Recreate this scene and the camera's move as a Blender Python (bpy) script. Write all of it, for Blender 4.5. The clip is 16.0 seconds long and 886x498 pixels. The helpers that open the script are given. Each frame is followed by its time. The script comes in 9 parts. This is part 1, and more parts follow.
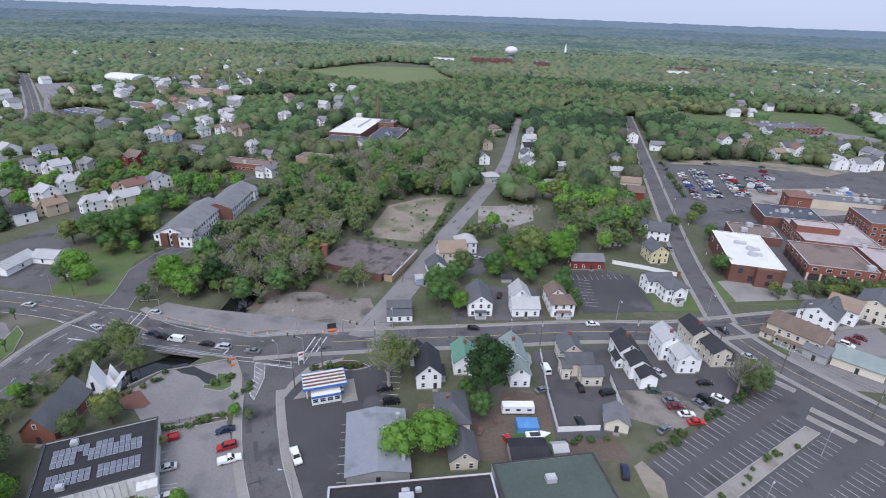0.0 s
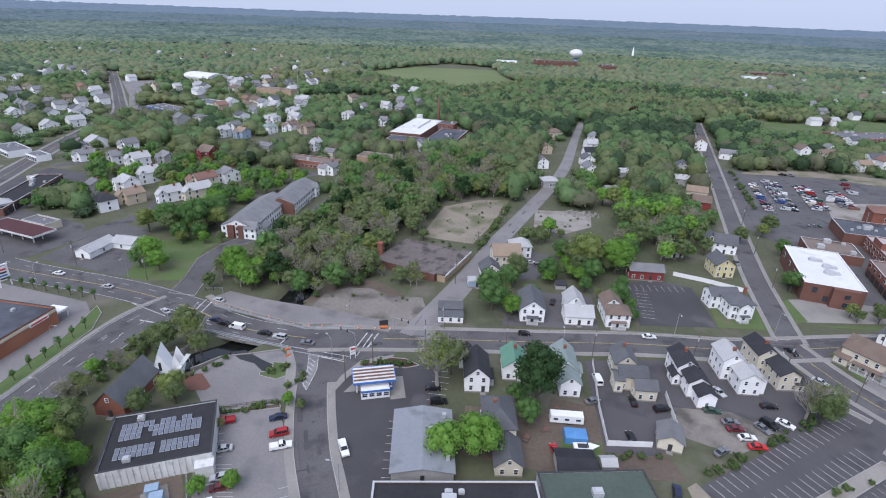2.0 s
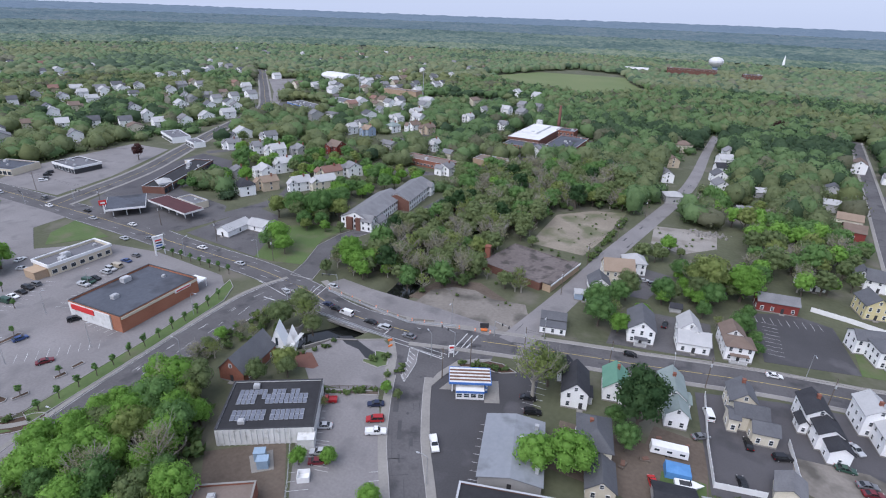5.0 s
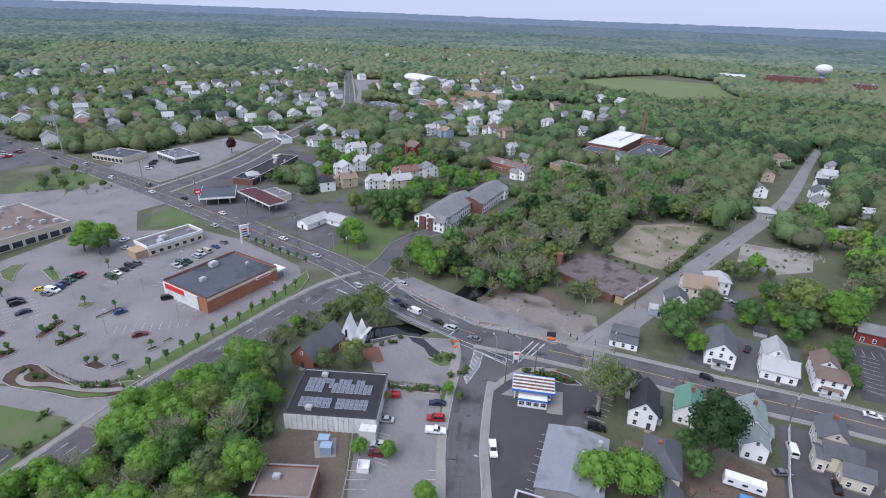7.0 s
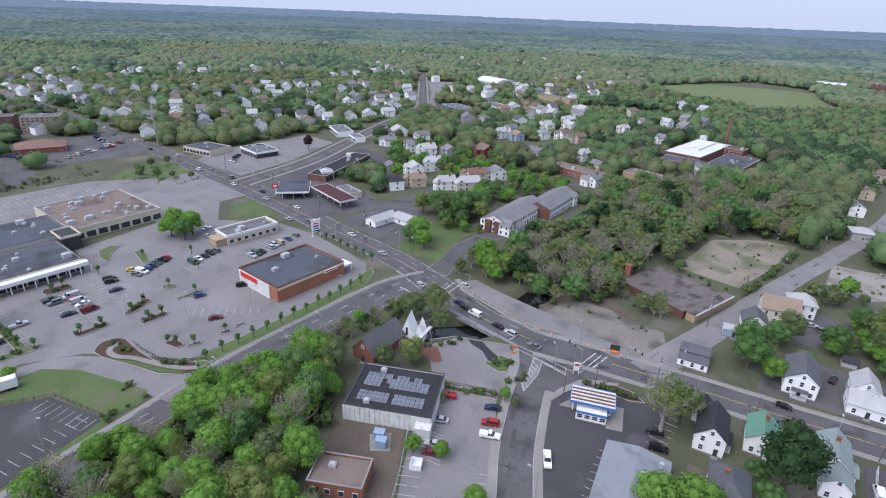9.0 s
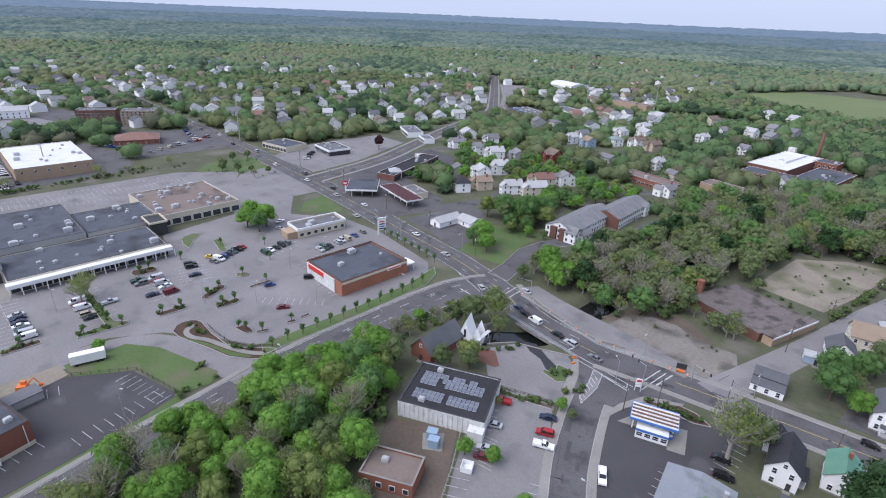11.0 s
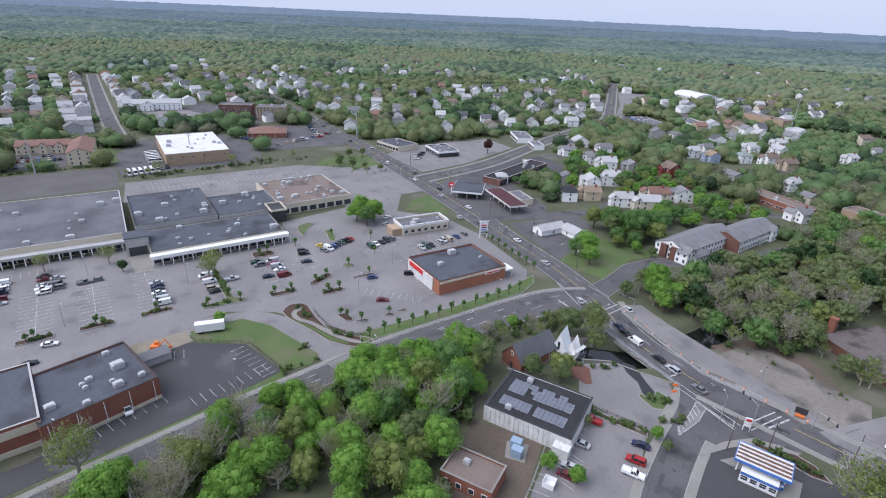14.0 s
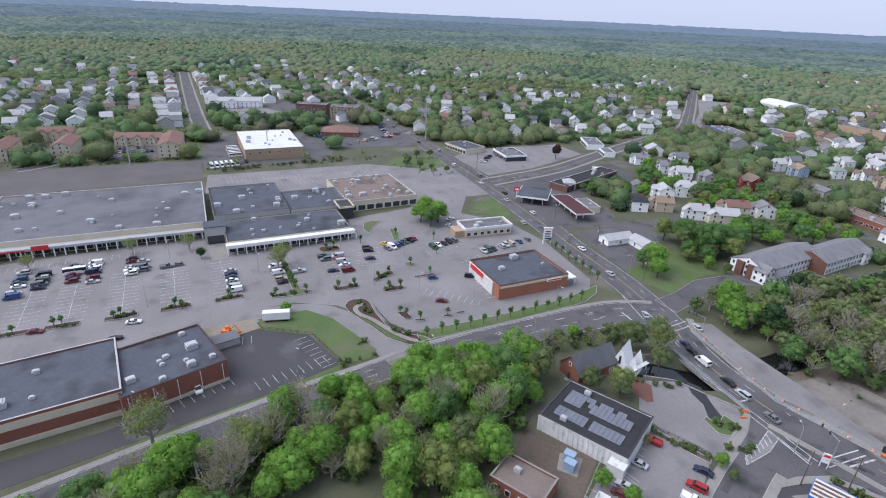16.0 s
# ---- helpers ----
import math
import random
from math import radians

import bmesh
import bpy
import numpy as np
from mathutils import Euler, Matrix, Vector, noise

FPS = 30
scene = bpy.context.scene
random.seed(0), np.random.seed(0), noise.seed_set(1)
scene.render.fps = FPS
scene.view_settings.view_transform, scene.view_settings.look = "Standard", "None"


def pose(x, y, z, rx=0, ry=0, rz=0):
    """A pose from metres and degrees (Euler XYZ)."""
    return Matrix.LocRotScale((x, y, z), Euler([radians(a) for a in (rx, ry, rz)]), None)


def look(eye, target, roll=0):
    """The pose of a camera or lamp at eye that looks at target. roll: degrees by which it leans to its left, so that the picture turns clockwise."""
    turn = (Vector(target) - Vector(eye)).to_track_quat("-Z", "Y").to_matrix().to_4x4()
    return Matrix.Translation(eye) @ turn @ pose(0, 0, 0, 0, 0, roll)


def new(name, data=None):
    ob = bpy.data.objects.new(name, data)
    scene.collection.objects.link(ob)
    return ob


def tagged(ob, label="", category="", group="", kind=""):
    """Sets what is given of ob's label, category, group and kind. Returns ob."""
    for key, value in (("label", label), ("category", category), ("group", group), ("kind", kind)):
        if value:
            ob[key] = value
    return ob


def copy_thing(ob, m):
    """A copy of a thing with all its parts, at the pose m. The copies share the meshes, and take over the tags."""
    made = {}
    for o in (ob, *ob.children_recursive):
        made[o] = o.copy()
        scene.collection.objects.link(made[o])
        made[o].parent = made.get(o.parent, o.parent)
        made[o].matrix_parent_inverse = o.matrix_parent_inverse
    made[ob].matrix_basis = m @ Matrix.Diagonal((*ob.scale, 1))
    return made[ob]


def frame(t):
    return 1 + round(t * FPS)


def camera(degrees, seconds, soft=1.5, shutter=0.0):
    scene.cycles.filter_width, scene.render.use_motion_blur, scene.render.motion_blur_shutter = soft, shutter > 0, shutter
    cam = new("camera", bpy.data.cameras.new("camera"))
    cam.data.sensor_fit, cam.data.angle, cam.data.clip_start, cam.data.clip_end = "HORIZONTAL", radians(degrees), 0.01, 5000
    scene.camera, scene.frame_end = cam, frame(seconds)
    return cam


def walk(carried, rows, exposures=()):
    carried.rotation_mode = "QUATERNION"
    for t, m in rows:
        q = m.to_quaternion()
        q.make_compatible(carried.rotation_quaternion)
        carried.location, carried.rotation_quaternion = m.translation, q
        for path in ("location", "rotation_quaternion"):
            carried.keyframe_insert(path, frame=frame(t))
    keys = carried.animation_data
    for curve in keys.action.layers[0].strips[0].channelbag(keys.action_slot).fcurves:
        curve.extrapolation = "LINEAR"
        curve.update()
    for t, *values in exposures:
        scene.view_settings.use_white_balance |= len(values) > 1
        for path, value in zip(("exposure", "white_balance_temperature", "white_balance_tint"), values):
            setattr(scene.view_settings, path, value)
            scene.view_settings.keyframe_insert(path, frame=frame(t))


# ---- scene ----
import collections
import itertools

cam = camera(79.7, 16.0, soft=1.1)
EYE_HEIGHT = 100.0


def aim(yaw, roll):
    return pose(0, 0, EYE_HEIGHT, 0, 0, yaw) @ pose(0, 0, 0, 90 - 23.94, 0, 0) @ pose(0, 0, 0, 0, 0, roll)


PATH = [
    (0.0, aim(1.28, 2.03)), (0.5, aim(2.80, 2.03)), (1.0, aim(4.29, 2.03)), (1.5, aim(5.85, 2.03)), (2.0, aim(7.66, 2.03)),
    (2.5, aim(9.62, 2.04)), (3.0, aim(11.65, 2.05)), (3.5, aim(13.82, 2.06)), (4.0, aim(16.08, 2.08)), (6.5, aim(26.48, 2.18)),
    (7.0, aim(28.65, 2.20)), (7.5, aim(30.80, 2.22)), (8.0, aim(32.77, 2.25)), (8.5, aim(34.53, 2.27)), (9.0, aim(36.22, 2.29)),
    (11.5, aim(45.65, 2.42)), (12.0, aim(47.70, 2.45)), (12.5, aim(49.66, 2.47)), (13.0, aim(51.58, 2.50)), (13.5, aim(53.46, 2.52)),
    (14.0, aim(55.40, 2.54)), (14.5, aim(57.35, 2.57)), (15.0, aim(59.25, 2.60)), (15.5, aim(61.05, 2.63)), (16.0, aim(62.70, 2.66)),
]
walk(cam, PATH, exposures=((0.0, 0.10, 6030, 17), (4.0, 0.12, 6030, 17), (9.0, 0.19, 6030, 17), (12.0, 0.21, 6090, 17), (16.0, 0.20, 6140, 17)))

# ---- light: bright overcast sky with a broad, veiled sun ----
SUN_ELEVATION, SUN_AZIMUTH = radians(53), radians(200)
world = bpy.data.worlds.new("world")
scene.world = world
world.use_nodes = True
wt = world.node_tree
sky = wt.nodes.new("ShaderNodeTexSky")
sky.sky_type = "NISHITA"
sky.sun_disc = False
sky.sun_elevation = SUN_ELEVATION
sky.sun_rotation = SUN_AZIMUTH
sky.air_density, sky.dust_density, sky.ozone_density = 1.0, 3.0, 2.0
veil = wt.nodes.new("ShaderNodeMix")
veil.data_type = "RGBA"
veil.inputs["Factor"].default_value = 0.8
veil.inputs["B"].default_value = (4.9, 5.6, 6.9, 1)
wt.links.new(sky.outputs["Color"], veil.inputs["A"])
wt.links.new(veil.outputs["Result"], wt.nodes["Background"].inputs["Color"])
wt.nodes["Background"].inputs["Strength"].default_value = 0.13
sun = new("sun", bpy.data.lights.new("sun", "SUN"))
sun.data.energy, sun.data.angle, sun.data.color = 2.5, radians(55), (1.0, 0.985, 0.96)
sun.matrix_basis = look((0, 0, 0), (-math.sin(SUN_AZIMUTH) * math.cos(SUN_ELEVATION), -math.cos(SUN_AZIMUTH) * math.cos(SUN_ELEVATION), -math.sin(SUN_ELEVATION)))

# ---- materials ----
MATS = {}


def surface(name, dark, light, grain=2.0, patch=0.08, rough=0.9, metal=0.0, bump=0.0, object_space=False, per_object=0.0, per_island=0.0,
            lines=None, stain=None, spec=0.3):
    """A procedural surface: fine grain and broad patches between two colours; lines: (axis, spacing, strength) of
    darker lines along boards or seams.
    """
    m = bpy.data.materials.new(name)
    m.use_nodes = True
    n, l = m.node_tree.nodes, m.node_tree.links
    b = n["Principled BSDF"]
    b.inputs["Roughness"].default_value, b.inputs["Metallic"].default_value = rough, metal
    b.inputs["Specular IOR Level"].default_value = spec
    if object_space:
        where = n.new("ShaderNodeTexCoord").outputs["Object"]
    else:
        where = n.new("ShaderNodeNewGeometry").outputs["Position"]

    def noise_of(scale, detail):
        t = n.new("ShaderNodeTexNoise")
        t.inputs["Scale"].default_value, t.inputs["Detail"].default_value = scale, detail
        l.new(where, t.inputs["Vector"])
        return t.outputs["Fac"]

    def maths(op, a, b_, clamp=False):
        t = n.new("ShaderNodeMath")
        t.operation, t.use_clamp = op, clamp
        for i, v in enumerate((a, b_)):
            if isinstance(v, (int, float)):
                t.inputs[i].default_value = v
            else:
                l.new(v, t.inputs[i])
        return t.outputs[0]

    fine, broad = noise_of(grain, 5), noise_of(patch, 4)
    f = maths("ADD", maths("MULTIPLY", fine, 0.8), maths("MULTIPLY", broad, 1.2))
    f = maths("SUBTRACT", f, 0.5)
    if per_object:
        r = n.new("ShaderNodeObjectInfo").outputs["Random"]
        f = maths("ADD", f, maths("MULTIPLY", maths("SUBTRACT", r, 0.5), per_object))
    if per_island:
        r = n.new("ShaderNodeNewGeometry").outputs["Random Per Island"]
        f = maths("ADD", f, maths("MULTIPLY", maths("SUBTRACT", r, 0.5), per_island))
    f = maths("ADD", f, 0.0, clamp=True)
    mix = n.new("ShaderNodeMix")
    mix.data_type = "RGBA"
    l.new(f, mix.inputs["Factor"])
    mix.inputs["A"].default_value, mix.inputs["B"].default_value = (*dark, 1), (*light, 1)
    colour = mix.outputs["Result"]
    if stain:
        tint, scale, low, high = stain
        ramp = n.new("ShaderNodeMapRange")
        ramp.inputs["From Min"].default_value, ramp.inputs["From Max"].default_value = low, high
        l.new(noise_of(scale, 6), ramp.inputs["Value"])
        over = n.new("ShaderNodeMix")
        over.data_type = "RGBA"
        l.new(ramp.outputs["Result"], over.inputs["Factor"])
        l.new(colour, over.inputs["A"])
        over.inputs["B"].default_value = (*tint, 1)
        colour = over.outputs["Result"]
    height = None
    if lines:
        axis, spacing, strength = lines
        sep = n.new("ShaderNodeSeparateXYZ")
        l.new(where, sep.inputs[0])
        saw = maths("FRACT", maths("DIVIDE", sep.outputs[axis], spacing), 0.0)
        groove = maths("GREATER_THAN", saw, 0.14)
        dim = n.new("ShaderNodeMix")
        dim.data_type, dim.blend_type = "RGBA", "MULTIPLY"
        dim.inputs["Factor"].default_value = strength
        l.new(colour, dim.inputs["A"])
        back = n.new("ShaderNodeCombineColor")
        for i in range(3):
            l.new(groove, back.inputs[i])
        l.new(back.outputs[0], dim.inputs["B"])
        colour = dim.outputs["Result"]
    l.new(colour, b.inputs["Base Color"])
    if bump:
        bp = n.new("ShaderNodeBump")
        bp.inputs["Distance"].default_value = bump
        bp.inputs["Strength"].default_value = 0.7
        l.new(fine, bp.inputs["Height"])
        l.new(bp.outputs["Normal"], b.inputs["Normal"])
    MATS[name] = m
    return m


def glass(name, tint, rough=0.08):
    m = bpy.data.materials.new(name)
    m.use_nodes = True
    b = m.node_tree.nodes["Principled BSDF"]
    b.inputs["Base Color"].default_value = (*tint, 1)
    b.inputs["Roughness"].default_value = rough
    b.inputs["Specular IOR Level"].default_value = 0.6
    MATS[name] = m
    return m


# ground
surface("earth", (0.060, 0.068, 0.037), (0.118, 0.122, 0.074), 0.6, 0.05, bump=0.15, stain=((0.15, 0.136, 0.110), 0.045, 0.54, 0.70))
surface("grass", (0.058, 0.096, 0.030), (0.112, 0.158, 0.056), 1.2, 0.06, bump=0.1, stain=((0.13, 0.128, 0.075), 0.09, 0.5, 0.70))
surface("field_grass", (0.10, 0.145, 0.05), (0.17, 0.19, 0.085), 0.3, 0.012)
surface("asphalt", (0.066, 0.063, 0.064), (0.140, 0.134, 0.135), 1.5, 0.07, rough=0.85, stain=((0.055, 0.054, 0.056), 0.13, 0.56, 0.70))
surface("asphalt_pale", (0.152, 0.143, 0.141), (0.262, 0.248, 0.244), 1.4, 0.05, rough=0.85, stain=((0.145, 0.138, 0.138), 0.11, 0.55, 0.72))
surface("asphalt_dark", (0.046, 0.045, 0.047), (0.082, 0.079, 0.082), 2.5, 0.06, rough=0.8, stain=((0.13, 0.125, 0.13), 0.07, 0.58, 0.78))
surface("asphalt_lot", (0.066, 0.063, 0.066), (0.105, 0.100, 0.104), 2.5, 0.06, rough=0.85, stain=((0.050, 0.049, 0.052), 0.10, 0.54, 0.72))
surface("tar_patch", (0.052, 0.051, 0.053), (0.085, 0.083, 0.085), 2.0, 0.2, rough=0.7)
surface("concrete", (0.19, 0.18, 0.165), (0.30, 0.285, 0.26), 1.5, 0.12, bump=0.02)
surface("kerbstone", (0.25, 0.24, 0.23), (0.40, 0.385, 0.37), 2.0, 0.2)
surface("gravel", (0.20, 0.185, 0.165), (0.34, 0.315, 0.285), 1.6, 0.07, bump=0.1, stain=((0.15, 0.13, 0.10), 0.08, 0.5, 0.7))
surface("sand", (0.17, 0.148, 0.112), (0.30, 0.262, 0.208), 0.8, 0.05, bump=0.12, stain=((0.125, 0.13, 0.075), 0.07, 0.48, 0.64))
surface("dirt", (0.135, 0.122, 0.105), (0.27, 0.245, 0.215), 0.9, 0.06, bump=0.12, stain=((0.095, 0.088, 0.075), 0.10, 0.48, 0.66))
surface("soil", (0.075, 0.058, 0.045), (0.16, 0.128, 0.10), 1.0, 0.08, bump=0.15)
surface("mulch", (0.05, 0.032, 0.022), (0.10, 0.065, 0.045), 3.0, 0.2, bump=0.1)
surface("road_paint", (0.36, 0.36, 0.355), (0.62, 0.62, 0.61), 2.0, 0.25, rough=0.7, stain=((0.20, 0.195, 0.19), 0.6, 0.5, 0.66))
surface("road_paint_yellow", (0.42, 0.33, 0.10), (0.6, 0.46, 0.14), 4.0, 0.4, rough=0.7)
surface("water", (0.008, 0.010, 0.010), (0.018, 0.02, 0.018), 0.5, 0.1, rough=0.06, spec=0.5)
surface("wet_stain", (0.02, 0.02, 0.021), (0.04, 0.04, 0.041), 1.0, 0.2, rough=0.35)
surface("ballast", (0.085, 0.078, 0.076), (0.14, 0.13, 0.127), 1.5, 0.06, bump=0.1)
# building
surface("siding_white", (0.80, 0.80, 0.79), (0.89, 0.89, 0.88), 1.0, 0.15, 0.7, object_space=True, lines=("Z", 0.30, 0.12), per_object=0.5)
surface("siding_cream", (0.56, 0.51, 0.40), (0.70, 0.65, 0.53), 1.0, 0.15, 0.7, object_space=True, lines=("Z", 0.30, 0.14), per_object=0.4)
surface("siding_grey", (0.33, 0.33, 0.33), (0.46, 0.46, 0.45), 1.0, 0.15, 0.7, object_space=True, lines=("Z", 0.30, 0.14), per_object=0.4)
surface("siding_tan", (0.42, 0.34, 0.24), (0.56, 0.47, 0.35), 1.0, 0.15, 0.7, object_space=True, lines=("Z", 0.30, 0.14), per_object=0.4)
surface("siding_red", (0.16, 0.03, 0.025), (0.25, 0.055, 0.045), 1.0, 0.15, 0.7, object_space=True, lines=("Z", 0.30, 0.2))
surface("siding_blue", (0.25, 0.32, 0.42), (0.36, 0.44, 0.54), 1.0, 0.15, 0.7, object_space=True, lines=("Z", 0.30, 0.14))
surface("siding_yellow", (0.58, 0.50, 0.26), (0.70, 0.62, 0.36), 1.0, 0.15, 0.7, object_space=True, lines=("Z", 0.30, 0.14))
surface("brick_red", (0.19, 0.075, 0.05), (0.30, 0.125, 0.085), 2.0, 0.15, 0.9, object_space=True, lines=("Z", 0.24, 0.2))
surface("brick_dark", (0.12, 0.06, 0.045), (0.20, 0.10, 0.075), 2.0, 0.15, 0.9, object_space=True, lines=("Z", 0.24, 0.2))
surface("brick_orange", (0.30, 0.12, 0.07), (0.40, 0.18, 0.11), 2.0, 0.15, 0.9, object_space=True, lines=("Z", 0.24, 0.15))
surface("brick_tan", (0.32, 0.23, 0.15), (0.44, 0.33, 0.23), 2.0, 0.15, 0.9, object_space=True, lines=("Z", 0.24, 0.15))
surface("block_white", (0.50, 0.50, 0.48), (0.72, 0.72, 0.70), 0.8, 0.3, 0.85, object_space=True, stain=((0.36, 0.35, 0.32), 0.5, 0.55, 0.75))
surface("stucco_cream", (0.50, 0.44, 0.33), (0.64, 0.57, 0.45), 1.0, 0.2, 0.9, object_space=True)
surface("trim_white", (0.68, 0.68, 0.67), (0.82, 0.82, 0.81), 1.0, 0.3, 0.6)
surface("trim_dark", (0.03, 0.03, 0.032), (0.06, 0.06, 0.064), 1.0, 0.3, 0.6)
surface("sign_red", (0.50, 0.03, 0.03), (0.62, 0.05, 0.05), 1.0, 0.3, 0.5)
surface("sign_blue", (0.05, 0.14, 0.40), (0.09, 0.20, 0.50), 1.0, 0.3, 0.5)
surface("canopy_maroon", (0.055, 0.016, 0.016), (0.09, 0.026, 0.025), 1.0, 0.3, 0.6)
surface("shingle_black", (0.022, 0.023, 0.027), (0.05, 0.051, 0.057), 2.5, 0.25, 0.9, object_space=True, per_object=0.4)
surface("shingle_grey", (0.14, 0.14, 0.145), (0.24, 0.24, 0.245), 2.5, 0.25, 0.9, object_space=True, per_object=0.5)
surface("shingle_dark_grey", (0.075, 0.077, 0.084), (0.13, 0.133, 0.142), 2.5, 0.25, 0.9, object_space=True, per_object=0.5)
surface("shingle_pale", (0.33, 0.33, 0.33), (0.46, 0.46, 0.455), 2.5, 0.25, 0.9, object_space=True, per_object=0.3)
surface("shingle_brown", (0.13, 0.095, 0.075), (0.21, 0.16, 0.13), 2.5, 0.25, 0.9, object_space=True, per_object=0.4)
surface("shingle_tan", (0.22, 0.165, 0.12), (0.31, 0.24, 0.18), 2.5, 0.25, 0.9, object_space=True, per_object=0.2)
surface("shingle_red", (0.17, 0.095, 0.075), (0.25, 0.15, 0.12), 2.5, 0.25, 0.9, object_space=True, per_object=0.3)
surface("shingle_green", (0.09, 0.21, 0.15), (0.15, 0.29, 0.21), 2.5, 0.25, 0.9, object_space=True)
surface("shingle_grey_green", (0.19, 0.235, 0.22), (0.27, 0.315, 0.30), 2.5, 0.25, 0.9, object_space=True)
surface("metal_roof_grey", (0.19, 0.205, 0.225), (0.265, 0.28, 0.30), 1.0, 0.1, 0.6, object_space=True, stain=((0.15, 0.16, 0.17), 0.2, 0.55, 0.75))
surface("roof_black", (0.02, 0.02, 0.022), (0.042, 0.042, 0.045), 1.0, 0.12, 0.85, object_space=True)
surface("roof_membrane", (0.062, 0.069, 0.084), (0.110, 0.119, 0.139), 1.0, 0.06, 0.85, object_space=True, stain=((0.045, 0.047, 0.054), 0.09, 0.5, 0.7))
surface("roof_membrane_pale", (0.12, 0.12, 0.13), (0.18, 0.18, 0.19), 1.0, 0.06, 0.85, object_space=True, stain=((0.085, 0.085, 0.094), 0.05, 0.45, 0.7))
surface("roof_brown_gravel", (0.16, 0.125, 0.105), (0.235, 0.19, 0.165), 1.5, 0.07, 0.95, object_space=True, stain=((0.10, 0.08, 0.07), 0.09, 0.52, 0.7))
surface("roof_pale_pink", (0.33, 0.29, 0.28), (0.47, 0.42, 0.405), 1.0, 0.06, 0.85, object_space=True, stain=((0.22, 0.20, 0.195), 0.09, 0.52, 0.7))
surface("roof_derelict", (0.105, 0.088, 0.082), (0.185, 0.158, 0.148), 0.7, 0.12, 0.95, object_space=True, stain=((0.065, 0.058, 0.052), 0.22, 0.50, 0.66))
surface("roof_white", (0.55, 0.55, 0.55), (0.72, 0.72, 0.72), 1.0, 0.08, 0.7, object_space=True, stain=((0.5, 0.49, 0.47), 0.12, 0.58, 0.8))
surface("roof_dark_green", (0.055, 0.075, 0.06), (0.09, 0.115, 0.095), 1.0, 0.1, 0.8, object_space=True)
surface("equipment", (0.38, 0.385, 0.39), (0.55, 0.555, 0.56), 1.5, 0.4, 0.5, metal=0.2)
surface("solar_blue", (0.105, 0.118, 0.15), (0.17, 0.185, 0.22), 2.0, 0.5, 0.5, spec=0.3)
surface("galvanised", (0.36, 0.37, 0.38), (0.50, 0.51, 0.52), 2.0, 0.5, 0.5, metal=0.5)
surface("pole_wood", (0.10, 0.08, 0.065), (0.17, 0.14, 0.115), 3.0, 0.5, 0.9)
surface("rust", (0.13, 0.075, 0.055), (0.21, 0.12, 0.09), 2.0, 0.4, 0.9)
surface("tarp_blue", (0.07, 0.20, 0.42), (0.11, 0.27, 0.52), 2.0, 0.5, 0.5)
surface("orange_paint", (0.65, 0.16, 0.04), (0.75, 0.22, 0.06), 2.0, 0.5, 0.5)
surface("yellow_paint", (0.65, 0.45, 0.05), (0.75, 0.55, 0.09), 2.0, 0.5, 0.5)
surface("switchgear_blue", (0.22, 0.31, 0.40), (0.30, 0.39, 0.48), 2.0, 0.5, 0.5)
glass("window_glass", (0.035, 0.045, 0.055))
glass("car_glass", (0.015, 0.018, 0.02))
surface("tyre", (0.012, 0.012, 0.013), (0.022, 0.022, 0.023), 4, 1, 0.9)
surface("rim", (0.35, 0.35, 0.36), (0.5, 0.5, 0.51), 4, 1, 0.35, metal=0.6)
surface("lamp_clear", (0.6, 0.6, 0.58), (0.75, 0.75, 0.72), 4, 1, 0.15)
surface("lamp_red", (0.35, 0.01, 0.01), (0.45, 0.02, 0.02), 4, 1, 0.2)
PAINT = {"white": (0.72, 0.72, 0.71), "silver": (0.42, 0.43, 0.44), "grey": (0.15, 0.155, 0.165), "black": (0.012, 0.012, 0.014),
         "red": (0.32, 0.016, 0.018), "maroon": (0.14, 0.018, 0.024), "blue": (0.035, 0.07, 0.19), "navy": (0.015, 0.022, 0.055),
         "beige": (0.40, 0.35, 0.27), "green": (0.03, 0.07, 0.05), "yellow": (0.62, 0.45, 0.06), "bright red": (0.50, 0.02, 0.02)}
for name, c in PAINT.items():
    surface("paint_" + name.replace(" ", "_"), tuple(v * 0.9 for v in c), tuple(min(1, v * 1.1) for v in c), 3, 0.7, 0.28, spec=0.5)
# plants
surface("bark", (0.075, 0.06, 0.048), (0.15, 0.125, 0.10), 4, 0.6, 0.95, object_space=True)
surface("twig", (0.24, 0.222, 0.19), (0.36, 0.335, 0.29), 4, 0.6, 0.95, object_space=True)


def leaves(name, dark, light, per_object=0.5):
    """Leaf: a matt surface that lets part of the light through."""
    m = surface(name, dark, light, 0.9, 0.12, 0.75, per_object=per_object, per_island=0.6, object_space=False, spec=0.15)
    n, l = m.node_tree.nodes, m.node_tree.links
    b, out = n["Principled BSDF"], n["Material Output"]
    t, mix = n.new("ShaderNodeBsdfTranslucent"), n.new("ShaderNodeMixShader")
    mix.inputs[0].default_value = 0.5
    l.new(b.inputs["Base Color"].links[0].from_socket, t.inputs["Color"])
    l.new(b.outputs[0], mix.inputs[1])
    l.new(t.outputs[0], mix.inputs[2])
    l.new(mix.outputs[0], out.inputs["Surface"])
    return m


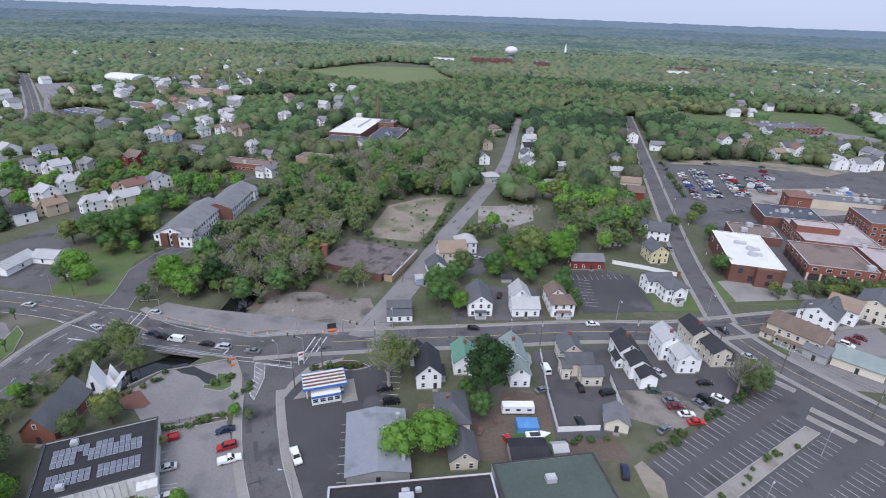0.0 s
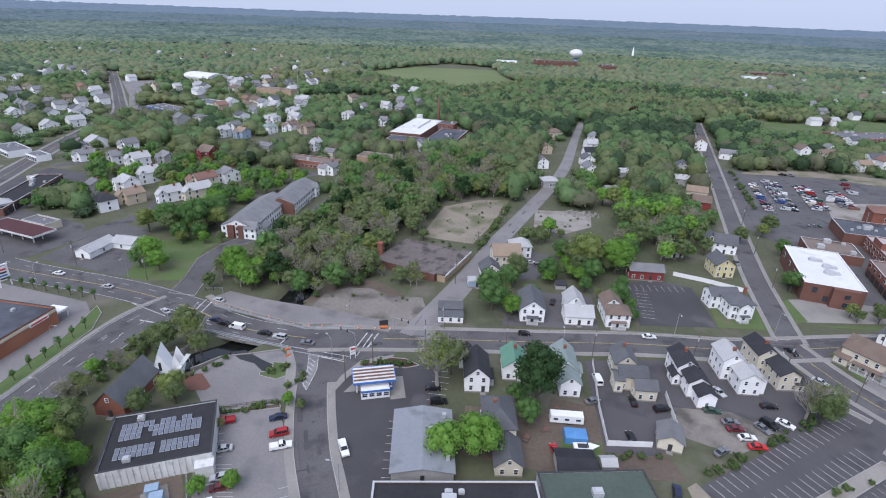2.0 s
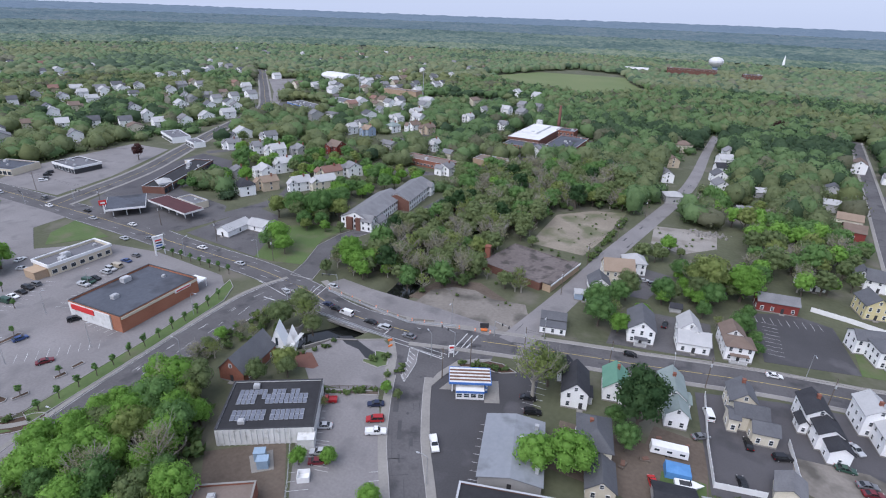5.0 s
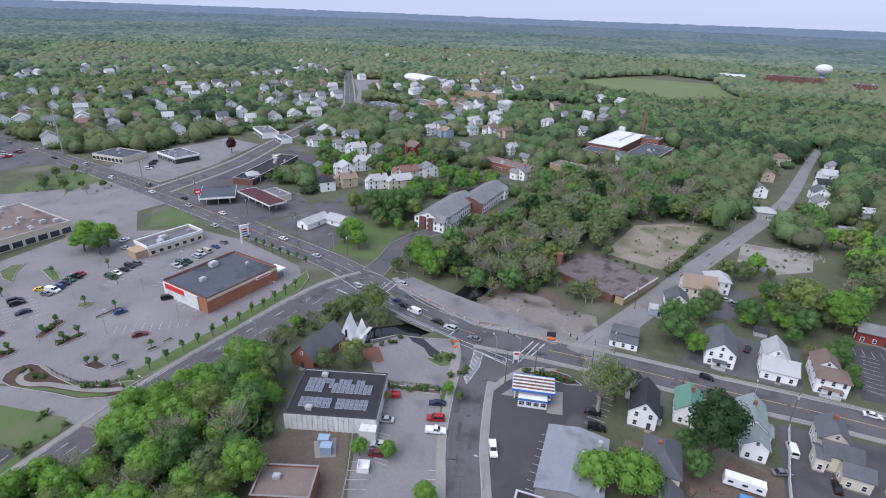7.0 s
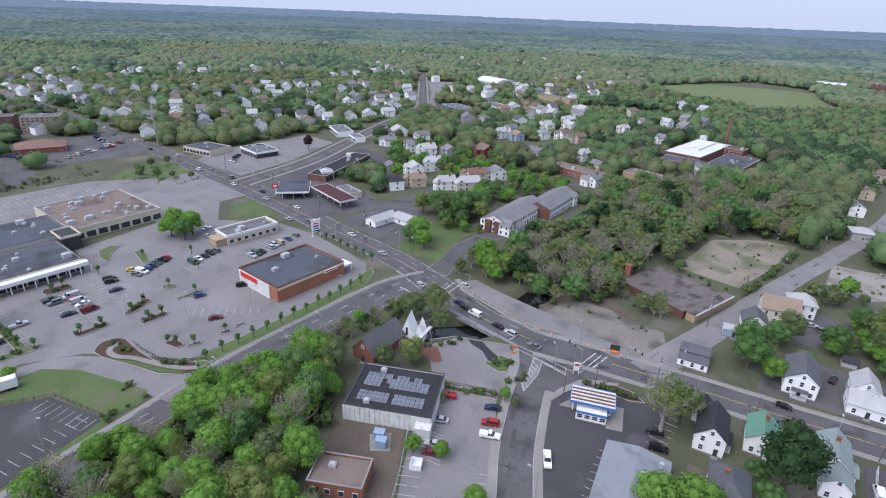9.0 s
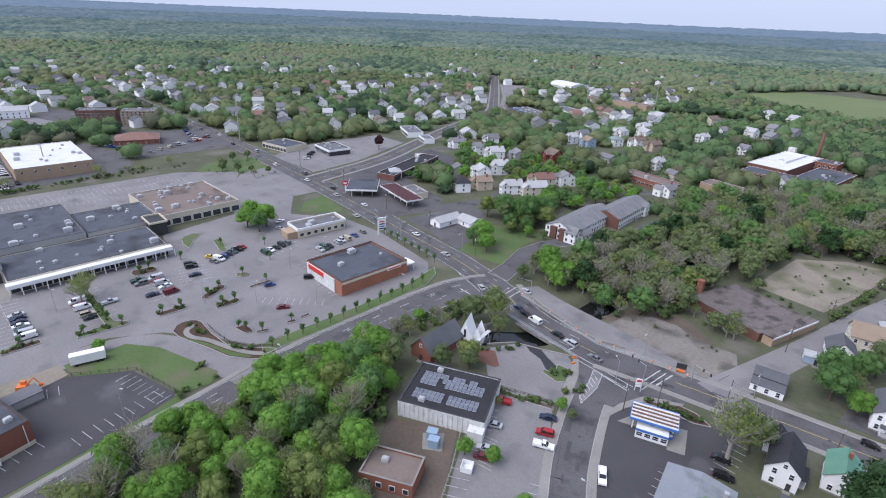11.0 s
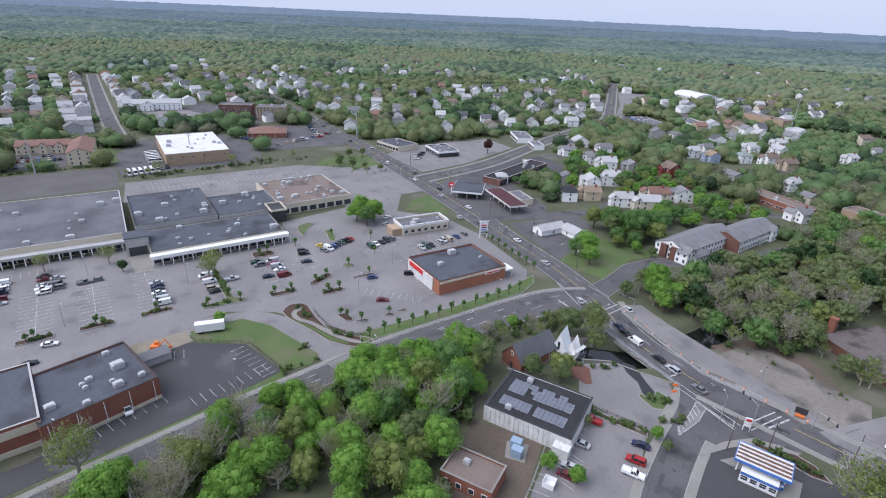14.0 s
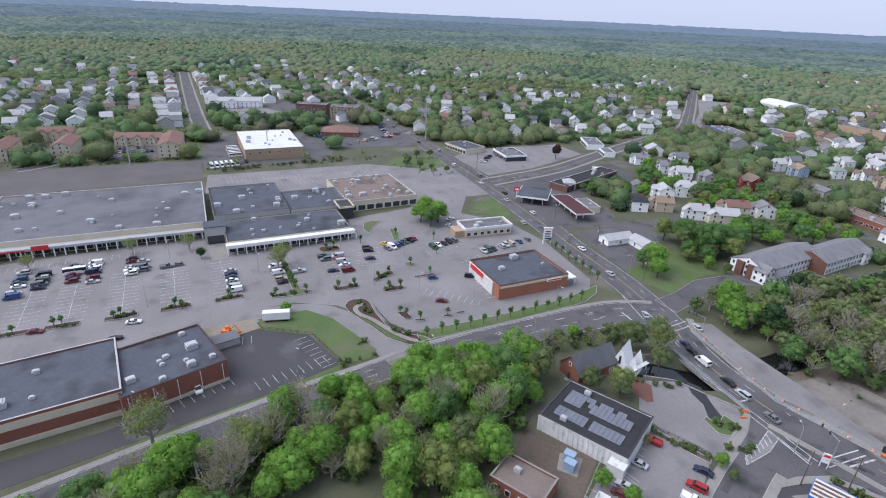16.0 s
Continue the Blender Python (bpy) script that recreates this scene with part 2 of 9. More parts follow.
leaves("leaf_bright", (0.165, 0.320, 0.059), (0.275, 0.473, 0.105))
leaves("leaf_green", (0.104, 0.210, 0.066), (0.189, 0.319, 0.108))
leaves("leaf_olive", (0.142, 0.201, 0.083), (0.244, 0.299, 0.134))
leaves("leaf_yellow", (0.189, 0.256, 0.076), (0.308, 0.363, 0.127))
leaves("leaf_dark", (0.042, 0.092, 0.036), (0.095, 0.165, 0.064))
leaves("leaf_bud", (0.24, 0.235, 0.135), (0.38, 0.37, 0.235))
leaves("leaf_copper", (0.054, 0.026, 0.026), (0.12, 0.06, 0.054))
leaves("leaf_shrub", (0.088, 0.150, 0.052), (0.191, 0.255, 0.096))
# wood_*: trees beyond 300 m, some distance haze tinted into the leaf colour
leaves("wood_dark", (0.052, 0.094, 0.050), (0.112, 0.172, 0.090))
leaves("wood_green", (0.108, 0.190, 0.080), (0.214, 0.318, 0.140))
leaves("wood_olive", (0.150, 0.192, 0.092), (0.268, 0.316, 0.156))
leaves("wood_yellow", (0.180, 0.214, 0.092), (0.302, 0.336, 0.158))
leaves("wood_bare", (0.150, 0.160, 0.100), (0.250, 0.258, 0.165))
# country_*: beyond 915 m, paler and greyer, with more air haze painted in
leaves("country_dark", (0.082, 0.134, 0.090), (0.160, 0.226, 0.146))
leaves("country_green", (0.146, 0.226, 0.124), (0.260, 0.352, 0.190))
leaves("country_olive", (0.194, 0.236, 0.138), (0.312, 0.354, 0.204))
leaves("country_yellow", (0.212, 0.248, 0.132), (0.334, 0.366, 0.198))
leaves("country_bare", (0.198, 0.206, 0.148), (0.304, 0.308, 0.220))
M = MATS


# ---- mesh helpers ----
class Geo:
    """Collects boxes, prisms and tubes for one mesh."""

    def __init__(self):
        self.v, self.f, self.k = [], [], []

    def add(self, verts, faces, k=0):
        o = len(self.v)
        self.v += [tuple(p) for p in verts]
        self.f += [tuple(i + o for i in f) for f in faces]
        self.k += [k] * len(faces)
        return self

    def box(self, x, y, z, sx, sy, sz, yaw=0.0, k=0, taper=1.0):
        c, s = math.cos(radians(yaw)), math.sin(radians(yaw))
        out = []
        for h, q in ((0, 1.0), (sz, taper)):
            for a, b in ((-1, -1), (1, -1), (1, 1), (-1, 1)):
                u, w = a * sx / 2 * q, b * sy / 2 * q
                out.append((x + u * c - w * s, y + u * s + w * c, z + h))
        return self.add(out, [(3, 2, 1, 0), (4, 5, 6, 7), (0, 1, 5, 4), (1, 2, 6, 5), (2, 3, 7, 6), (3, 0, 4, 7)], k)

    def tube(self, a, b, r1, r2=None, n=6, k=0, cap=True):
        r2 = r1 if r2 is None else r2
        a, b = Vector(a), Vector(b)
        d = (b - a).normalized()
        u = d.orthogonal().normalized()
        w = d.cross(u)
        ring = [(math.cos(2 * math.pi * i / n), math.sin(2 * math.pi * i / n)) for i in range(n)]
        out = [a + (u * c + w * s) * r1 for c, s in ring] + [b + (u * c + w * s) * r2 for c, s in ring]
        faces = [(i, (i + 1) % n, n + (i + 1) % n, n + i) for i in range(n)]
        if cap:
            faces += [tuple(range(n - 1, -1, -1)), tuple(range(n, 2 * n))]
        return self.add(out, faces, k)

    def slab(self, pts, z0, z1, k=0):
        """An upright prism over a plan outline given counter-clockwise."""
        n = len(pts)
        area = sum(pts[i][0] * pts[(i + 1) % n][1] - pts[(i + 1) % n][0] * pts[i][1] for i in range(n))
        if area < 0:
            pts = pts[::-1]
        out = [(x, y, z0) for x, y in pts] + [(x, y, z1) for x, y in pts]
        return self.add(out, [tuple(range(n - 1, -1, -1)), tuple(range(n, 2 * n))] + [(i, (i + 1) % n, n + (i + 1) % n, n + i) for i in range(n)], k)

    def data(self, name, mats, smooth=False):
        me = bpy.data.meshes.new(name)
        me.from_pydata(self.v, [], self.f)
        for m in mats if isinstance(mats, (list, tuple)) else [mats]:
            me.materials.append(M[m] if isinstance(m, str) else m)
        if any(self.k):
            me.polygons.foreach_set("material_index", self.k)
        if smooth:
            me.polygons.foreach_set("use_smooth", [True] * len(self.f))
        me.update()
        return me


def part(name, geo, mats, parent, label="", smooth=False):
    ob = new(name, geo.data(name, mats, smooth) if isinstance(geo, Geo) else geo)
    ob.parent = parent
    if label:
        tagged(ob, label=label)
    return ob


def thing(name, x, y, z=0.0, yaw=0.0, label="", category="", group="", kind=""):
    ob = new(name)
    ob.empty_display_size = 0.3
    ob.matrix_basis = pose(x, y, z, 0, 0, yaw)
    return tagged(ob, label, category, group, kind)


def structure(name, geo, mats, label="", smooth=False):
    return tagged(new(name, geo.data(name, mats, smooth)), label, name.split("_")[0].rstrip("0123456789"), "", "structure")


# ---- a plan of what is open ground, so that woods keep clear of roads, lots and houses ----
CELL, PX0, PY0 = 2.0, -1100.0, -420.0
OPEN = np.zeros((1000, 1000), bool)
_gx, _gy = np.meshgrid(PX0 + CELL * (np.arange(1000) + 0.5), PY0 + CELL * (np.arange(1000) + 0.5), indexing="ij")


def inside(pts, X, Y):
    hit = np.zeros(X.shape, bool)
    n = len(pts)
    for i in range(n):
        (x1, y1), (x2, y2) = pts[i], pts[(i + 1) % n]
        if y1 == y2:
            continue
        cross = ((y1 > Y) != (y2 > Y)) & (X < (x2 - x1) * (Y - y1) / (y2 - y1) + x1)
        hit ^= cross
    return hit


def clear_outline(pts):
    xs, ys = [p[0] for p in pts], [p[1] for p in pts]
    i0, i1 = max(0, int((min(xs) - PX0) / CELL) - 1), min(1000, int((max(xs) - PX0) / CELL) + 2)
    j0, j1 = max(0, int((min(ys) - PY0) / CELL) - 1), min(1000, int((max(ys) - PY0) / CELL) + 2)
    if i1 > i0 and j1 > j0:
        OPEN[i0:i1, j0:j1] |= inside(pts, _gx[i0:i1, j0:j1], _gy[i0:i1, j0:j1])


def clear_disc(x, y, r):
    i0, i1 = max(0, int((x - r - PX0) / CELL)), min(1000, int((x + r - PX0) / CELL) + 2)
    j0, j1 = max(0, int((y - r - PY0) / CELL)), min(1000, int((y + r - PY0) / CELL) + 2)
    if i1 > i0 and j1 > j0:
        OPEN[i0:i1, j0:j1] |= np.hypot(_gx[i0:i1, j0:j1] - x, _gy[i0:i1, j0:j1] - y) < r


LOW = np.zeros((1000, 1000), bool)


def low_disc(x, y, r):
    """Ground where only low trees grow: the yards before houses."""
    i0, i1 = max(0, int((x - r - PX0) / CELL)), min(1000, int((x + r - PX0) / CELL) + 2)
    j0, j1 = max(0, int((y - r - PY0) / CELL)), min(1000, int((y + r - PY0) / CELL) + 2)
    if i1 > i0 and j1 > j0:
        LOW[i0:i1, j0:j1] |= np.hypot(_gx[i0:i1, j0:j1] - x, _gy[i0:i1, j0:j1] - y) < r


def low_front(x, y, reach):
    far = math.hypot(x, y)
    for q in range(8, reach, 7):
        low_disc(x - x / far * q, y - y / far * q, 8.0)


def is_low(x, y):
    i, j = int((x - PX0) / CELL), int((y - PY0) / CELL)
    return 0 <= i < 1000 and 0 <= j < 1000 and bool(LOW[i, j])


def is_open(x, y):
    i, j = int((x - PX0) / CELL), int((y - PY0) / CELL)
    return 0 <= i < 1000 and 0 <= j < 1000 and bool(OPEN[i, j])


def rect_outline(x, y, yaw, w, d, grow=0.0):
    c, s = math.cos(radians(yaw)), math.sin(radians(yaw))
    w, d = w / 2 + grow, d / 2 + grow
    return [(x + a * w * c - b * d * s, y + a * w * s + b * d * c) for a, b in ((-1, -1), (1, -1), (1, 1), (-1, 1))]


def rise(x, y):
    """Height of the land: flat town, low wooded hills far out."""
    r = np.hypot(x, y)
    t = np.clip((r - 1100) / 3700, 0, 1)
    swell = 1 + 0.10 * np.sin(np.arctan2(x, y) * 7 + 1.0) * t + 0.12 * np.exp(-((np.arctan2(x, y) + 1.35) / 0.22) ** 2)
    return 72 * t ** 1.25 * (1 + 0.35 * (swell - 1))

# ---- ground ----
BROOK = [(-66, 330), (-74, 260), (-79, 200), (-80, 163), (-83, 139), (-90, 129), (-98, 122)]


def glide(pts, step=4.0):
    """Points along a smooth line through pts."""
    out = []
    P = [pts[0]] + list(pts) + [pts[-1]]
    for i in range(1, len(P) - 2):
        p0, p1, p2, p3 = (np.array(P[j], float) for j in (i - 1, i, i + 1, i + 2))
        n = max(1, int(np.hypot(*(p2 - p1)) / step))
        for t in np.arange(n) / n:
            out.append(0.5 * (2 * p1 + (p2 - p0) * t + (2 * p0 - 5 * p1 + 4 * p2 - p3) * t * t + (3 * p1 - p0 - 3 * p2 + p3) * t ** 3))
    out.append(np.array(P[-1], float))
    return np.array(out)


def sides(line, left, right):
    """Left and right edges of a band about a line; left and right are offsets, to the left positive."""
    d = np.gradient(line, axis=0)
    d /= np.hypot(d[:, 0], d[:, 1])[:, None]
    nrm = np.stack([-d[:, 1], d[:, 0]], 1)
    left, right = np.asarray(left, float), np.asarray(right, float)
    return line + nrm * (left[:, None] if left.ndim else left), line + nrm * (right[:, None] if right.ndim else right)


def band(geo, line, left, right, z0, z1, k=0):
    a, b = sides(line, left, right)
    n = len(line)
    v = [(*p, z1) for p in a] + [(*p, z1) for p in b] + [(*p, z0) for p in a] + [(*p, z0) for p in b]
    f = []
    for i in range(n - 1):
        f += [(i, n + i, n + i + 1, i + 1), (2 * n + i, i, i + 1, 2 * n + i + 1), (n + i, 3 * n + i, 3 * n + i + 1, n + i + 1)]
    f += [(0, 2 * n, 3 * n, n), (n - 1, 2 * n - 1, 4 * n - 1, 3 * n - 1)]
    geo.add(v, f, k)
    return geo


def spread(lo, hi, steps):
    """Grid lines: steps is a list of (from, to, spacing) for the finer stretches."""
    s = set()
    for a, b, d in steps:
        s |= set(np.round(np.arange(a, b + 0.1, d), 2))
    a, b = min(s), max(s)
    d = 12.0
    while a > lo:
        a -= d
        s.add(round(max(a, lo), 2))
        d *= 1.18
    d = 12.0
    while b < hi:
        b += d
        s.add(round(min(b, hi), 2))
        d *= 1.18
    return np.array(sorted(s))


def ground_sheet():
    xs = spread(-4900, 4900, [(-440, 330, 10), (-130, -50, 2)])
    ys = spread(-4900, 4900, [(-140, 480, 10), (40, 340, 2)])
    X, Y = np.meshgrid(xs, ys, indexing="ij")
    Z = rise(X, Y)
    line = glide(BROOK, 3.0)
    near = np.full(X.shape, 1e9)
    for p in line:
        near = np.minimum(near, np.hypot(X - p[0], Y - p[1]))
    Z = Z - 3.4 * np.clip((7.5 - near) / 3.5, 0, 1)
    n, m = X.shape
    me = bpy.data.meshes.new("ground")
    idx = np.arange(n * m).reshape(n, m)
    quads = np.stack([idx[:-1, :-1], idx[1:, :-1], idx[1:, 1:], idx[:-1, 1:]], -1).reshape(-1, 4)
    me.from_pydata(np.stack([X, Y, Z], -1).reshape(-1, 3).tolist(), [], quads.tolist())
    me.materials.append(M["earth"])
    me.polygons.foreach_set("use_smooth", [True] * len(quads))
    tagged(new("ground", me), "brown and green earth under trees, reaching the horizon", "ground", "", "structure")
    g = Geo()
    band(g, glide(BROOK, 3.0), 5.5, -5.5, -2.9, -2.4)
    structure("water", g, "water", "still dark brook water in a narrow channel")


ground_sheet()

# ---- roads ----
ROADS = {}


def road(name, pts, width, mat="asphalt", z=0.06, walks=(), dashes=(), lines=(), label="worn grey asphalt road", yellow=True, walk_width=1.8, verge=2.0):
    line = glide(pts)
    w = np.interp(np.linspace(0, 1, len(line)), np.linspace(0, 1, len(width)), width) if isinstance(width, (list, tuple)) else np.full(len(line), float(width))
    ob = structure(name, band(Geo(), line, w / 2, -w / 2, -0.6, z), mat, label)
    a, b = sides(line, w / 2 + verge + 1.0, -w / 2 - verge - 1.0)
    for i in range(len(line) - 1):
        clear_outline([tuple(a[i]), tuple(a[i + 1]), tuple(b[i + 1]), tuple(b[i])])
    for side in walks:
        g = Geo()
        e = side * (w / 2)
        if side > 0:
            band(g, line, e + walk_width, e, -0.4, z + 0.13, 0)
            band(g, line, e, e - 0.18, -0.4, z + 0.14, 1)
        else:
            band(g, line, e, e - walk_width, -0.4, z + 0.13, 0)
            band(g, line, e + 0.18, e, -0.4, z + 0.14, 1)
        structure("pavement", g, ["concrete", "kerbstone"], "pale concrete pavement with a stone kerb")
    if lines or dashes:
        g = Geo()
        for f, col in lines:
            band(g, line, w * f + 0.09, w * f - 0.09, z - 0.1, z + 0.006, col)
        for f in dashes:
            dense = glide(pts, 1.5)
            wd = np.interp(np.linspace(0, 1, len(dense)), np.linspace(0, 1, len(w)), w)
            for i in range(0, len(dense) - 3, 8):
                band(g, dense[i:i + 3], wd[i:i + 3] * f + 0.08, wd[i:i + 3] * f - 0.08, z - 0.1, z + 0.006, 0)
        part("lane_marking", g, ["road_paint", "road_paint_yellow"], ob, "worn painted lane lines")
    ROADS[name] = (line, w)
    return ob


LOTS = itertools.count()
LOT_TOP = {}


def lot(name, pts, mat, z=0.04, label="", kerb=False, keep_clear=True):
    z += 0.0004 * next(LOTS)
    g = Geo().slab(pts, -0.5, z)
    ob = structure(name, g, mat, label)
    LOT_TOP[ob.name] = z
    if keep_clear:
        clear_outline(pts)
    if kerb:
        k = Geo()
        for i in range(len(pts)):
            a, b = np.array(pts[i], float), np.array(pts[(i + 1) % len(pts)], float)
            c, d = (a + b) / 2, b - a
            k.box(c[0], c[1], -0.1, np.hypot(*d) + 0.1, 0.2, z + 0.24, math.degrees(math.atan2(d[1], d[0])))
        part("kerb", k, "kerbstone", ob, "pale stone kerb")
    return ob


def stall_lines(parent, rows, z):
    """Painted stall lines: rows of (x0, y0, x1, y1, spacing, depth, double)."""
    g = Geo()
    z = LOT_TOP.get(parent.name, z)
    for x0, y0, x1, y1, gap, depth, double in rows:
        d = np.array([x1 - x0, y1 - y0], float)
        L = np.hypot(*d)
        d /= L
        q = np.array([-d[1], d[0]])
        yaw = math.degrees(math.atan2(d[1], d[0]))
        for i in range(int(L / gap) + 1):
            p = np.array([x0, y0]) + d * gap * i
            a = p + q * depth / 2 if not double else p
            g.box(a[0], a[1], z - 0.05, 0.12, abs(depth) * (2 if double else 1), 0.056, yaw)
        if double:
            c = (np.array([x0, y0]) + np.array([x1, y1])) / 2
            g.box(c[0], c[1], z - 0.05, L, 0.12, 0.055, yaw)
    return part("stall_marking", g, "road_paint", parent, "white painted parking stall lines")


road("road_1", [(300, 212), (230, 197), (172, 182), (128, 174), (100, 167), (78, 162), (47, 159.5), (13, 154), (-14, 150), (-43, 145), (-62, 141)], 11.5,
     walks=(1, -1), lines=((0.0, 1),), dashes=(), label="grey two-lane asphalt main street with pavements")
road("road_2", [(-60, 141.2), (-82, 142), (-97, 145.5), (-110, 151), (-142, 159), (-186, 164), (-236, 171), (-315, 178), (-412, 184), (-532, 188), (-720, 196)],
     [13, 14, 17, 16, 15, 15, 14, 13], z=0.062, walks=(), lines=((0.47, 0), (-0.47, 0), (0.0, 1)), dashes=(0.24, -0.24), label="wide worn asphalt road with turning lanes")
road("road_3", [(-117, 153), (-123.5, 138), (-126, 107), (-126.8, 81), (-126.5, 60), (-125, 45), (-123, 26), (-120, 9), (-116.5, -12), (-112, -34), (-104, -70), (-95, -110)],
     [17, 15, 12.5, 9, 8, 8, 8, 8], z=0.068, verge=-1.5, walks=(-1,), walk_width=1.4, lines=((0.46, 0), (-0.46, 0)), dashes=(-0.2, 0.1), label="grey asphalt side road with turning arrows")
road("road_4", [(-53, 119), (-50, 110), (-43.5, 94), (-36, 80), (-27, 62), (-18, 45)], [9, 9, 8.5, 8.5, 8.5], z=0.074, walks=(1, -1), walk_width=2.2,
     label="patched asphalt street with broad concrete pavements")
road("road_5", [(99, 170), (103, 200), (108, 232), (121, 296), (143, 399), (165, 502), (190, 620)], 8.5, z=0.072, walks=(1, -1), walk_width=1.5, label="narrow residential asphalt street", verge=6.0)
road("road_6", [(-29, 149), (-20, 180), (-13, 206), (-5, 239), (10, 290), (27, 350), (38, 404), (52, 502), (64, 575)], [11, 9, 8.5, 8, 7, 6.5], "asphalt_pale", z=0.07, label="narrow asphalt lane between trees", verge=6.0)
road("road_7", [(97, 168), (105, 148), (118, 128), (134, 106), (160, 72), (190, 30)], 10, z=0.076, walks=(1, -1), lines=((0.0, 1),), label="grey asphalt street beside a car park")
road("road_8", [(-286, 178), (-298, 240), (-321, 299), (-342, 350), (-368, 420), (-390, 478), (-460, 569), (-561, 693), (-640, 790)], [13, 11, 11, 11], z=0.077, walks=(1, -1), lines=((0.0, 1),), label="grey asphalt cross street", verge=6.0)
road("road_9", [(-128, 55), (-140, 51), (-156, 44), (-168, 34), (-172, 10), (-172, -30), (-173, -70), (-173, -120)], [12, 9, 9, 9], "asphalt_pale", z=0.079, label="pale asphalt driveway of the shopping plaza")
road("road_10", [(-470, 21), (-560, 20), (-664, 20.5), (-800, 22), (-940, 24)], 11, z=0.06, walks=(1, -1), label="straight residential asphalt street", verge=6.0)
road("road_14", [(-400, -92), (-409, -76), (-429, -61), (-455, -47), (-464, -22)], 6, z=0.0605, walks=(1, -1), walk_width=1.6, label="curved asphalt drive with pale pavements")
road("road_11", [(-205, 176), (-196, 205), (-188, 235), (-196, 262)], 8, z=0.08, label="short asphalt side street", verge=6.0)
road("road_12", [(-180, 322), (-130, 326), (-90, 372), (-66, 392)], 8, z=0.06, label="asphalt street between houses", verge=6.0)
road("road_13", [(-300, 300), (-240, 380), (-200, 400), (-170, 480)], 7, z=0.06, label="asphalt street between houses", verge=6.0)

# junction surfaces
lot("road_apron", [(-68, 137), (-66, 133.5), (-61.5, 126), (-57, 115), (-47, 117), (-46, 124), (-43, 131.5), (-33, 137), (-33, 146), (-60, 145)], "asphalt", 0.0765, "grey asphalt junction")
lot("pavement_works", [(-108, 160), (-104, 155), (-95, 152.5), (-80, 149), (-66, 146.5), (-50, 151), (-38, 150), (-36, 156), (-60, 160), (-90, 163), (-104, 166)], "asphalt_pale", 0.064, "worn asphalt roadworks strip beside the bridge")

lot("pavement_corner", [(-67, 133.2), (-64, 126), (-60, 115), (-57, 115.5), (-61, 126.5), (-65.5, 134)], "concrete", 0.19, "pale concrete corner pavement")
lot("pavement_corner", [(-47, 117), (-45.5, 117), (-44, 123), (-41, 130.5), (-33, 136), (-33, 137.5), (-42.5, 132.5), (-46, 124)], "concrete", 0.19, "pale concrete corner pavement")
g = Geo()
band(g, glide([(-110, 161), (-104, 157), (-91, 153), (-72, 148.5), (-57, 149.5), (-44, 152)]), 1.3, -1.3, -0.1, 0.2)
structure("pavement_bridge", g, "concrete", "new pale concrete pavement along the bridge")
# ---- lots, lawns and yards ----
plaza = lot("parking_plaza", [(-246, -118), (-176, -118), (-176, 30), (-168, 44), (-152, 56), (-141, 62), (-139, 100), (-137, 128), (-141, 140), (-150, 148), (-190, 154),
                              (-214, 152), (-240, 122), (-258, 112), (-252, 74), (-236, 70), (-240, 10), (-254, 8)], "asphalt_pale", 0.05, "large pale asphalt shopping plaza car park")
stall_lines(plaza, [(-191, y, -226, y, 2.75, 5.2, True) for y in (-100, -82, -56, -42, -26, -9, 9)] + [(-191, 32, -216, 32, 2.75, 5.2, True), (-191, 53, -214, 55, 2.75, 5.2, True),
                    (-196, 73, -214, 76, 2.75, 5.0, False), (-152, 96, -168, 80, 2.75, 5.0, False), (-174, 102, -152, 98.5, 2.75, 5.0, False), (-196, 66, -214, 69, 2.75, 5.0, False), (-196, 96, -202, 118, 2.75, 5, False), (-180, 106, -190, 136, 2.75, 5, False),
                    (-240, -95, -240, -20, 2.75, 5, False)], 0.05)
lot("lawn_plaza", [(-169, 16), (-169, 33), (-160, 40), (-148, 44), (-136, 48), (-132, 44), (-133, 36), (-152, 31.5), (-161, 17)], "grass", 0.09, "mown green lawn beside the plaza driveway")
low = lot("parking_low", [(-166, 0), (-162, 16), (-153, 30), (-133.5, 35.5), (-127, 10), (-122, -20), (-117, -50), (-113, -80), (-124, -80), (-129, -26), (-142, 3)], "asphalt_dark", 0.048, "dark asphalt car park behind a brick building")
stall_lines(low, [(-152, 29, -134, 34, 2.6, -4.5, False), (-135.0, 32, -129.8, 10, 2.7, -4.5, False), (-161, 2, -159, 14, 2.7, -4.5, False), (-140, 3, -130, -26, 2.8, 5, False)], 0.048)
lot("verge_low", [(-128, 34), (-124, 10), (-119, -12), (-114, -34), (-116, -34), (-122, -18), (-127, 11), (-133, 36)], "grass", 0.06, "narrow grass verge")
lot("lawn_park", [(-168, 186), (-160, 204), (-146, 212), (-130, 216), (-134, 197), (-127, 170), (-140, 167.5), (-152, 168)], "grass", 0.05, "mown green lawn under trees")
drive = lot("driveway_apartments", [(-125.5, 160), (-127, 172), (-132, 190), (-130, 206), (-123, 222), (-118, 238), (-110, 240), (-112, 226), (-120, 208), (-123, 194), (-119, 178), (-115, 160)], "asphalt", 0.055, "curving asphalt driveway", kerb=True)
lot("parking_apartments", [(-112, 240), (-102, 236), (-94, 275), (-106, 280)], "asphalt", 0.05, "asphalt car park beside the apartments")
lot("yard_dirt", [(-70, 160), (-68, 172), (-61, 178), (-52, 179), (-44, 175), (-31, 176), (-27, 165), (-31, 152), (-40, 152), (-50, 152)], "dirt", 0.055, "bare gravel and dirt lot beside the road")
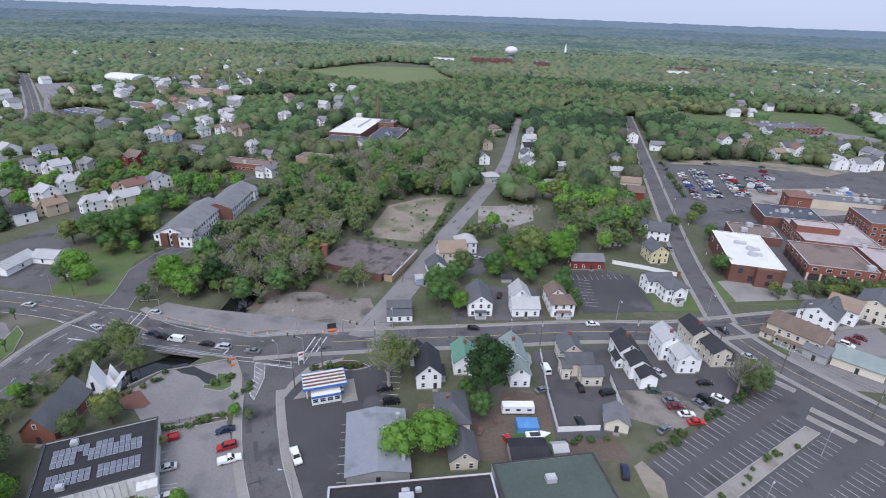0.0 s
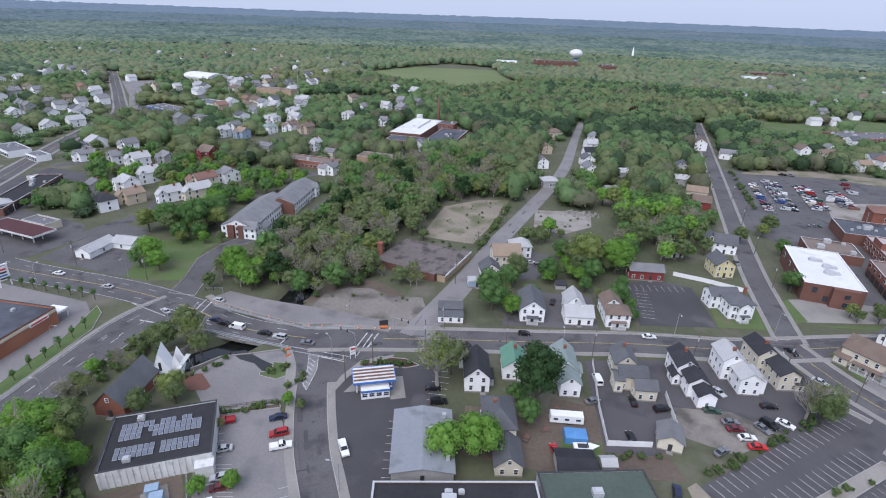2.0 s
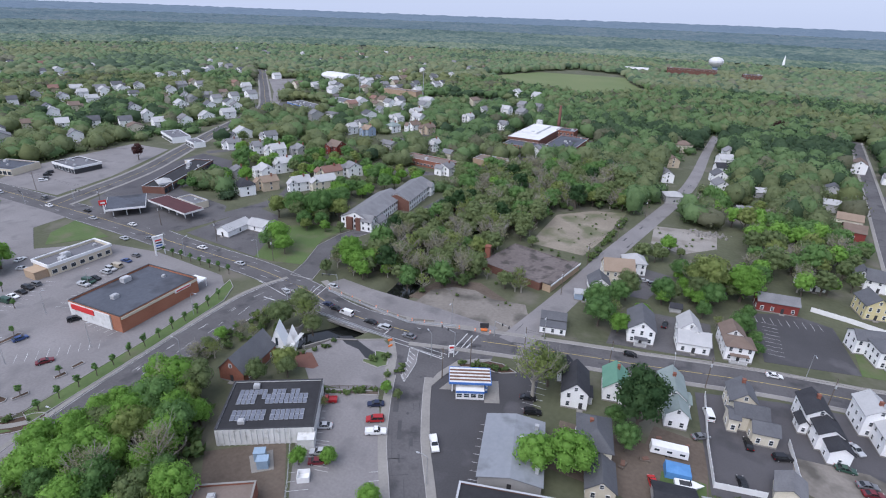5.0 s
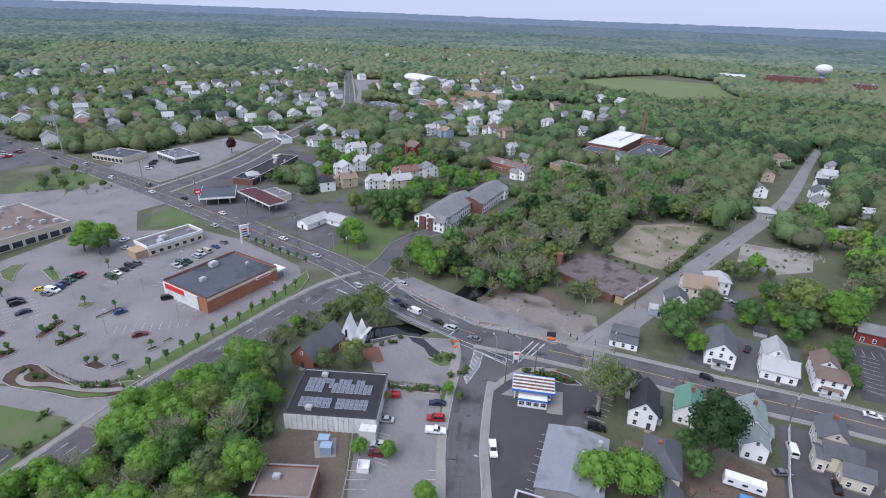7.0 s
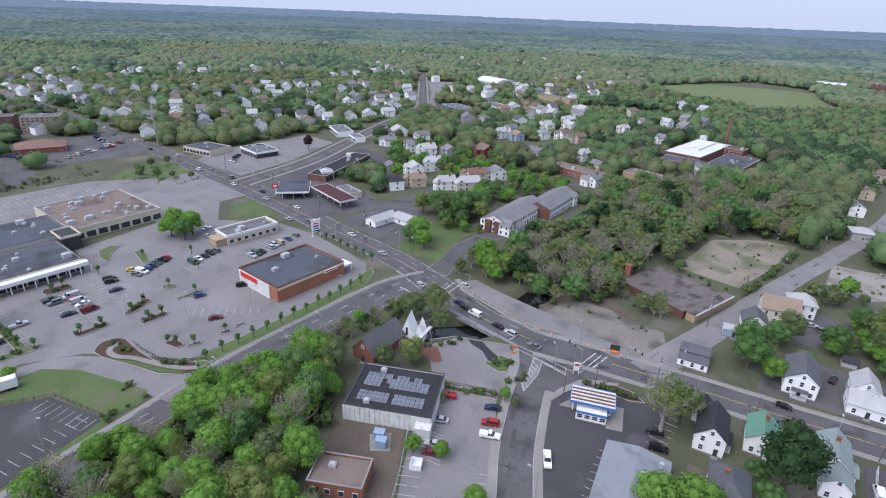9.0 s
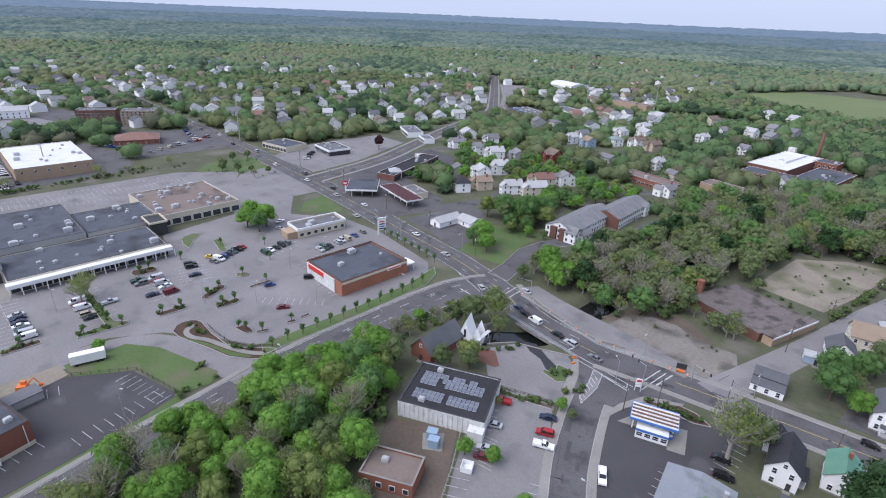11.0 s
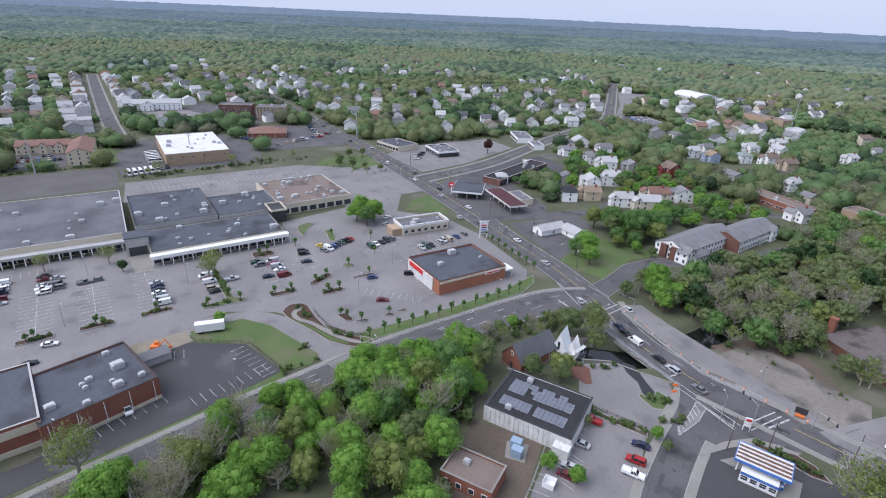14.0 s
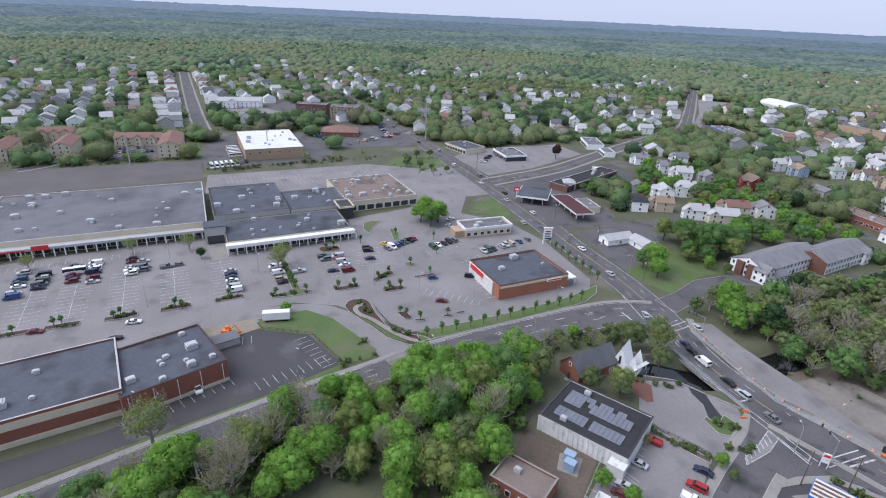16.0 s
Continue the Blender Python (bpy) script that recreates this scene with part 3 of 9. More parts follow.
lot("yard_sand", [(-43, 236), (-38, 282), (-20, 298), (-2, 302), (-10, 258), (-17, 232)], "sand", 0.05, "bare sandy cleared lot")
lot("yard_litter", [(-74, 164), (-68, 182), (-52, 186), (-38, 176), (-32, 160), (-48, 168), (-60, 172), (-66, 163)], "soil", 0.045, "brown leaf litter and bare soil", keep_clear=False)
lot("yard_rubble", [(12, 262), (13, 288), (44, 292), (42, 268), (26, 254)], "gravel", 0.05, "gravel yard with rubble heaps")
lot("parking_brook", [(-85, 126), (-69, 133), (-62, 128), (-58, 111), (-68, 106), (-79, 105), (-90, 116)], "asphalt_pale", 0.052, "pale cracked asphalt yard beside the brook")
lot("stain_wet", [(-84, 129), (-80, 131), (-72, 127), (-64, 124), (-65, 121), (-70, 122), (-74, 125), (-79, 126)], "wet_stain", 0.058, "wet dark stain on asphalt")
east = lot("parking_offices", [(-74, 104), (-59, 109.5), (-54, 101), (-48, 92), (-38, 74), (-33, 62), (-52, 56), (-62, 72), (-70, 86)], "asphalt_pale", 0.053, "grey asphalt office car park")
stall_lines(east, [(-55, 108, -46, 91, 2.7, 5, False), (-70, 101, -60, 80, 2.7, -5, False), (-60, 77, -50, 60, 2.7, -5, False), (-47, 82, -42, 73, 2.7, 5, False)], 0.053)
lot("yard_switchgear", [(-87, 72), (-71, 83), (-62, 70), (-54, 57), (-68, 53), (-79, 62)], "soil", 0.045, "bare brown gravel yard")
forecourt = lot("forecourt_gas", [(-49, 112), (-47, 121), (-43, 129), (-34, 134), (-24, 134), (-17, 134), (-16, 118), (-24, 110), (-22, 90), (-24, 76), (-34, 78), (-41, 94)], "asphalt_dark", 0.056, "dark asphalt petrol station forecourt")
stall_lines(forecourt, [(-19, 132, -19, 118, 2.7, 5, False), (-27.5, 108, -24, 84, 2.7, 5, False), (-36.5, 96, -34, 86, 2.7, -4, False)], 0.056)
lot("pad_concrete", [(-43, 117), (-41, 123), (-28, 127.5), (-25, 118), (-29, 116.5), (-31, 121)], "concrete", 0.061, "pale concrete pad under the pumps")
lot("bed_planting", [(-41, 129.5), (-42, 132), (-37, 135.5), (-29, 136), (-24, 133.5), (-28, 131.5), (-36, 131)], "mulch", 0.16, "dark mulched planting bed with low shrubs", kerb=True)
grey = lot("parking_municipal", [(47, 98), (62, 109), (98, 135.5), (103, 140), (112, 130), (126, 109), (150, 74), (110, 50), (64, 60), (50, 80)], "asphalt_lot", 0.054, "broad empty dark asphalt car park")
stall_lines(grey, [(52, 101, 97, 134.5, 2.6, -5, False), (60, 91, 98, 117, 2.6, 5.0, False), (62, 86, 101, 113.5, 2.6, -5.0, False), (76, 78, 112, 102, 2.6, 5.0, False), (84, 66, 124, 92, 2.6, 5.0, True)], 0.062)
lot("parking_island", [(60, 90.5), (98, 116.5), (100.5, 114), (62, 87)], "gravel", 0.12, "narrow planted island between parking rows", kerb=True)
lot("parking_island", [(100, 119.5), (107.5, 111), (109, 112), (101.5, 121)], "concrete", 0.13, "concrete traffic island", kerb=True)
lot("parking_island", [(103, 123), (114.5, 110.5), (116, 112), (104.5, 124.5)], "concrete", 0.13, "concrete traffic island", kerb=True)
lot("parking_island", [(98.5, 136), (103, 131), (104.5, 132.5), (100, 137.5)], "concrete", 0.13, "concrete traffic island", kerb=True)
lot("pavement_path", [(46.5, 99), (49, 101), (52.5, 95), (51, 86), (48, 86)], "sand", 0.09, "pale gravel footpath beside a car park")
yardh = lot("yard_houses", [(27, 146), (29, 107), (42, 108), (49, 116), (80, 118), (96, 136), (96, 152), (82, 154), (50, 151)], "asphalt_lot", 0.05, "asphalt yard and car park behind white houses")
lot("yard_gravel", [(48, 117), (62, 112), (78, 122), (66, 129), (49, 128)], "dirt", 0.056, "bare gravel and dirt yard")
lot("yard_backs", [(-8, 118), (-8, 100), (12, 98), (28, 98), (29, 124), (16, 126), (14, 118)], "soil", 0.04, "worn earth back yard")
lot("lawn_backs", [(17, 100), (28, 101), (28, 110), (18, 110)], "grass", 0.05, "small lawn behind the houses")
lot("yard_flat_roofs", [(30, 99), (47, 101), (44, 110), (30, 107)], "soil", 0.045, "brown earth plot")
dark = lot("parking_dark", [(49, 172), (50, 206), (64, 211), (76, 206), (77, 176)], "asphalt_dark", 0.05, "dark asphalt car park behind a house")
stall_lines(dark, [(50, 204, 74, 207, 2.7, -5, False), (51, 178, 52, 202, 2.7, -5, False)], 0.05)
lot("lawn_corner", [(77, 176), (79, 194), (95, 196), (97, 178)], "grass", 0.06, "green lawn round a white house")
lot("lawn_corner", [(109, 166), (118, 172), (130, 172), (122, 155), (112, 152)], "grass", 0.06, "green lawn before a white house")
lot("yard_drive", [(15, 164), (15, 190), (34, 190), (34, 166)], "asphalt", 0.042, "asphalt driveway between houses")
lot("yard_drive", [(0, 162), (2, 180), (15, 182), (15, 164)], "asphalt", 0.041, "asphalt driveway between houses")
lot("yard_drive", [(-6, 200), (2, 232), (22, 226), (12, 200)], "asphalt", 0.041, "asphalt yard behind houses")
lot("yard_corner", [(118, 134), (112, 150), (128, 170), (156, 174), (154, 150), (140, 132)], "asphalt_pale", 0.041, "asphalt yard between houses")
hosp = lot("parking_hospital", [(122, 292), (143, 398), (152, 414), (262, 420), (330, 400), (300, 330), (210, 250), (140, 252)], "asphalt", 0.05, "large hospital car park full of cars")
lot("yard_site", [(176, 300), (192, 345), (262, 356), (272, 312), (214, 296)], "gravel", 0.062, "bare gravel building site beside the hospital")
lot("yard_worn", [(160, 404), (178, 421), (236, 425), (300, 404), (270, 386), (220, 408)], "sand", 0.0625, "worn sandy edge of a car park")
stall_lines(hosp, [(162, 322, 174, 386, 2.7, 5, True), (181, 326, 192, 381, 2.7, 5, True), (201, 336, 208, 372, 2.7, 5, True), (150, 318, 161, 378, 2.7, -5, False)], 0.05)
lot("pavement_hospital", [(108, 186), (112, 204), (126, 208), (150, 204), (146, 192)], "concrete", 0.06, "pale concrete forecourt")
lot("forecourt_hospital", [(126, 208), (132, 240), (190, 260), (240, 240), (220, 200), (160, 192)], "asphalt", 0.046, "asphalt yard round the hospital")
lot("lawn_hospital", [(106, 184), (107, 200), (112, 204), (112, 187)], "grass", 0.065, "grass strip beside the street")
lot("lawn_strip", [(112, 184), (150, 191), (220, 204), (222, 200), (172, 188)], "grass", 0.065, "grass strip beside the street")
lot("field_school", [(228, 545), (258, 660), (330, 640), (292, 540)], "grass", 0.05, "green school playing field")
lot("field_sports", [(320, 560), (360, 700), (470, 690), (420, 540)], "grass", 0.05, "green sports field")
lot("parking_school", [(300, 520), (340, 610), (420, 540), (380, 470)], "asphalt_pale", 0.05, "pale school car park")
gas = lot("forecourt_corner", [(-262, 180), (-205, 174), (-196, 200), (-206, 214), (-246, 224), (-262, 230), (-284, 292), (-300, 262), (-290, 226), (-276, 188)], "asphalt", 0.05, "asphalt forecourt of two petrol stations")
lot("parking_garage", [(-196, 176), (-150, 168), (-160, 196), (-172, 214), (-190, 220)], "asphalt", 0.052, "asphalt yard round a small garage")
lot("parking_corner", [(-354, 188), (-300, 187), (-306, 226), (-322, 272), (-330, 293), (-366, 294), (-370, 215)], "asphalt_pale", 0.05, "pale asphalt car park at the crossing")
lot("lawn_crossing", [(-224, 157), (-240, 139), (-251, 149), (-256, 165), (-238, 162)], "grass", 0.075, "grass island beside the junction")
lot("driveway_plaza", [(-222, 148), (-240, 118), (-258, 112), (-296, 122), (-326, 150), (-330, 172), (-280, 168), (-264, 166), (-264, 150), (-240, 134)], "asphalt_pale", 0.082, "pale asphalt plaza entrance")
clear_outline([(-400, 6), (-402, 196), (-300, 200), (-255, 230), (-228, 232), (-205, 214), (-215, 170), (-250, 150), (-300, 8)])
clear_outline([(-372, 186), (-300, 186), (-268, 200), (-246, 226), (-246, 262), (-292, 300), (-330, 330), (-372, 300)])
clear_outline([(-290, 108), (-278, 165), (-300, 176), (-368, 180), (-402, 112), (-374, 12), (-330, 8), (-300, 112)])
lot("yard_scrub", [(-345, 128), (-304, 148), (-312, 170), (-362, 175), (-362, 142)], "grass", 0.045, "rough grass with scrub beside a railway bed")
lot("parking_entrance", [(-312, 136), (-309, 150), (-312, 168), (-280, 167), (-266, 158), (-266, 134), (-290, 124)], "asphalt_pale", 0.047, "pale asphalt lot behind the shops")
back = lot("parking_back", [(-318, 10), (-356, 14), (-352, 118), (-330, 150), (-300, 130), (-294, 112)], "asphalt_pale", 0.05, "empty pale car park behind the shops")
stall_lines(back, [(-322, 24, -318, 112, 2.7, 5, False), (-338, 24, -334, 118, 2.7, 5, True), (-350, 24, -348, 112, 2.7, -5, False)], 0.05)
lot("railway_bed", [(-346, -160), (-348, 10), (-394, 13), (-400, -75), (-400, -160)], "ballast", 0.05, "brown gravel bed of a former railway")
clear_outline([(-318, -160), (-318, 14), (-404, 18), (-404, -160)])
lot("parking_depot", [(-368, 14), (-374, 100), (-420, 110), (-470, 96), (-470, 30), (-420, 12)], "asphalt", 0.05, "asphalt depot yard with parked vans and buses")
lot("parking_offices_low", [(-402, 112), (-395, 180), (-470, 184), (-500, 130), (-470, 104)], "asphalt", 0.051, "asphalt car park round a low red building")
lot("parking_apartment_block", [(-520, 90), (-500, 130), (-560, 180), (-640, 110), (-560, 60)], "asphalt", 0.049, "asphalt car park of an apartment block")
lot("parking_homes", [(-412, -46), (-409, -14), (-448, -12), (-450, -42)], "asphalt", 0.049, "asphalt car park of new apartment houses")
lot("parking_office_white", [(-540, 36), (-524, 94), (-570, 100), (-602, 88), (-600, 42)], "asphalt_pale", 0.049, "asphalt car park before a white office")
lot("lawn_homes", [(-404, 0), (-407, 15), (-456, 15), (-458, 9), (-424, 8)], "grass", 0.055, "mown strip beside apartment houses")
lot("parking_factory", [(-112, 400), (-108, 510), (-60, 510), (-30, 470), (-40, 400)], "asphalt", 0.049, "asphalt yard round a factory")
lot("parking_factory", [(-330, 455), (-300, 520), (-390, 540), (-410, 470)], "asphalt", 0.049, "asphalt yard of a low business building")
lot("parking_rink", [(-384, 494), (-440, 586), (-500, 726), (-548, 690), (-456, 582), (-402, 508)], "asphalt_pale", 0.049, "pale asphalt car park beside a white hall")
lot("field_meadow", [(-290, 950), (-165, 1200), (-60, 1150), (-40, 1010), (6, 850), (-90, 750), (-200, 830)], "field_grass", 0.06, "broad pale green meadow between woods")
lot("field_cut", [(-150, 640), (-420, 560), (-440, 590), (-160, 690)], "ballast", 0.05, "open railway cutting")


# loose crossing marks, stop lines and arrows
def mark(x, y, yaw, length, width=0.35, z=0.085, mat="road_paint"):
    return (x, y, z - 0.06, length, width, 0.06, yaw)


def stroke(a, b, width=0.35):
    """A painted line from a to b."""
    (x0, y0), (x1, y1) = a, b
    return mark((x0 + x1) / 2, (y0 + y1) / 2, math.degrees(math.atan2(y1 - y0, x1 - x0)), math.hypot(x1 - x0, y1 - y0), width, 0.089)


cross = Geo()
for m in (stroke((-108.3, 141.7), (-109.3, 158.4)), stroke((-105.6, 141.3), (-106.4, 157.5)), stroke((-46.5, 135.4), (-44.8, 148.2)), stroke((-44.5, 134.7), (-42.9, 148.0)), stroke((-42.4, 139.8), (-41.0, 148.9), 0.5),
          stroke((-68.0, 135.6), (-46.8, 133.9), 0.22), stroke((-65.1, 133.4), (-47.1, 131.9), 0.22), stroke((-57.6, 132.4), (-47.0, 131.0), 0.4), stroke((-123.3, 140.5), (-117.4, 140.0), 0.5), stroke((-70.7, 136.4), (-69.8, 140.5), 0.5),
          stroke((-134.0, 150.5), (-116.5, 144.6), 0.22), stroke((-118.8, 149.4), (-100.0, 144.6), 0.22), mark(93, 160, 75, 9), mark(96, 172, 10, 8)):
    cross.box(*m)
island = [(-59.3, 132.4), (-56.2, 132.4), (-54.1, 125.6), (-53.7, 116.0), (-55.4, 117.8), (-57.0, 125.3)]
for a, b in zip(island, island[1:] + island[:1]):
    cross.box(*stroke(a, b, 0.18))
for k in range(7):
    y = 130.8 - 2.0 * k
    cross.box(*stroke((-58.6 + 0.42 * k, y), (-55.9 + 0.30 * k, y - 1.8), 0.22))
for x, y in ((-127, 128), (-123.5, 131), (-128.5, 116), (-124.5, 119), (-129, 102), (-125, 105), (-128.5, 90)):
    cross.box(x, y, 0.03, 1.8, 0.2, 0.057, -80)
    cross.box(x + 0.1, y + 1.1, 0.03, 0.8, 0.7, 0.056, -80, taper=0.3)
structure("road_crossing", cross, "road_paint", "worn white crossing stripes, stop lines and arrows")
patch = Geo()
rp = random.Random(4)
for rname, n in (("road_4", 6), ("road_1", 14), ("road_2", 10), ("road_6", 6)):
    line, w = ROADS[rname]
    for i in range(n):
        j = rp.randrange(2, len(line) - 2)
        d = line[j + 1] - line[j - 1]
        o = rp.uniform(-0.35, 0.35) * w[j]
        nn = np.array([-d[1], d[0]]) / np.hypot(*d)
        patch.box(line[j][0] + nn[0] * o, line[j][1] + nn[1] * o, 0.0, rp.uniform(1.5, 9), rp.uniform(0.5, 1.6), 0.086, math.degrees(math.atan2(d[1], d[0])))
for rname, n in (("road_4", 26), ("road_1", 30), ("road_2", 34), ("road_3", 20), ("road_6", 16), ("road_7", 16)):
    line, w = ROADS[rname]
    for i in range(n):
        j = rp.randrange(2, len(line) - 2)
        d = line[j + 1] - line[j - 1]
        o = rp.uniform(-0.45, 0.45) * w[j]
        nn = np.array([-d[1], d[0]]) / np.hypot(*d)
        along = rp.random() < 0.6
        patch.box(line[j][0] + nn[0] * o, line[j][1] + nn[1] * o, 0.0, rp.uniform(3, 12) if along else rp.uniform(2, 6), rp.uniform(0.08, 0.18), 0.0875, math.degrees(math.atan2(d[1], d[0])) + (0 if along else 90) + rp.uniform(-6, 6))
for x, y in ((-45, 113), (-43, 108), (-47, 104), (-50, 120), (-52, 133), (-40, 140), (0, 152), (30, 157), (70, 160), (-90, 146)):
    patch.tube((x, y, 0.0), (x, y, 0.089), 0.45, n=10)
structure("road_patch", patch, "tar_patch", "darker tar patches in worn asphalt")
structure("road_island", Geo().slab(island, -0.1, 0.082), "asphalt_pale", "pale worn asphalt island painted with diagonal stripes")

lot("bed_yard", [(-68.5, 126.5), (-63.5, 127.0), (-61.8, 121.0), (-64.0, 118.8), (-69.6, 119.6), (-70.2, 121.2), (-66.5, 121.6)], "grass", 0.15, "small kerbed planting bed with stones and shrubs", kerb=True)
lot("bed_hedge", [(-74.0, 103.0), (-58.6, 109.0), (-57.6, 107.6), (-73.2, 101.6)], "soil", 0.14, "narrow mulched strip between two car parks", kerb=True)
lot("pavement_brick", [(-89.5, 109.0), (-81.5, 110.6), (-80.8, 112.4), (-86.6, 117.5), (-90.5, 116.0)], "brick_dark", 0.075, "dark red brick paving beside the chapel")
hatch = Geo()
for k in range(9):
    x, y = -62.6 + k * 0.62, 86.4 - k * 1.05
    hatch.box(x, y, 0.0, 3.8, 0.12, 0.062, 10)
structure("stall_hatching", hatch, "road_paint", "white hatched no-parking bays")
# bridge parapets and abutments, brook wall
g = Geo()
for a, b, h in (((-97, 138.5), (-66, 134.2), 1.0), ((-104, 154.5), (-66, 146.2), 0.8), ((-66, 146.2), (-50, 150.5), 0.8)):
    a, b = np.array(a), np.array(b)
    c, d = (a + b) / 2, b - a
    yaw = math.degrees(math.atan2(d[1], d[0]))
    g.box(c[0], c[1], 0.0, np.hypot(*d), 0.35, h * 0.55, yaw)
    g.box(c[0], c[1], h, np.hypot(*d), 0.12, 0.12, yaw)
    for i in range(int(np.hypot(*d) / 2) + 1):
        p = a + d * (i * 2 / np.hypot(*d))
        g.box(p[0], p[1], 0.3, 0.15, 0.15, h - 0.25, yaw)
structure("bridge_parapet", g, "galvanised", "concrete bridge parapet with a metal rail")
g = Geo()
g.box(-82, 140.9, -0.75, 27, 11.0, 0.7, -6)
structure("bridge_deck", g, "concrete", "grey concrete bridge deck over the brook")
g = Geo()
for a, b in (((-91, 119), (-85.5, 126.2)), ((-85.5, 126.2), (-77, 129.6)), ((-77, 129.6), (-68.5, 133.6)), ((-98, 137), (-99, 128)), ((-99, 128), (-104, 122))):
    a, b = np.array(a), np.array(b)
    c, d = (a + b) / 2, b - a
    g.box(c[0], c[1], -3.4, np.hypot(*d) + 0.3, 0.5, 3.7, math.degrees(math.atan2(d[1], d[0])))
structure("retaining_wall", g, "concrete", "pale concrete retaining wall beside the brook")

# ---- buildings ----
def window_on(parent, x, y, z, w, h, yaw, glass_mat="window_glass", frame_mat="trim_white", deep=True):
    """A window on a wall face at (x, y, z), its sill's middle; yaw 0 looks towards -y."""
    key = ("window", round(w, 2), round(h, 2), frame_mat)
    if key not in SHARED:
        f = Geo()
        t = 0.10
        f.box(0, 0, -t, w + 2 * t, 0.16, t).box(0, 0, h, w + 2 * t, 0.16, t)
        f.box(-w / 2 - t / 2, 0, 0, t, 0.16, h).box(w / 2 + t / 2, 0, 0, t, 0.16, h).box(0, 0, h / 2 - 0.03, w, 0.14, 0.06)
        SHARED[key] = (f.data("window", frame_mat), Geo().box(0, 0.01, 0, w, 0.08, h).data("pane", "window_glass"))
    fm, pm = SHARED[key]
    if not deep:
        one = ("glazed", *key)
        if one not in SHARED:
            t = 0.10
            SHARED[one] = Geo().box(0, 0, -t, w + 2 * t, 0.12, h + 2 * t, k=0).box(0, -0.02, 0, w, 0.12, h, k=1).data("window", [frame_mat, "window_glass"])
        fm = SHARED[one]
    ob = new("window", fm)
    ob.parent = parent
    ob.matrix_basis = pose(x, y, z, 0, 0, yaw)
    if deep:
        p = new("pane", pm)
        p.parent = ob
    return ob


SHARED = {}


def gable_wall(g, ox, oy, w, d, h, rise_, axis, z0=0.0):
    x0, x1, y0, y1 = ox - w / 2, ox + w / 2, oy - d / 2, oy + d / 2
    b = [(x0, y0, z0), (x1, y0, z0), (x1, y1, z0), (x0, y1, z0)]
    t = [(x, y, h) for x, y, _ in b]
    if axis == "hip" or axis == "flat":
        g.add(b + t, [(0, 1, 5, 4), (1, 2, 6, 5), (2, 3, 7, 6), (3, 0, 4, 7), (4, 5, 6, 7)])
    elif axis == "y":
        r = [(ox, y0, h + rise_), (ox, y1, h + rise_)]
        g.add(b + t + r, [(0, 1, 5, 8, 4), (1, 2, 6, 5), (2, 3, 7, 9, 6), (3, 0, 4, 7)])
    else:
        r = [(x0, oy, h + rise_), (x1, oy, h + rise_)]
        g.add(b + t + r, [(0, 1, 5, 4), (1, 2, 6, 9, 5), (2, 3, 7, 6), (3, 0, 4, 8, 7)])
    return g


def gable_roof(g, ox, oy, w, d, h, rise_, axis, over=0.45, thick=0.22):
    if axis == "flat":
        return g.box(ox, oy, h, w + 0.3, d + 0.3, thick)
    if axis == "hip":
        W, D = w / 2 + over, d / 2 + over
        drop = rise_ * over / (min(w, d) / 2)
        lx, ly = (max(0.0, W - D), 0.0) if W > D else (0.0, max(0.0, D - W))
        z = h - drop
        v = [(ox - W, oy - D, z), (ox + W, oy - D, z), (ox + W, oy + D, z), (ox - W, oy + D, z)]
        v += [(a, b, c + thick) for a, b, c in v]
        v += [(ox - lx, oy - ly, h + rise_ + thick), (ox + lx, oy + ly, h + rise_ + thick)]
        f = [(3, 2, 1, 0), (0, 1, 5, 4), (1, 2, 6, 5), (2, 3, 7, 6), (3, 0, 4, 7)]
        f += [(4, 5, 9, 8), (5, 6, 9), (6, 7, 8, 9), (7, 4, 8)] if lx > 0 else [(4, 5, 8), (5, 6, 9, 8), (6, 7, 9), (7, 4, 8, 9)]
        return g.add(v, f)
    half, long_ = (w / 2, d / 2) if axis == "y" else (d / 2, w / 2)
    slope = rise_ / half
    e, L = half + over, long_ + over * 0.8
    prof = [(-e, h - slope * over), (0, h + rise_), (e, h - slope * over), (e, h - slope * over + thick), (0, h + rise_ + thick), (-e, h - slope * over + thick)]
    v = []
    for s in (-L, L):
        for u, z in prof:
            v.append((ox + u, oy + s, z) if axis == "y" else (ox + s, oy - u, z))
    f = [(0, 1, 4, 5), (1, 2, 3, 4), (11, 10, 7, 6), (10, 9, 8, 7)]
    f += [(6, 7, 1, 0), (7, 8, 2, 1), (2, 8, 9, 3), (0, 5, 11, 6), (3, 9, 10, 4), (4, 10, 11, 5)]
    return g.add(v, f)


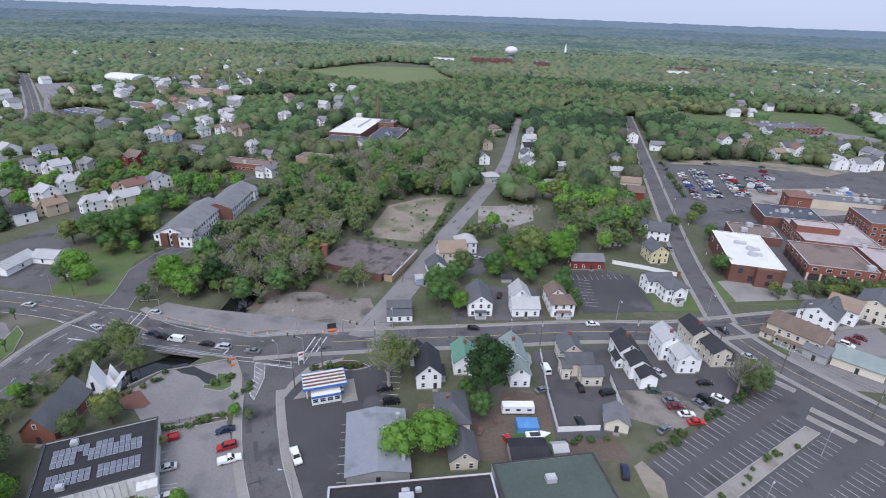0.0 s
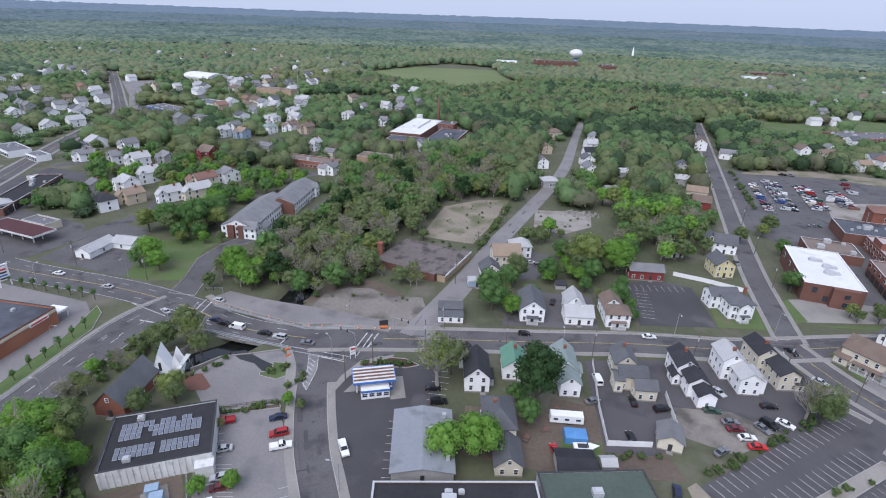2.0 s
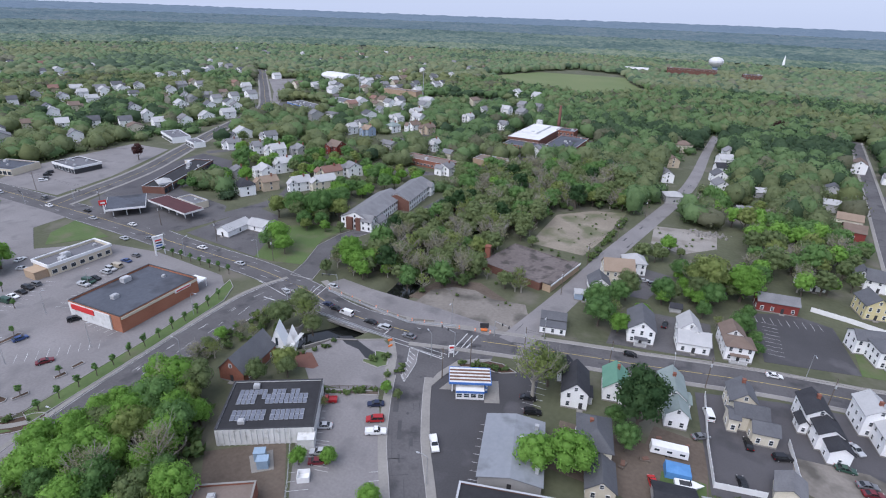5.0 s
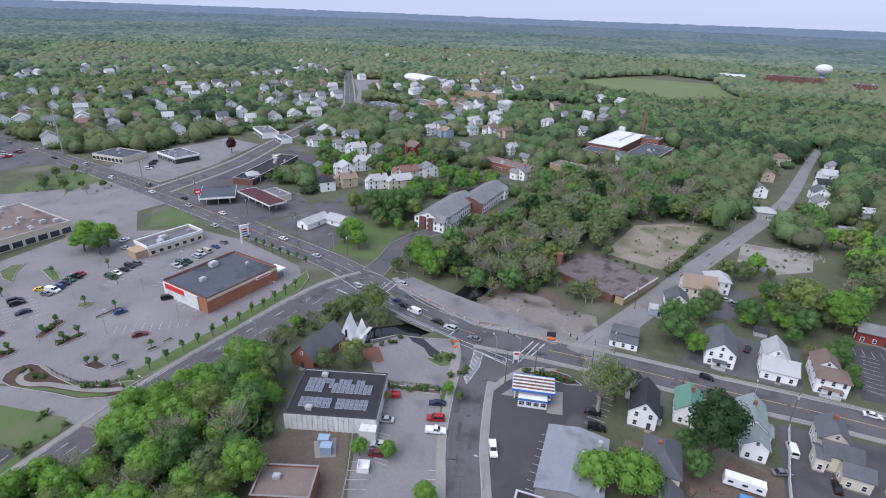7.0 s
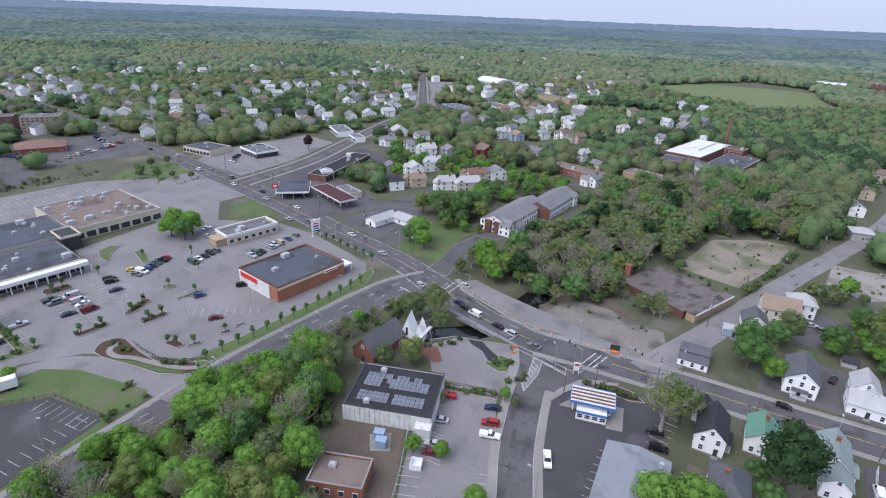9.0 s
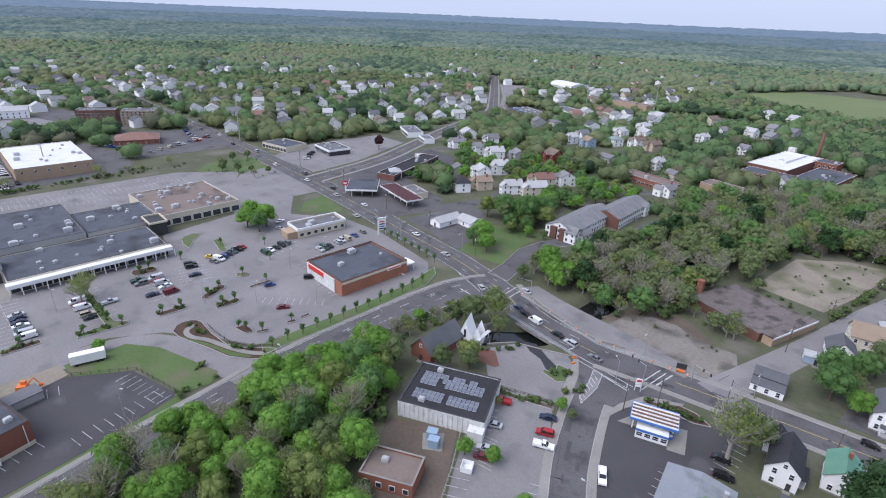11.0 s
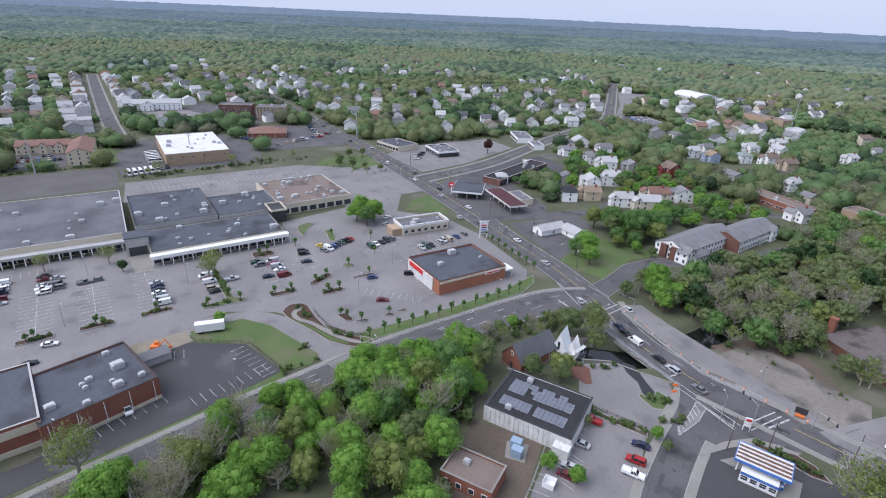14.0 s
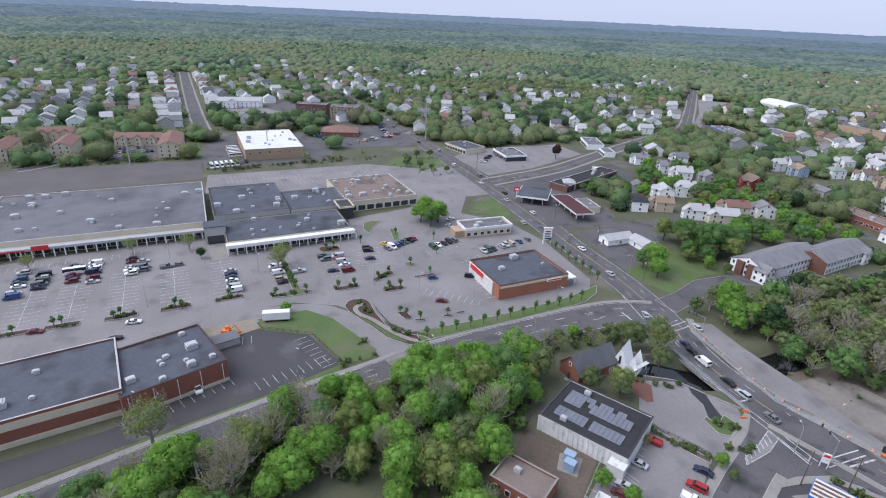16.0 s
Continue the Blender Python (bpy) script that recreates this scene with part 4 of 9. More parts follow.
def house(x, y, yaw, vols, wall="siding_white", roof="shingle_dark_grey", label="", category="house", group="", chimney=None, porch=None, door=True, windows=1.0, sides_="flr",
          name="house", z=0.0, win=(0.9, 1.45), dormers=(), panes=True, shrink=1.0):
    """vols: (ox, oy, width, depth, eave height, roof rise, ridge axis) of each block, front towards -y."""
    if shrink != 1.0:
        k = shrink
        vols = [(a * k, b * k, w * k, d * k, h * (k + 1) / 2, r * k, ax) for a, b, w, d, h, r, ax in vols]
        chimney = chimney and (chimney[0] * k, chimney[1] * k, chimney[2] * (k + 1) / 2)
        porch = porch and tuple(v * k for v in porch[:4]) + (porch[4],)
        dormers = [(a * k, b * k, w, d, h * (k + 1) / 2, r) for a, b, w, d, h, r in dormers]
    top = thing(name, x, y, z, yaw, label, category, group)
    for i, (ox, oy, w, d, h, rs, ax) in enumerate(vols):
        part("wall", gable_wall(Geo(), ox, oy, w, d, h, rs, ax), wall, top)
        part("roof", gable_roof(Geo(), ox, oy, w, d, h, rs, ax), roof, top)
        if panes:
            part("foundation", Geo().box(ox, oy, 0, w + 0.12, d + 0.12, 0.45), "concrete", top)
        c, s = math.cos(radians(yaw)), math.sin(radians(yaw))
        hx, hy = x + ox * c - oy * s, y + ox * s + oy * c
        clear_disc(hx, hy, max(w, d) * 0.55 + 2.0)
        if not panes:
            far = math.hypot(hx, hy)
            low_front(hx, hy, 46)
            for q in (9, 17, 25):
                clear_disc(hx - hx / far * q, hy - hy / far * q, 6.6 - q * 0.1)
        if windows <= 0:
            continue
        floors = [zz for zz in (1.0, 3.8, 6.6, 9.4) if zz + win[1] < h]
        for side in sides_:
            span = w if side in "fb" else d
            n = max(1, int(span / 2.6 * windows))
            for q in range(n):
                u = (q + 0.5) / n * span - span / 2
                px, py, ry = {"f": (ox + u, oy - d / 2 - 0.05, 0), "b": (ox + u, oy + d / 2 + 0.05, 180), "l": (ox - w / 2 - 0.05, oy + u, -90), "r": (ox + w / 2 + 0.05, oy + u, 90)}[side]
                if any(j != i and abs(px - v[0]) < v[2] / 2 + 0.1 and abs(py - v[1]) < v[3] / 2 + 0.1 for j, v in enumerate(vols)):
                    continue
                for fz in floors:
                    if door and i == 0 and side == "f" and fz == 1.0 and q == n // 2:
                        part("door", Geo().box(px, py, 0.3, 1.0, 0.12, 2.1), "trim_dark", top, "panelled front door")
                        part("step", Geo().box(px, py - 0.6, 0, 1.6, 1.2, 0.3), "concrete", top)
                        continue
                    window_on(top, px, py, fz, win[0], win[1], ry, deep=panes)
            if side in "fb" and ax == "y" and rs > 2.0:
                window_on(top, ox, oy + (-d / 2 - 0.05 if side == "f" else d / 2 + 0.05), h + rs * 0.25, 0.8, 1.1, 0 if side == "f" else 180, deep=panes)
            if side in "lr" and ax == "x" and rs > 2.0:
                window_on(top, ox + (-w / 2 - 0.05 if side == "l" else w / 2 + 0.05), oy, h + rs * 0.25, 0.8, 1.1, -90 if side == "l" else 90, deep=panes)
    if chimney:
        cx, cy, ch = chimney
        part("chimney", Geo().box(cx, cy, ch - 3.0, 0.8, 0.8, 3.0).box(cx, cy, ch, 0.95, 0.95, 0.15), "brick_red", top, "brick chimney")
    if porch:
        ox, oy, w, d, h = porch
        part("porch_roof", Geo().box(ox, oy, h, w + 0.4, d + 0.4, 0.2, taper=0.93), roof, top)
        part("porch_floor", Geo().box(ox, oy, 0, w, d, 0.5), "siding_grey", top)
        for k in range(max(2, int(w / 2.2) + 1)):
            n = max(2, int(w / 2.2) + 1)
            part("porch_post", Geo().box(ox - w / 2 + 0.15 + k * (w - 0.3) / (n - 1), oy - d / 2 + 0.15, 0.5, 0.16, 0.16, h - 0.5), "trim_white", top)
    for ox, oy, w, d, z_, r_ in dormers:
        dm = part("dormer", gable_wall(Geo(), ox, oy, w, d, z_ + 1.5, r_, "y", z_ - 0.6), wall, top)
        part("dormer_roof", gable_roof(Geo(), ox, oy, w, d, z_ + 1.5, r_, "y", 0.2, 0.14), roof, dm)
    return top


def flat_building(x, y, yaw, w, d, h, wall, roof, label, name="building", category="building", parapet=0.5, base=None, band_=None, units=0, seed=1, shop=None, windows=None, z=0.0,
                  unit_mat="equipment", trim="equipment"):
    """A flat-roofed building: walls with a parapet, a sunk roof, roof-top units, a row of shopfront glass or windows."""
    top = thing(name, x, y, z, yaw, label, category)
    t = 0.35
    g = Geo()
    for ox, oy, sx, sy in ((0, -d / 2 + t / 2, w, t), (0, d / 2 - t / 2, w, t), (-w / 2 + t / 2, 0, t, d - 2 * t), (w / 2 - t / 2, 0, t, d - 2 * t)):
        g.box(ox, oy, 0, sx, sy, h)
    part("wall", g, wall, top)
    part("roof", Geo().box(0, 0, h - parapet - 0.3, w - 2 * t, d - 2 * t, 0.3), roof, top)
    cp = Geo()
    for ox, oy, sx, sy in ((0, -d / 2 + t / 2, w + 0.12, t + 0.12), (0, d / 2 - t / 2, w + 0.12, t + 0.12), (-w / 2 + t / 2, 0, t + 0.12, d - 2 * t - 0.12), (w / 2 - t / 2, 0, t + 0.12, d - 2 * t - 0.12)):
        cp.box(ox, oy, h, sx, sy, 0.07)
    part("coping", cp, trim, top)
    if base:
        part("plinth", Geo().box(0, -d / 2 - 0.06, 0, w, 0.14, base[1]), base[0], top)
    if band_:
        part("fascia", Geo().box(0, -d / 2 - 0.2, band_[1], w, 0.5, band_[2]), band_[0], top)
    rr = random.Random(seed)
    for i in range(units):
        ux, uy = rr.uniform(-w / 2 + 2, w / 2 - 2), rr.uniform(-d / 2 + 2, d / 2 - 2)
        s = rr.choice((1.0, 1.3, 1.8, 2.4))
        u = part("rooftop_unit", Geo().box(ux, uy, h - parapet, s * 1.3, s, s * 0.7).box(ux, uy, h - parapet + s * 0.7, s * 0.9, s * 0.75, 0.25), unit_mat, top, "grey roof-top air unit")
    if shop:
        side, z0, z1, step = shop
        n = max(1, int(w / step))
        for i in range(n):
            ux = -w / 2 + (i + 0.5) * w / n
            window_on(top, ux, -d / 2 - 0.04, z0, w / n * 0.78, z1 - z0, 0, frame_mat="trim_dark" if side == "dark" else "trim_white", deep=False)
    if windows:
        for side, zs, step, ww, wh in windows:
            span = w if side in "fb" else d
            n = max(1, int(span / step))
            for i in range(n):
                u = -span / 2 + (i + 0.5) * span / n
                px, py, ry = {"f": (u, -d / 2 - 0.05, 0), "b": (u, d / 2 + 0.05, 180), "l": (-w / 2 - 0.05, u, -90), "r": (w / 2 + 0.05, u, 90)}[side]
                for zz in zs:
                    window_on(top, px, py, zz, ww, wh, ry, deep=False)
    clear_outline(rect_outline(x, y, yaw, w, d, 3.0))
    return top


# --- houses along the main street, on its near side ---
house(-6.2, 129.8, 8, [(0, 0, 8, 13, 5.8, 3.6, "y"), (-3.0, 8.5, 5, 5, 5.0, 2.6, "y")], "siding_white", "shingle_black", "white clapboard house with a steep black gable roof", porch=(4.9, 0, 1.8, 6, 2.6), shrink=0.88)
house(4.4, 136.5, 6, [(0, 0, 8, 12, 5.2, 3.2, "y"), (3.5, -5.0, 4, 4, 3.2, 1.6, "y")], "siding_white", "shingle_green", "white house with a pale green shingle gable roof", chimney=(0.6, 2, 9.2), shrink=0.82)
house(20, 135.5, 5, [(0, 4, 8, 14, 6.0, 3.4, "y"), (0.5, -6.5, 7, 8, 5.2, 2.8, "y"), (5.0, 3, 2.5, 6, 3.0, 1.0, "x")], "siding_white", "shingle_grey_green", "long white house with a grey-green shingle roof", chimney=(0, 5, 10), shrink=0.82)
house(39.2, 137.5, 5, [(-1, 6.5, 8, 10, 6.2, 3.4, "y"), (0, -1.5, 10, 7, 5.6, 2.2, "x"), (3.2, -7.5, 7.5, 6, 4.6, 2.0, "x"), (-5.2, -3.5, 3, 6, 5.0, 1.2, "x")], "siding_cream", "shingle_dark_grey", "cream rambling house of stepped wings with grey roofs", chimney=(-1, 8, 10.5), shrink=0.82)
house(57, 140, 5, [(-1.2, 6, 8.5, 13, 7.4, 3.2, "y"), (0.3, -4.5, 8, 9, 6.2, 2.6, "y"), (1.6, -12, 7, 7, 5.0, 2.2, "y"), (-5.6, 1.5, 3, 6, 4.0, 1.4, "y")], "siding_white", "shingle_black", "tall white house stepped back in three wings with black roofs", chimney=(-1, 6, 11.4), shrink=0.72, win=(0.8, 1.25))
house(72.5, 144.5, 5, [(-2.5, 6, 9, 12, 8.2, 3.2, "y"), (0.5, -4.5, 8.5, 10, 6.4, 2.6, "y"), (4.5, -4.5, 5, 8, 5.8, 2.0, "y")], "siding_white", "shingle_pale", "large white house with pale grey shingle roofs", chimney=(-2.5, 3, 12), dormers=((0.5, -8.5, 2.0, 2.0, 6.4, 0.9),), shrink=0.73, win=(0.8, 1.25))
house(84, 150, 8, [(-2, 6, 8, 12, 8.0, 2.8, "y"), (1, -5, 8, 11, 6.2, 2.4, "y"), (5.4, -6.5, 4, 9, 3.4, 1.2, "x")], "siding_cream", "shingle_black", "tall cream house with black shingle roofs beside the corner", chimney=(-2, 4, 11.5), shrink=0.78, win=(0.8, 1.25))
house(119, 158.5, -50, [(0, 0, 17, 10, 6.2, 3.0, "x"), (9.8, 2, 5, 7, 3.6, 1.8, "x"), (-7.5, -3.5, 4, 6, 3.0, 1.2, "x")], "siding_cream", "shingle_brown", "long cream colonial house with a brown roof on a corner lawn", porch=(0, -6, 9, 2, 2.9))
house(134, 172, -45, [(0, 0, 12, 9, 5.8, 3.2, "y"), (2, 7, 8, 8, 5.6, 3, "y")], "siding_white", "shingle_dark_grey", "white house with a blue-grey gable roof", dormers=((-3, 0, 2, 2, 6.0, 0.8),))
house(147, 178, -45, [(0, 0, 10, 12, 6.2, 2.6, "x")], "siding_white", "shingle_tan", "white house with a tan shingle roof")
house(160, 180, -45, [(0, 0, 11, 14, 7.0, 2.6, "y")], "siding_cream", "shingle_dark_grey", "cream house with a dark grey roof behind others")
house(131, 145, -40, [(0, 0, 14, 8.5, 3.6, 2.6, "x")], "siding_cream", "shingle_grey_green", "cream garage with a pale green metal roof", category="garage", name="garage", windows=0.35)
house(121.5, 150.5, -50, [(0, 0, 7, 8, 3.6, 1.8, "x")], "siding_grey", "shingle_grey", "small grey outbuilding behind a house", category="shed", name="shed", windows=0.5)
house(157, 140, -40, [(0, 0, 16, 12, 7.0, 2.0, "hip")], "brick_red", "shingle_brown", "red brick house at the end of the street")
# --- behind those houses ---
house(1.5, 107.5, 8, [(0, 2, 8, 12, 6.6, 3.0, "hip"), (1.5, -8.5, 6.5, 9, 3.4, 2.6, "y")], "siding_cream", "shingle_dark_grey", "cream house with a dark grey roof behind a tall tree", chimney=(-1, 3, 9.6))
house(45.5, 113.5, -10, [(0, 0, 6, 6.5, 3.2, 1.8, "y")], "siding_cream", "shingle_grey", "cream garage with a grey gable roof beside a white fence", category="garage", name="garage", windows=0.3)
house(20.5, 99.5, 6, [(0, 0, 9, 8, 2.8, 1.2, "x")], "siding_grey", "shingle_black", "low shed with a dark flat-pitched roof", category="shed", name="shed", windows=0)
house(28.5, 102, 10, [(0, 0, 3.4, 3.0, 2.2, 0.8, "x")], "siding_grey", "shingle_pale", "small grey garden shed", category="shed", name="shed", windows=0)
# --- far side of the main street ---
house(-18.5, 164, 8, [(0, 3, 8.4, 5, 3.4, 1.5, "x"), (0, -2, 8.8, 5, 2.7, 0.2, "flat")], "siding_white", "shingle_dark_grey", "small cream shop-house with a grey roof and flat white front")
house(10, 172.5, 5, [(0, 0, 8.5, 13, 5.6, 3.2, "y")], "siding_white", "shingle_dark_grey", "white gabled house with a blue-grey shingle roof", porch=(0, -7.4, 4, 1.8, 2.7))
house(26.5, 173, 6, [(0, -2, 11, 9, 4.0, 2.8, "x"), (-0.5, 5.5, 7.5, 9, 5.4, 3.4, "y")], "siding_white", "shingle_pale", "white house with a pale roof and glazed front porch", dormers=((1, -1, 3, 3, 4.4, 1.2),), shrink=0.9)
house(40, 173.5, 6, [(0, -2, 9.5, 8, 6.0, 1.9, "hip"), (-0.5, 6, 8, 8, 5.8, 2.8, "y")], "siding_white", "shingle_brown", "white two-storey house with a brown hip roof", porch=(0, -6.8, 6, 1.8, 2.9), shrink=0.88)
house(86, 187.5, 10, [(0, 0, 11, 10, 7.0, 2.4, "hip"), (-3, 8.5, 13, 8, 6.4, 2.4, "x"), (0, -5.8, 5, 3, 7.0, 1.8, "y")], "siding_white", "shingle_dark_grey", "large white house with grey hip roofs on a green corner lawn", chimney=(5, 4, 10.5), porch=(0, -8, 4, 1.6, 2.9), shrink=0.82)
house(58, 213, 3, [(0, 0, 14, 7, 4.4, 2.0, "x")], "siding_red", "shingle_grey", "dark red barn-like building with a grey roof", category="barn", name="barn", windows=0.8)
house(91.5, 224, 8, [(0, 0, 8, 10, 6.0, 3.0, "y")], "siding_yellow", "shingle_dark_grey", "pale yellow gabled house with a grey roof")
house(101.5, 250, -12, [(0, 0, 10, 8, 5.4, 3.4, "x"), (-6, 3, 6, 8, 5, 2.6, "y")], "siding_white", "shingle_dark_grey", "white house with a steep dark roof")
house(75, 240, 12, [(0, 0, 9, 8, 3.6, 2.4, "x")], "siding_white", "shingle_grey", "small white cottage among trees")
house(-1, 213, 14, [(0, 0, 12, 9, 6.2, 3.6, "x")], "siding_cream", "shingle_tan", "cream house with a broad tan shingle roof")
house(5, 224, 14, [(0, 0, 9, 8, 6.0, 2.8, "hip")], "siding_white", "shingle_pale", "white house with a pale roof behind another")
house(-7, 201, 14, [(0, 0, 8, 8, 3.8, 3.0, "y")], "siding_white", "shingle_dark_grey", "small white cottage with a grey gable roof")
house(-11.5, 190.5, 12, [(0, 0, 7, 4.5, 2.8, 0.4, "flat")], "siding_blue", "shingle_pale", "low pale blue garage with a flat roof", category="garage", name="garage", windows=0.4)
house(22, 195, 5, [(0, 0, 4, 3, 2.4, 1.0, "x")], "siding_grey", "shingle_black", "small shed in a back yard", category="shed", name="shed", windows=0)
# --- along the lane and the residential street ---
for x, y, yaw, vol, wl, rf, lb in (
        (22, 338, 15, (0, 0, 10, 9, 4.5, 2.0, "hip"), "siding_grey", "shingle_pale", "grey house with a pale hip roof among trees"),
        (18, 385, 15, (0, 0, 8, 11, 5.5, 2.6, "y"), "siding_white", "shingle_grey", "white house beside a tree-lined lane"),
        (22, 430, 15, (0, 0, 9, 10, 5.5, 2.6, "y"), "siding_tan", "shingle_brown", "tan house beside a tree-lined lane"),
        (31, 488, 15, (0, 0, 13, 10, 6.5, 2.6, "hip"), "siding_cream", "shingle_brown", "cream house with a brown hip roof"),
        (52, 400, 15, (0, 0, 9, 10, 5.5, 3.0, "y"), "siding_white", "shingle_dark_grey", "white gabled house beside a lane"),
        (56, 424, 15, (0, 0, 10, 8, 5.5, 2.8, "x"), "siding_white", "shingle_black", "white house with a black roof"),
        (60, 452, 15, (0, 0, 10, 10, 6, 3.0, "x"), "siding_white", "shingle_pale", "white house with a pale roof"),
        (66, 482, 15, (0, 0, 9, 9, 6, 3.0, "y"), "siding_white", "shingle_grey", "white gabled house with a grey roof"),
        (74, 376, 12, (0, 0, 16, 9, 3.6, 2.0, "x"), "siding_grey", "shingle_pale", "long low grey house among trees"),
        (60, 330, 12, (0, 0, 9, 8, 3.6, 2.0, "x"), "siding_grey", "shingle_grey", "low grey house among trees"),
        (110, 318, -12, (0, 0, 10, 12, 4.6, 2.6, "x"), "siding_red", "shingle_brown", "dark red house with a brown roof"),
        (113, 338, -12, (0, 0, 12, 10, 4.6, 2.4, "x"), "siding_cream", "shingle_tan", "cream house with a tan roof"),
        (112, 366, -12, (0, 0, 14, 12, 4.6, 1.8, "hip"), "siding_grey", "shingle_pale", "grey house with a broad pale roof"),
        (155, 482, -12, (0, 0, 10, 14, 7.0, 3.0, "y"), "siding_white", "shingle_brown", "tall white house with a brown roof"),
        (168, 452, -12, (0, 0, 12, 9, 5.0, 2.4, "x"), "siding_white", "shingle_grey", "white house with a grey roof"),
        (120, 402, -12, (0, 0, 9, 9, 5.0, 2.4, "y"), "siding_grey", "shingle_dark_grey", "grey gabled house beside the street"),
        (236, 480, 5, (0, 0, 9, 11, 6.5, 3.4, "y"), "siding_white", "shingle_brown", "white gabled house beyond a car park"),
        (252, 474, 5, (0, 0, 12, 9, 5.5, 2.6, "x"), "siding_cream", "shingle_brown", "cream house beyond a car park"),
        (262, 492, 5, (0, 0, 9, 9, 6.0, 3.0, "y"), "siding_white", "shingle_grey", "white house beyond a car park"),
        (284, 452, 5, (0, 0, 9, 10, 6.5, 3.2, "y"), "siding_white", "shingle_red", "white house with a reddish roof"),
        (298, 476, 5, (0, 0, 10, 10, 6.0, 3.0, "x"), "siding_white", "shingle_grey", "white house with a grey roof"),
        (292, 412, 8, (0, 0, 11, 11, 6.8, 3.4, "y"), "siding_white", "shingle_pale", "big white gabled house"),
        (306, 408, 8, (0, 0, 13, 10, 6.8, 3.2, "x"), "siding_white", "shingle_grey", "big white house with dormers"),
        (322, 416, 8, (0, 0, 10, 11, 6.4, 3.2, "y"), "siding_white", "shingle_dark_grey", "big white gabled house"),
        (338, 404, 8, (0, 0, 12, 10, 6.0, 3.0, "x"), "siding_cream", "shingle_brown", "cream house with a brown roof"),
        (262, 440, 8, (0, 0, 10, 9, 5.5, 2.8, "x"), "siding_white", "shingle_tan", "white house with a tan roof"),
        (345, 440, 8, (0, 0, 10, 10, 6.0, 3.0, "y"), "siding_white", "shingle_grey", "white gabled house in a row")):
    house(x, y, yaw, [vol], wl, rf, lb, windows=0.45, sides_="flr" if y < 420 and x > 0 else "f", panes=False, door=False)

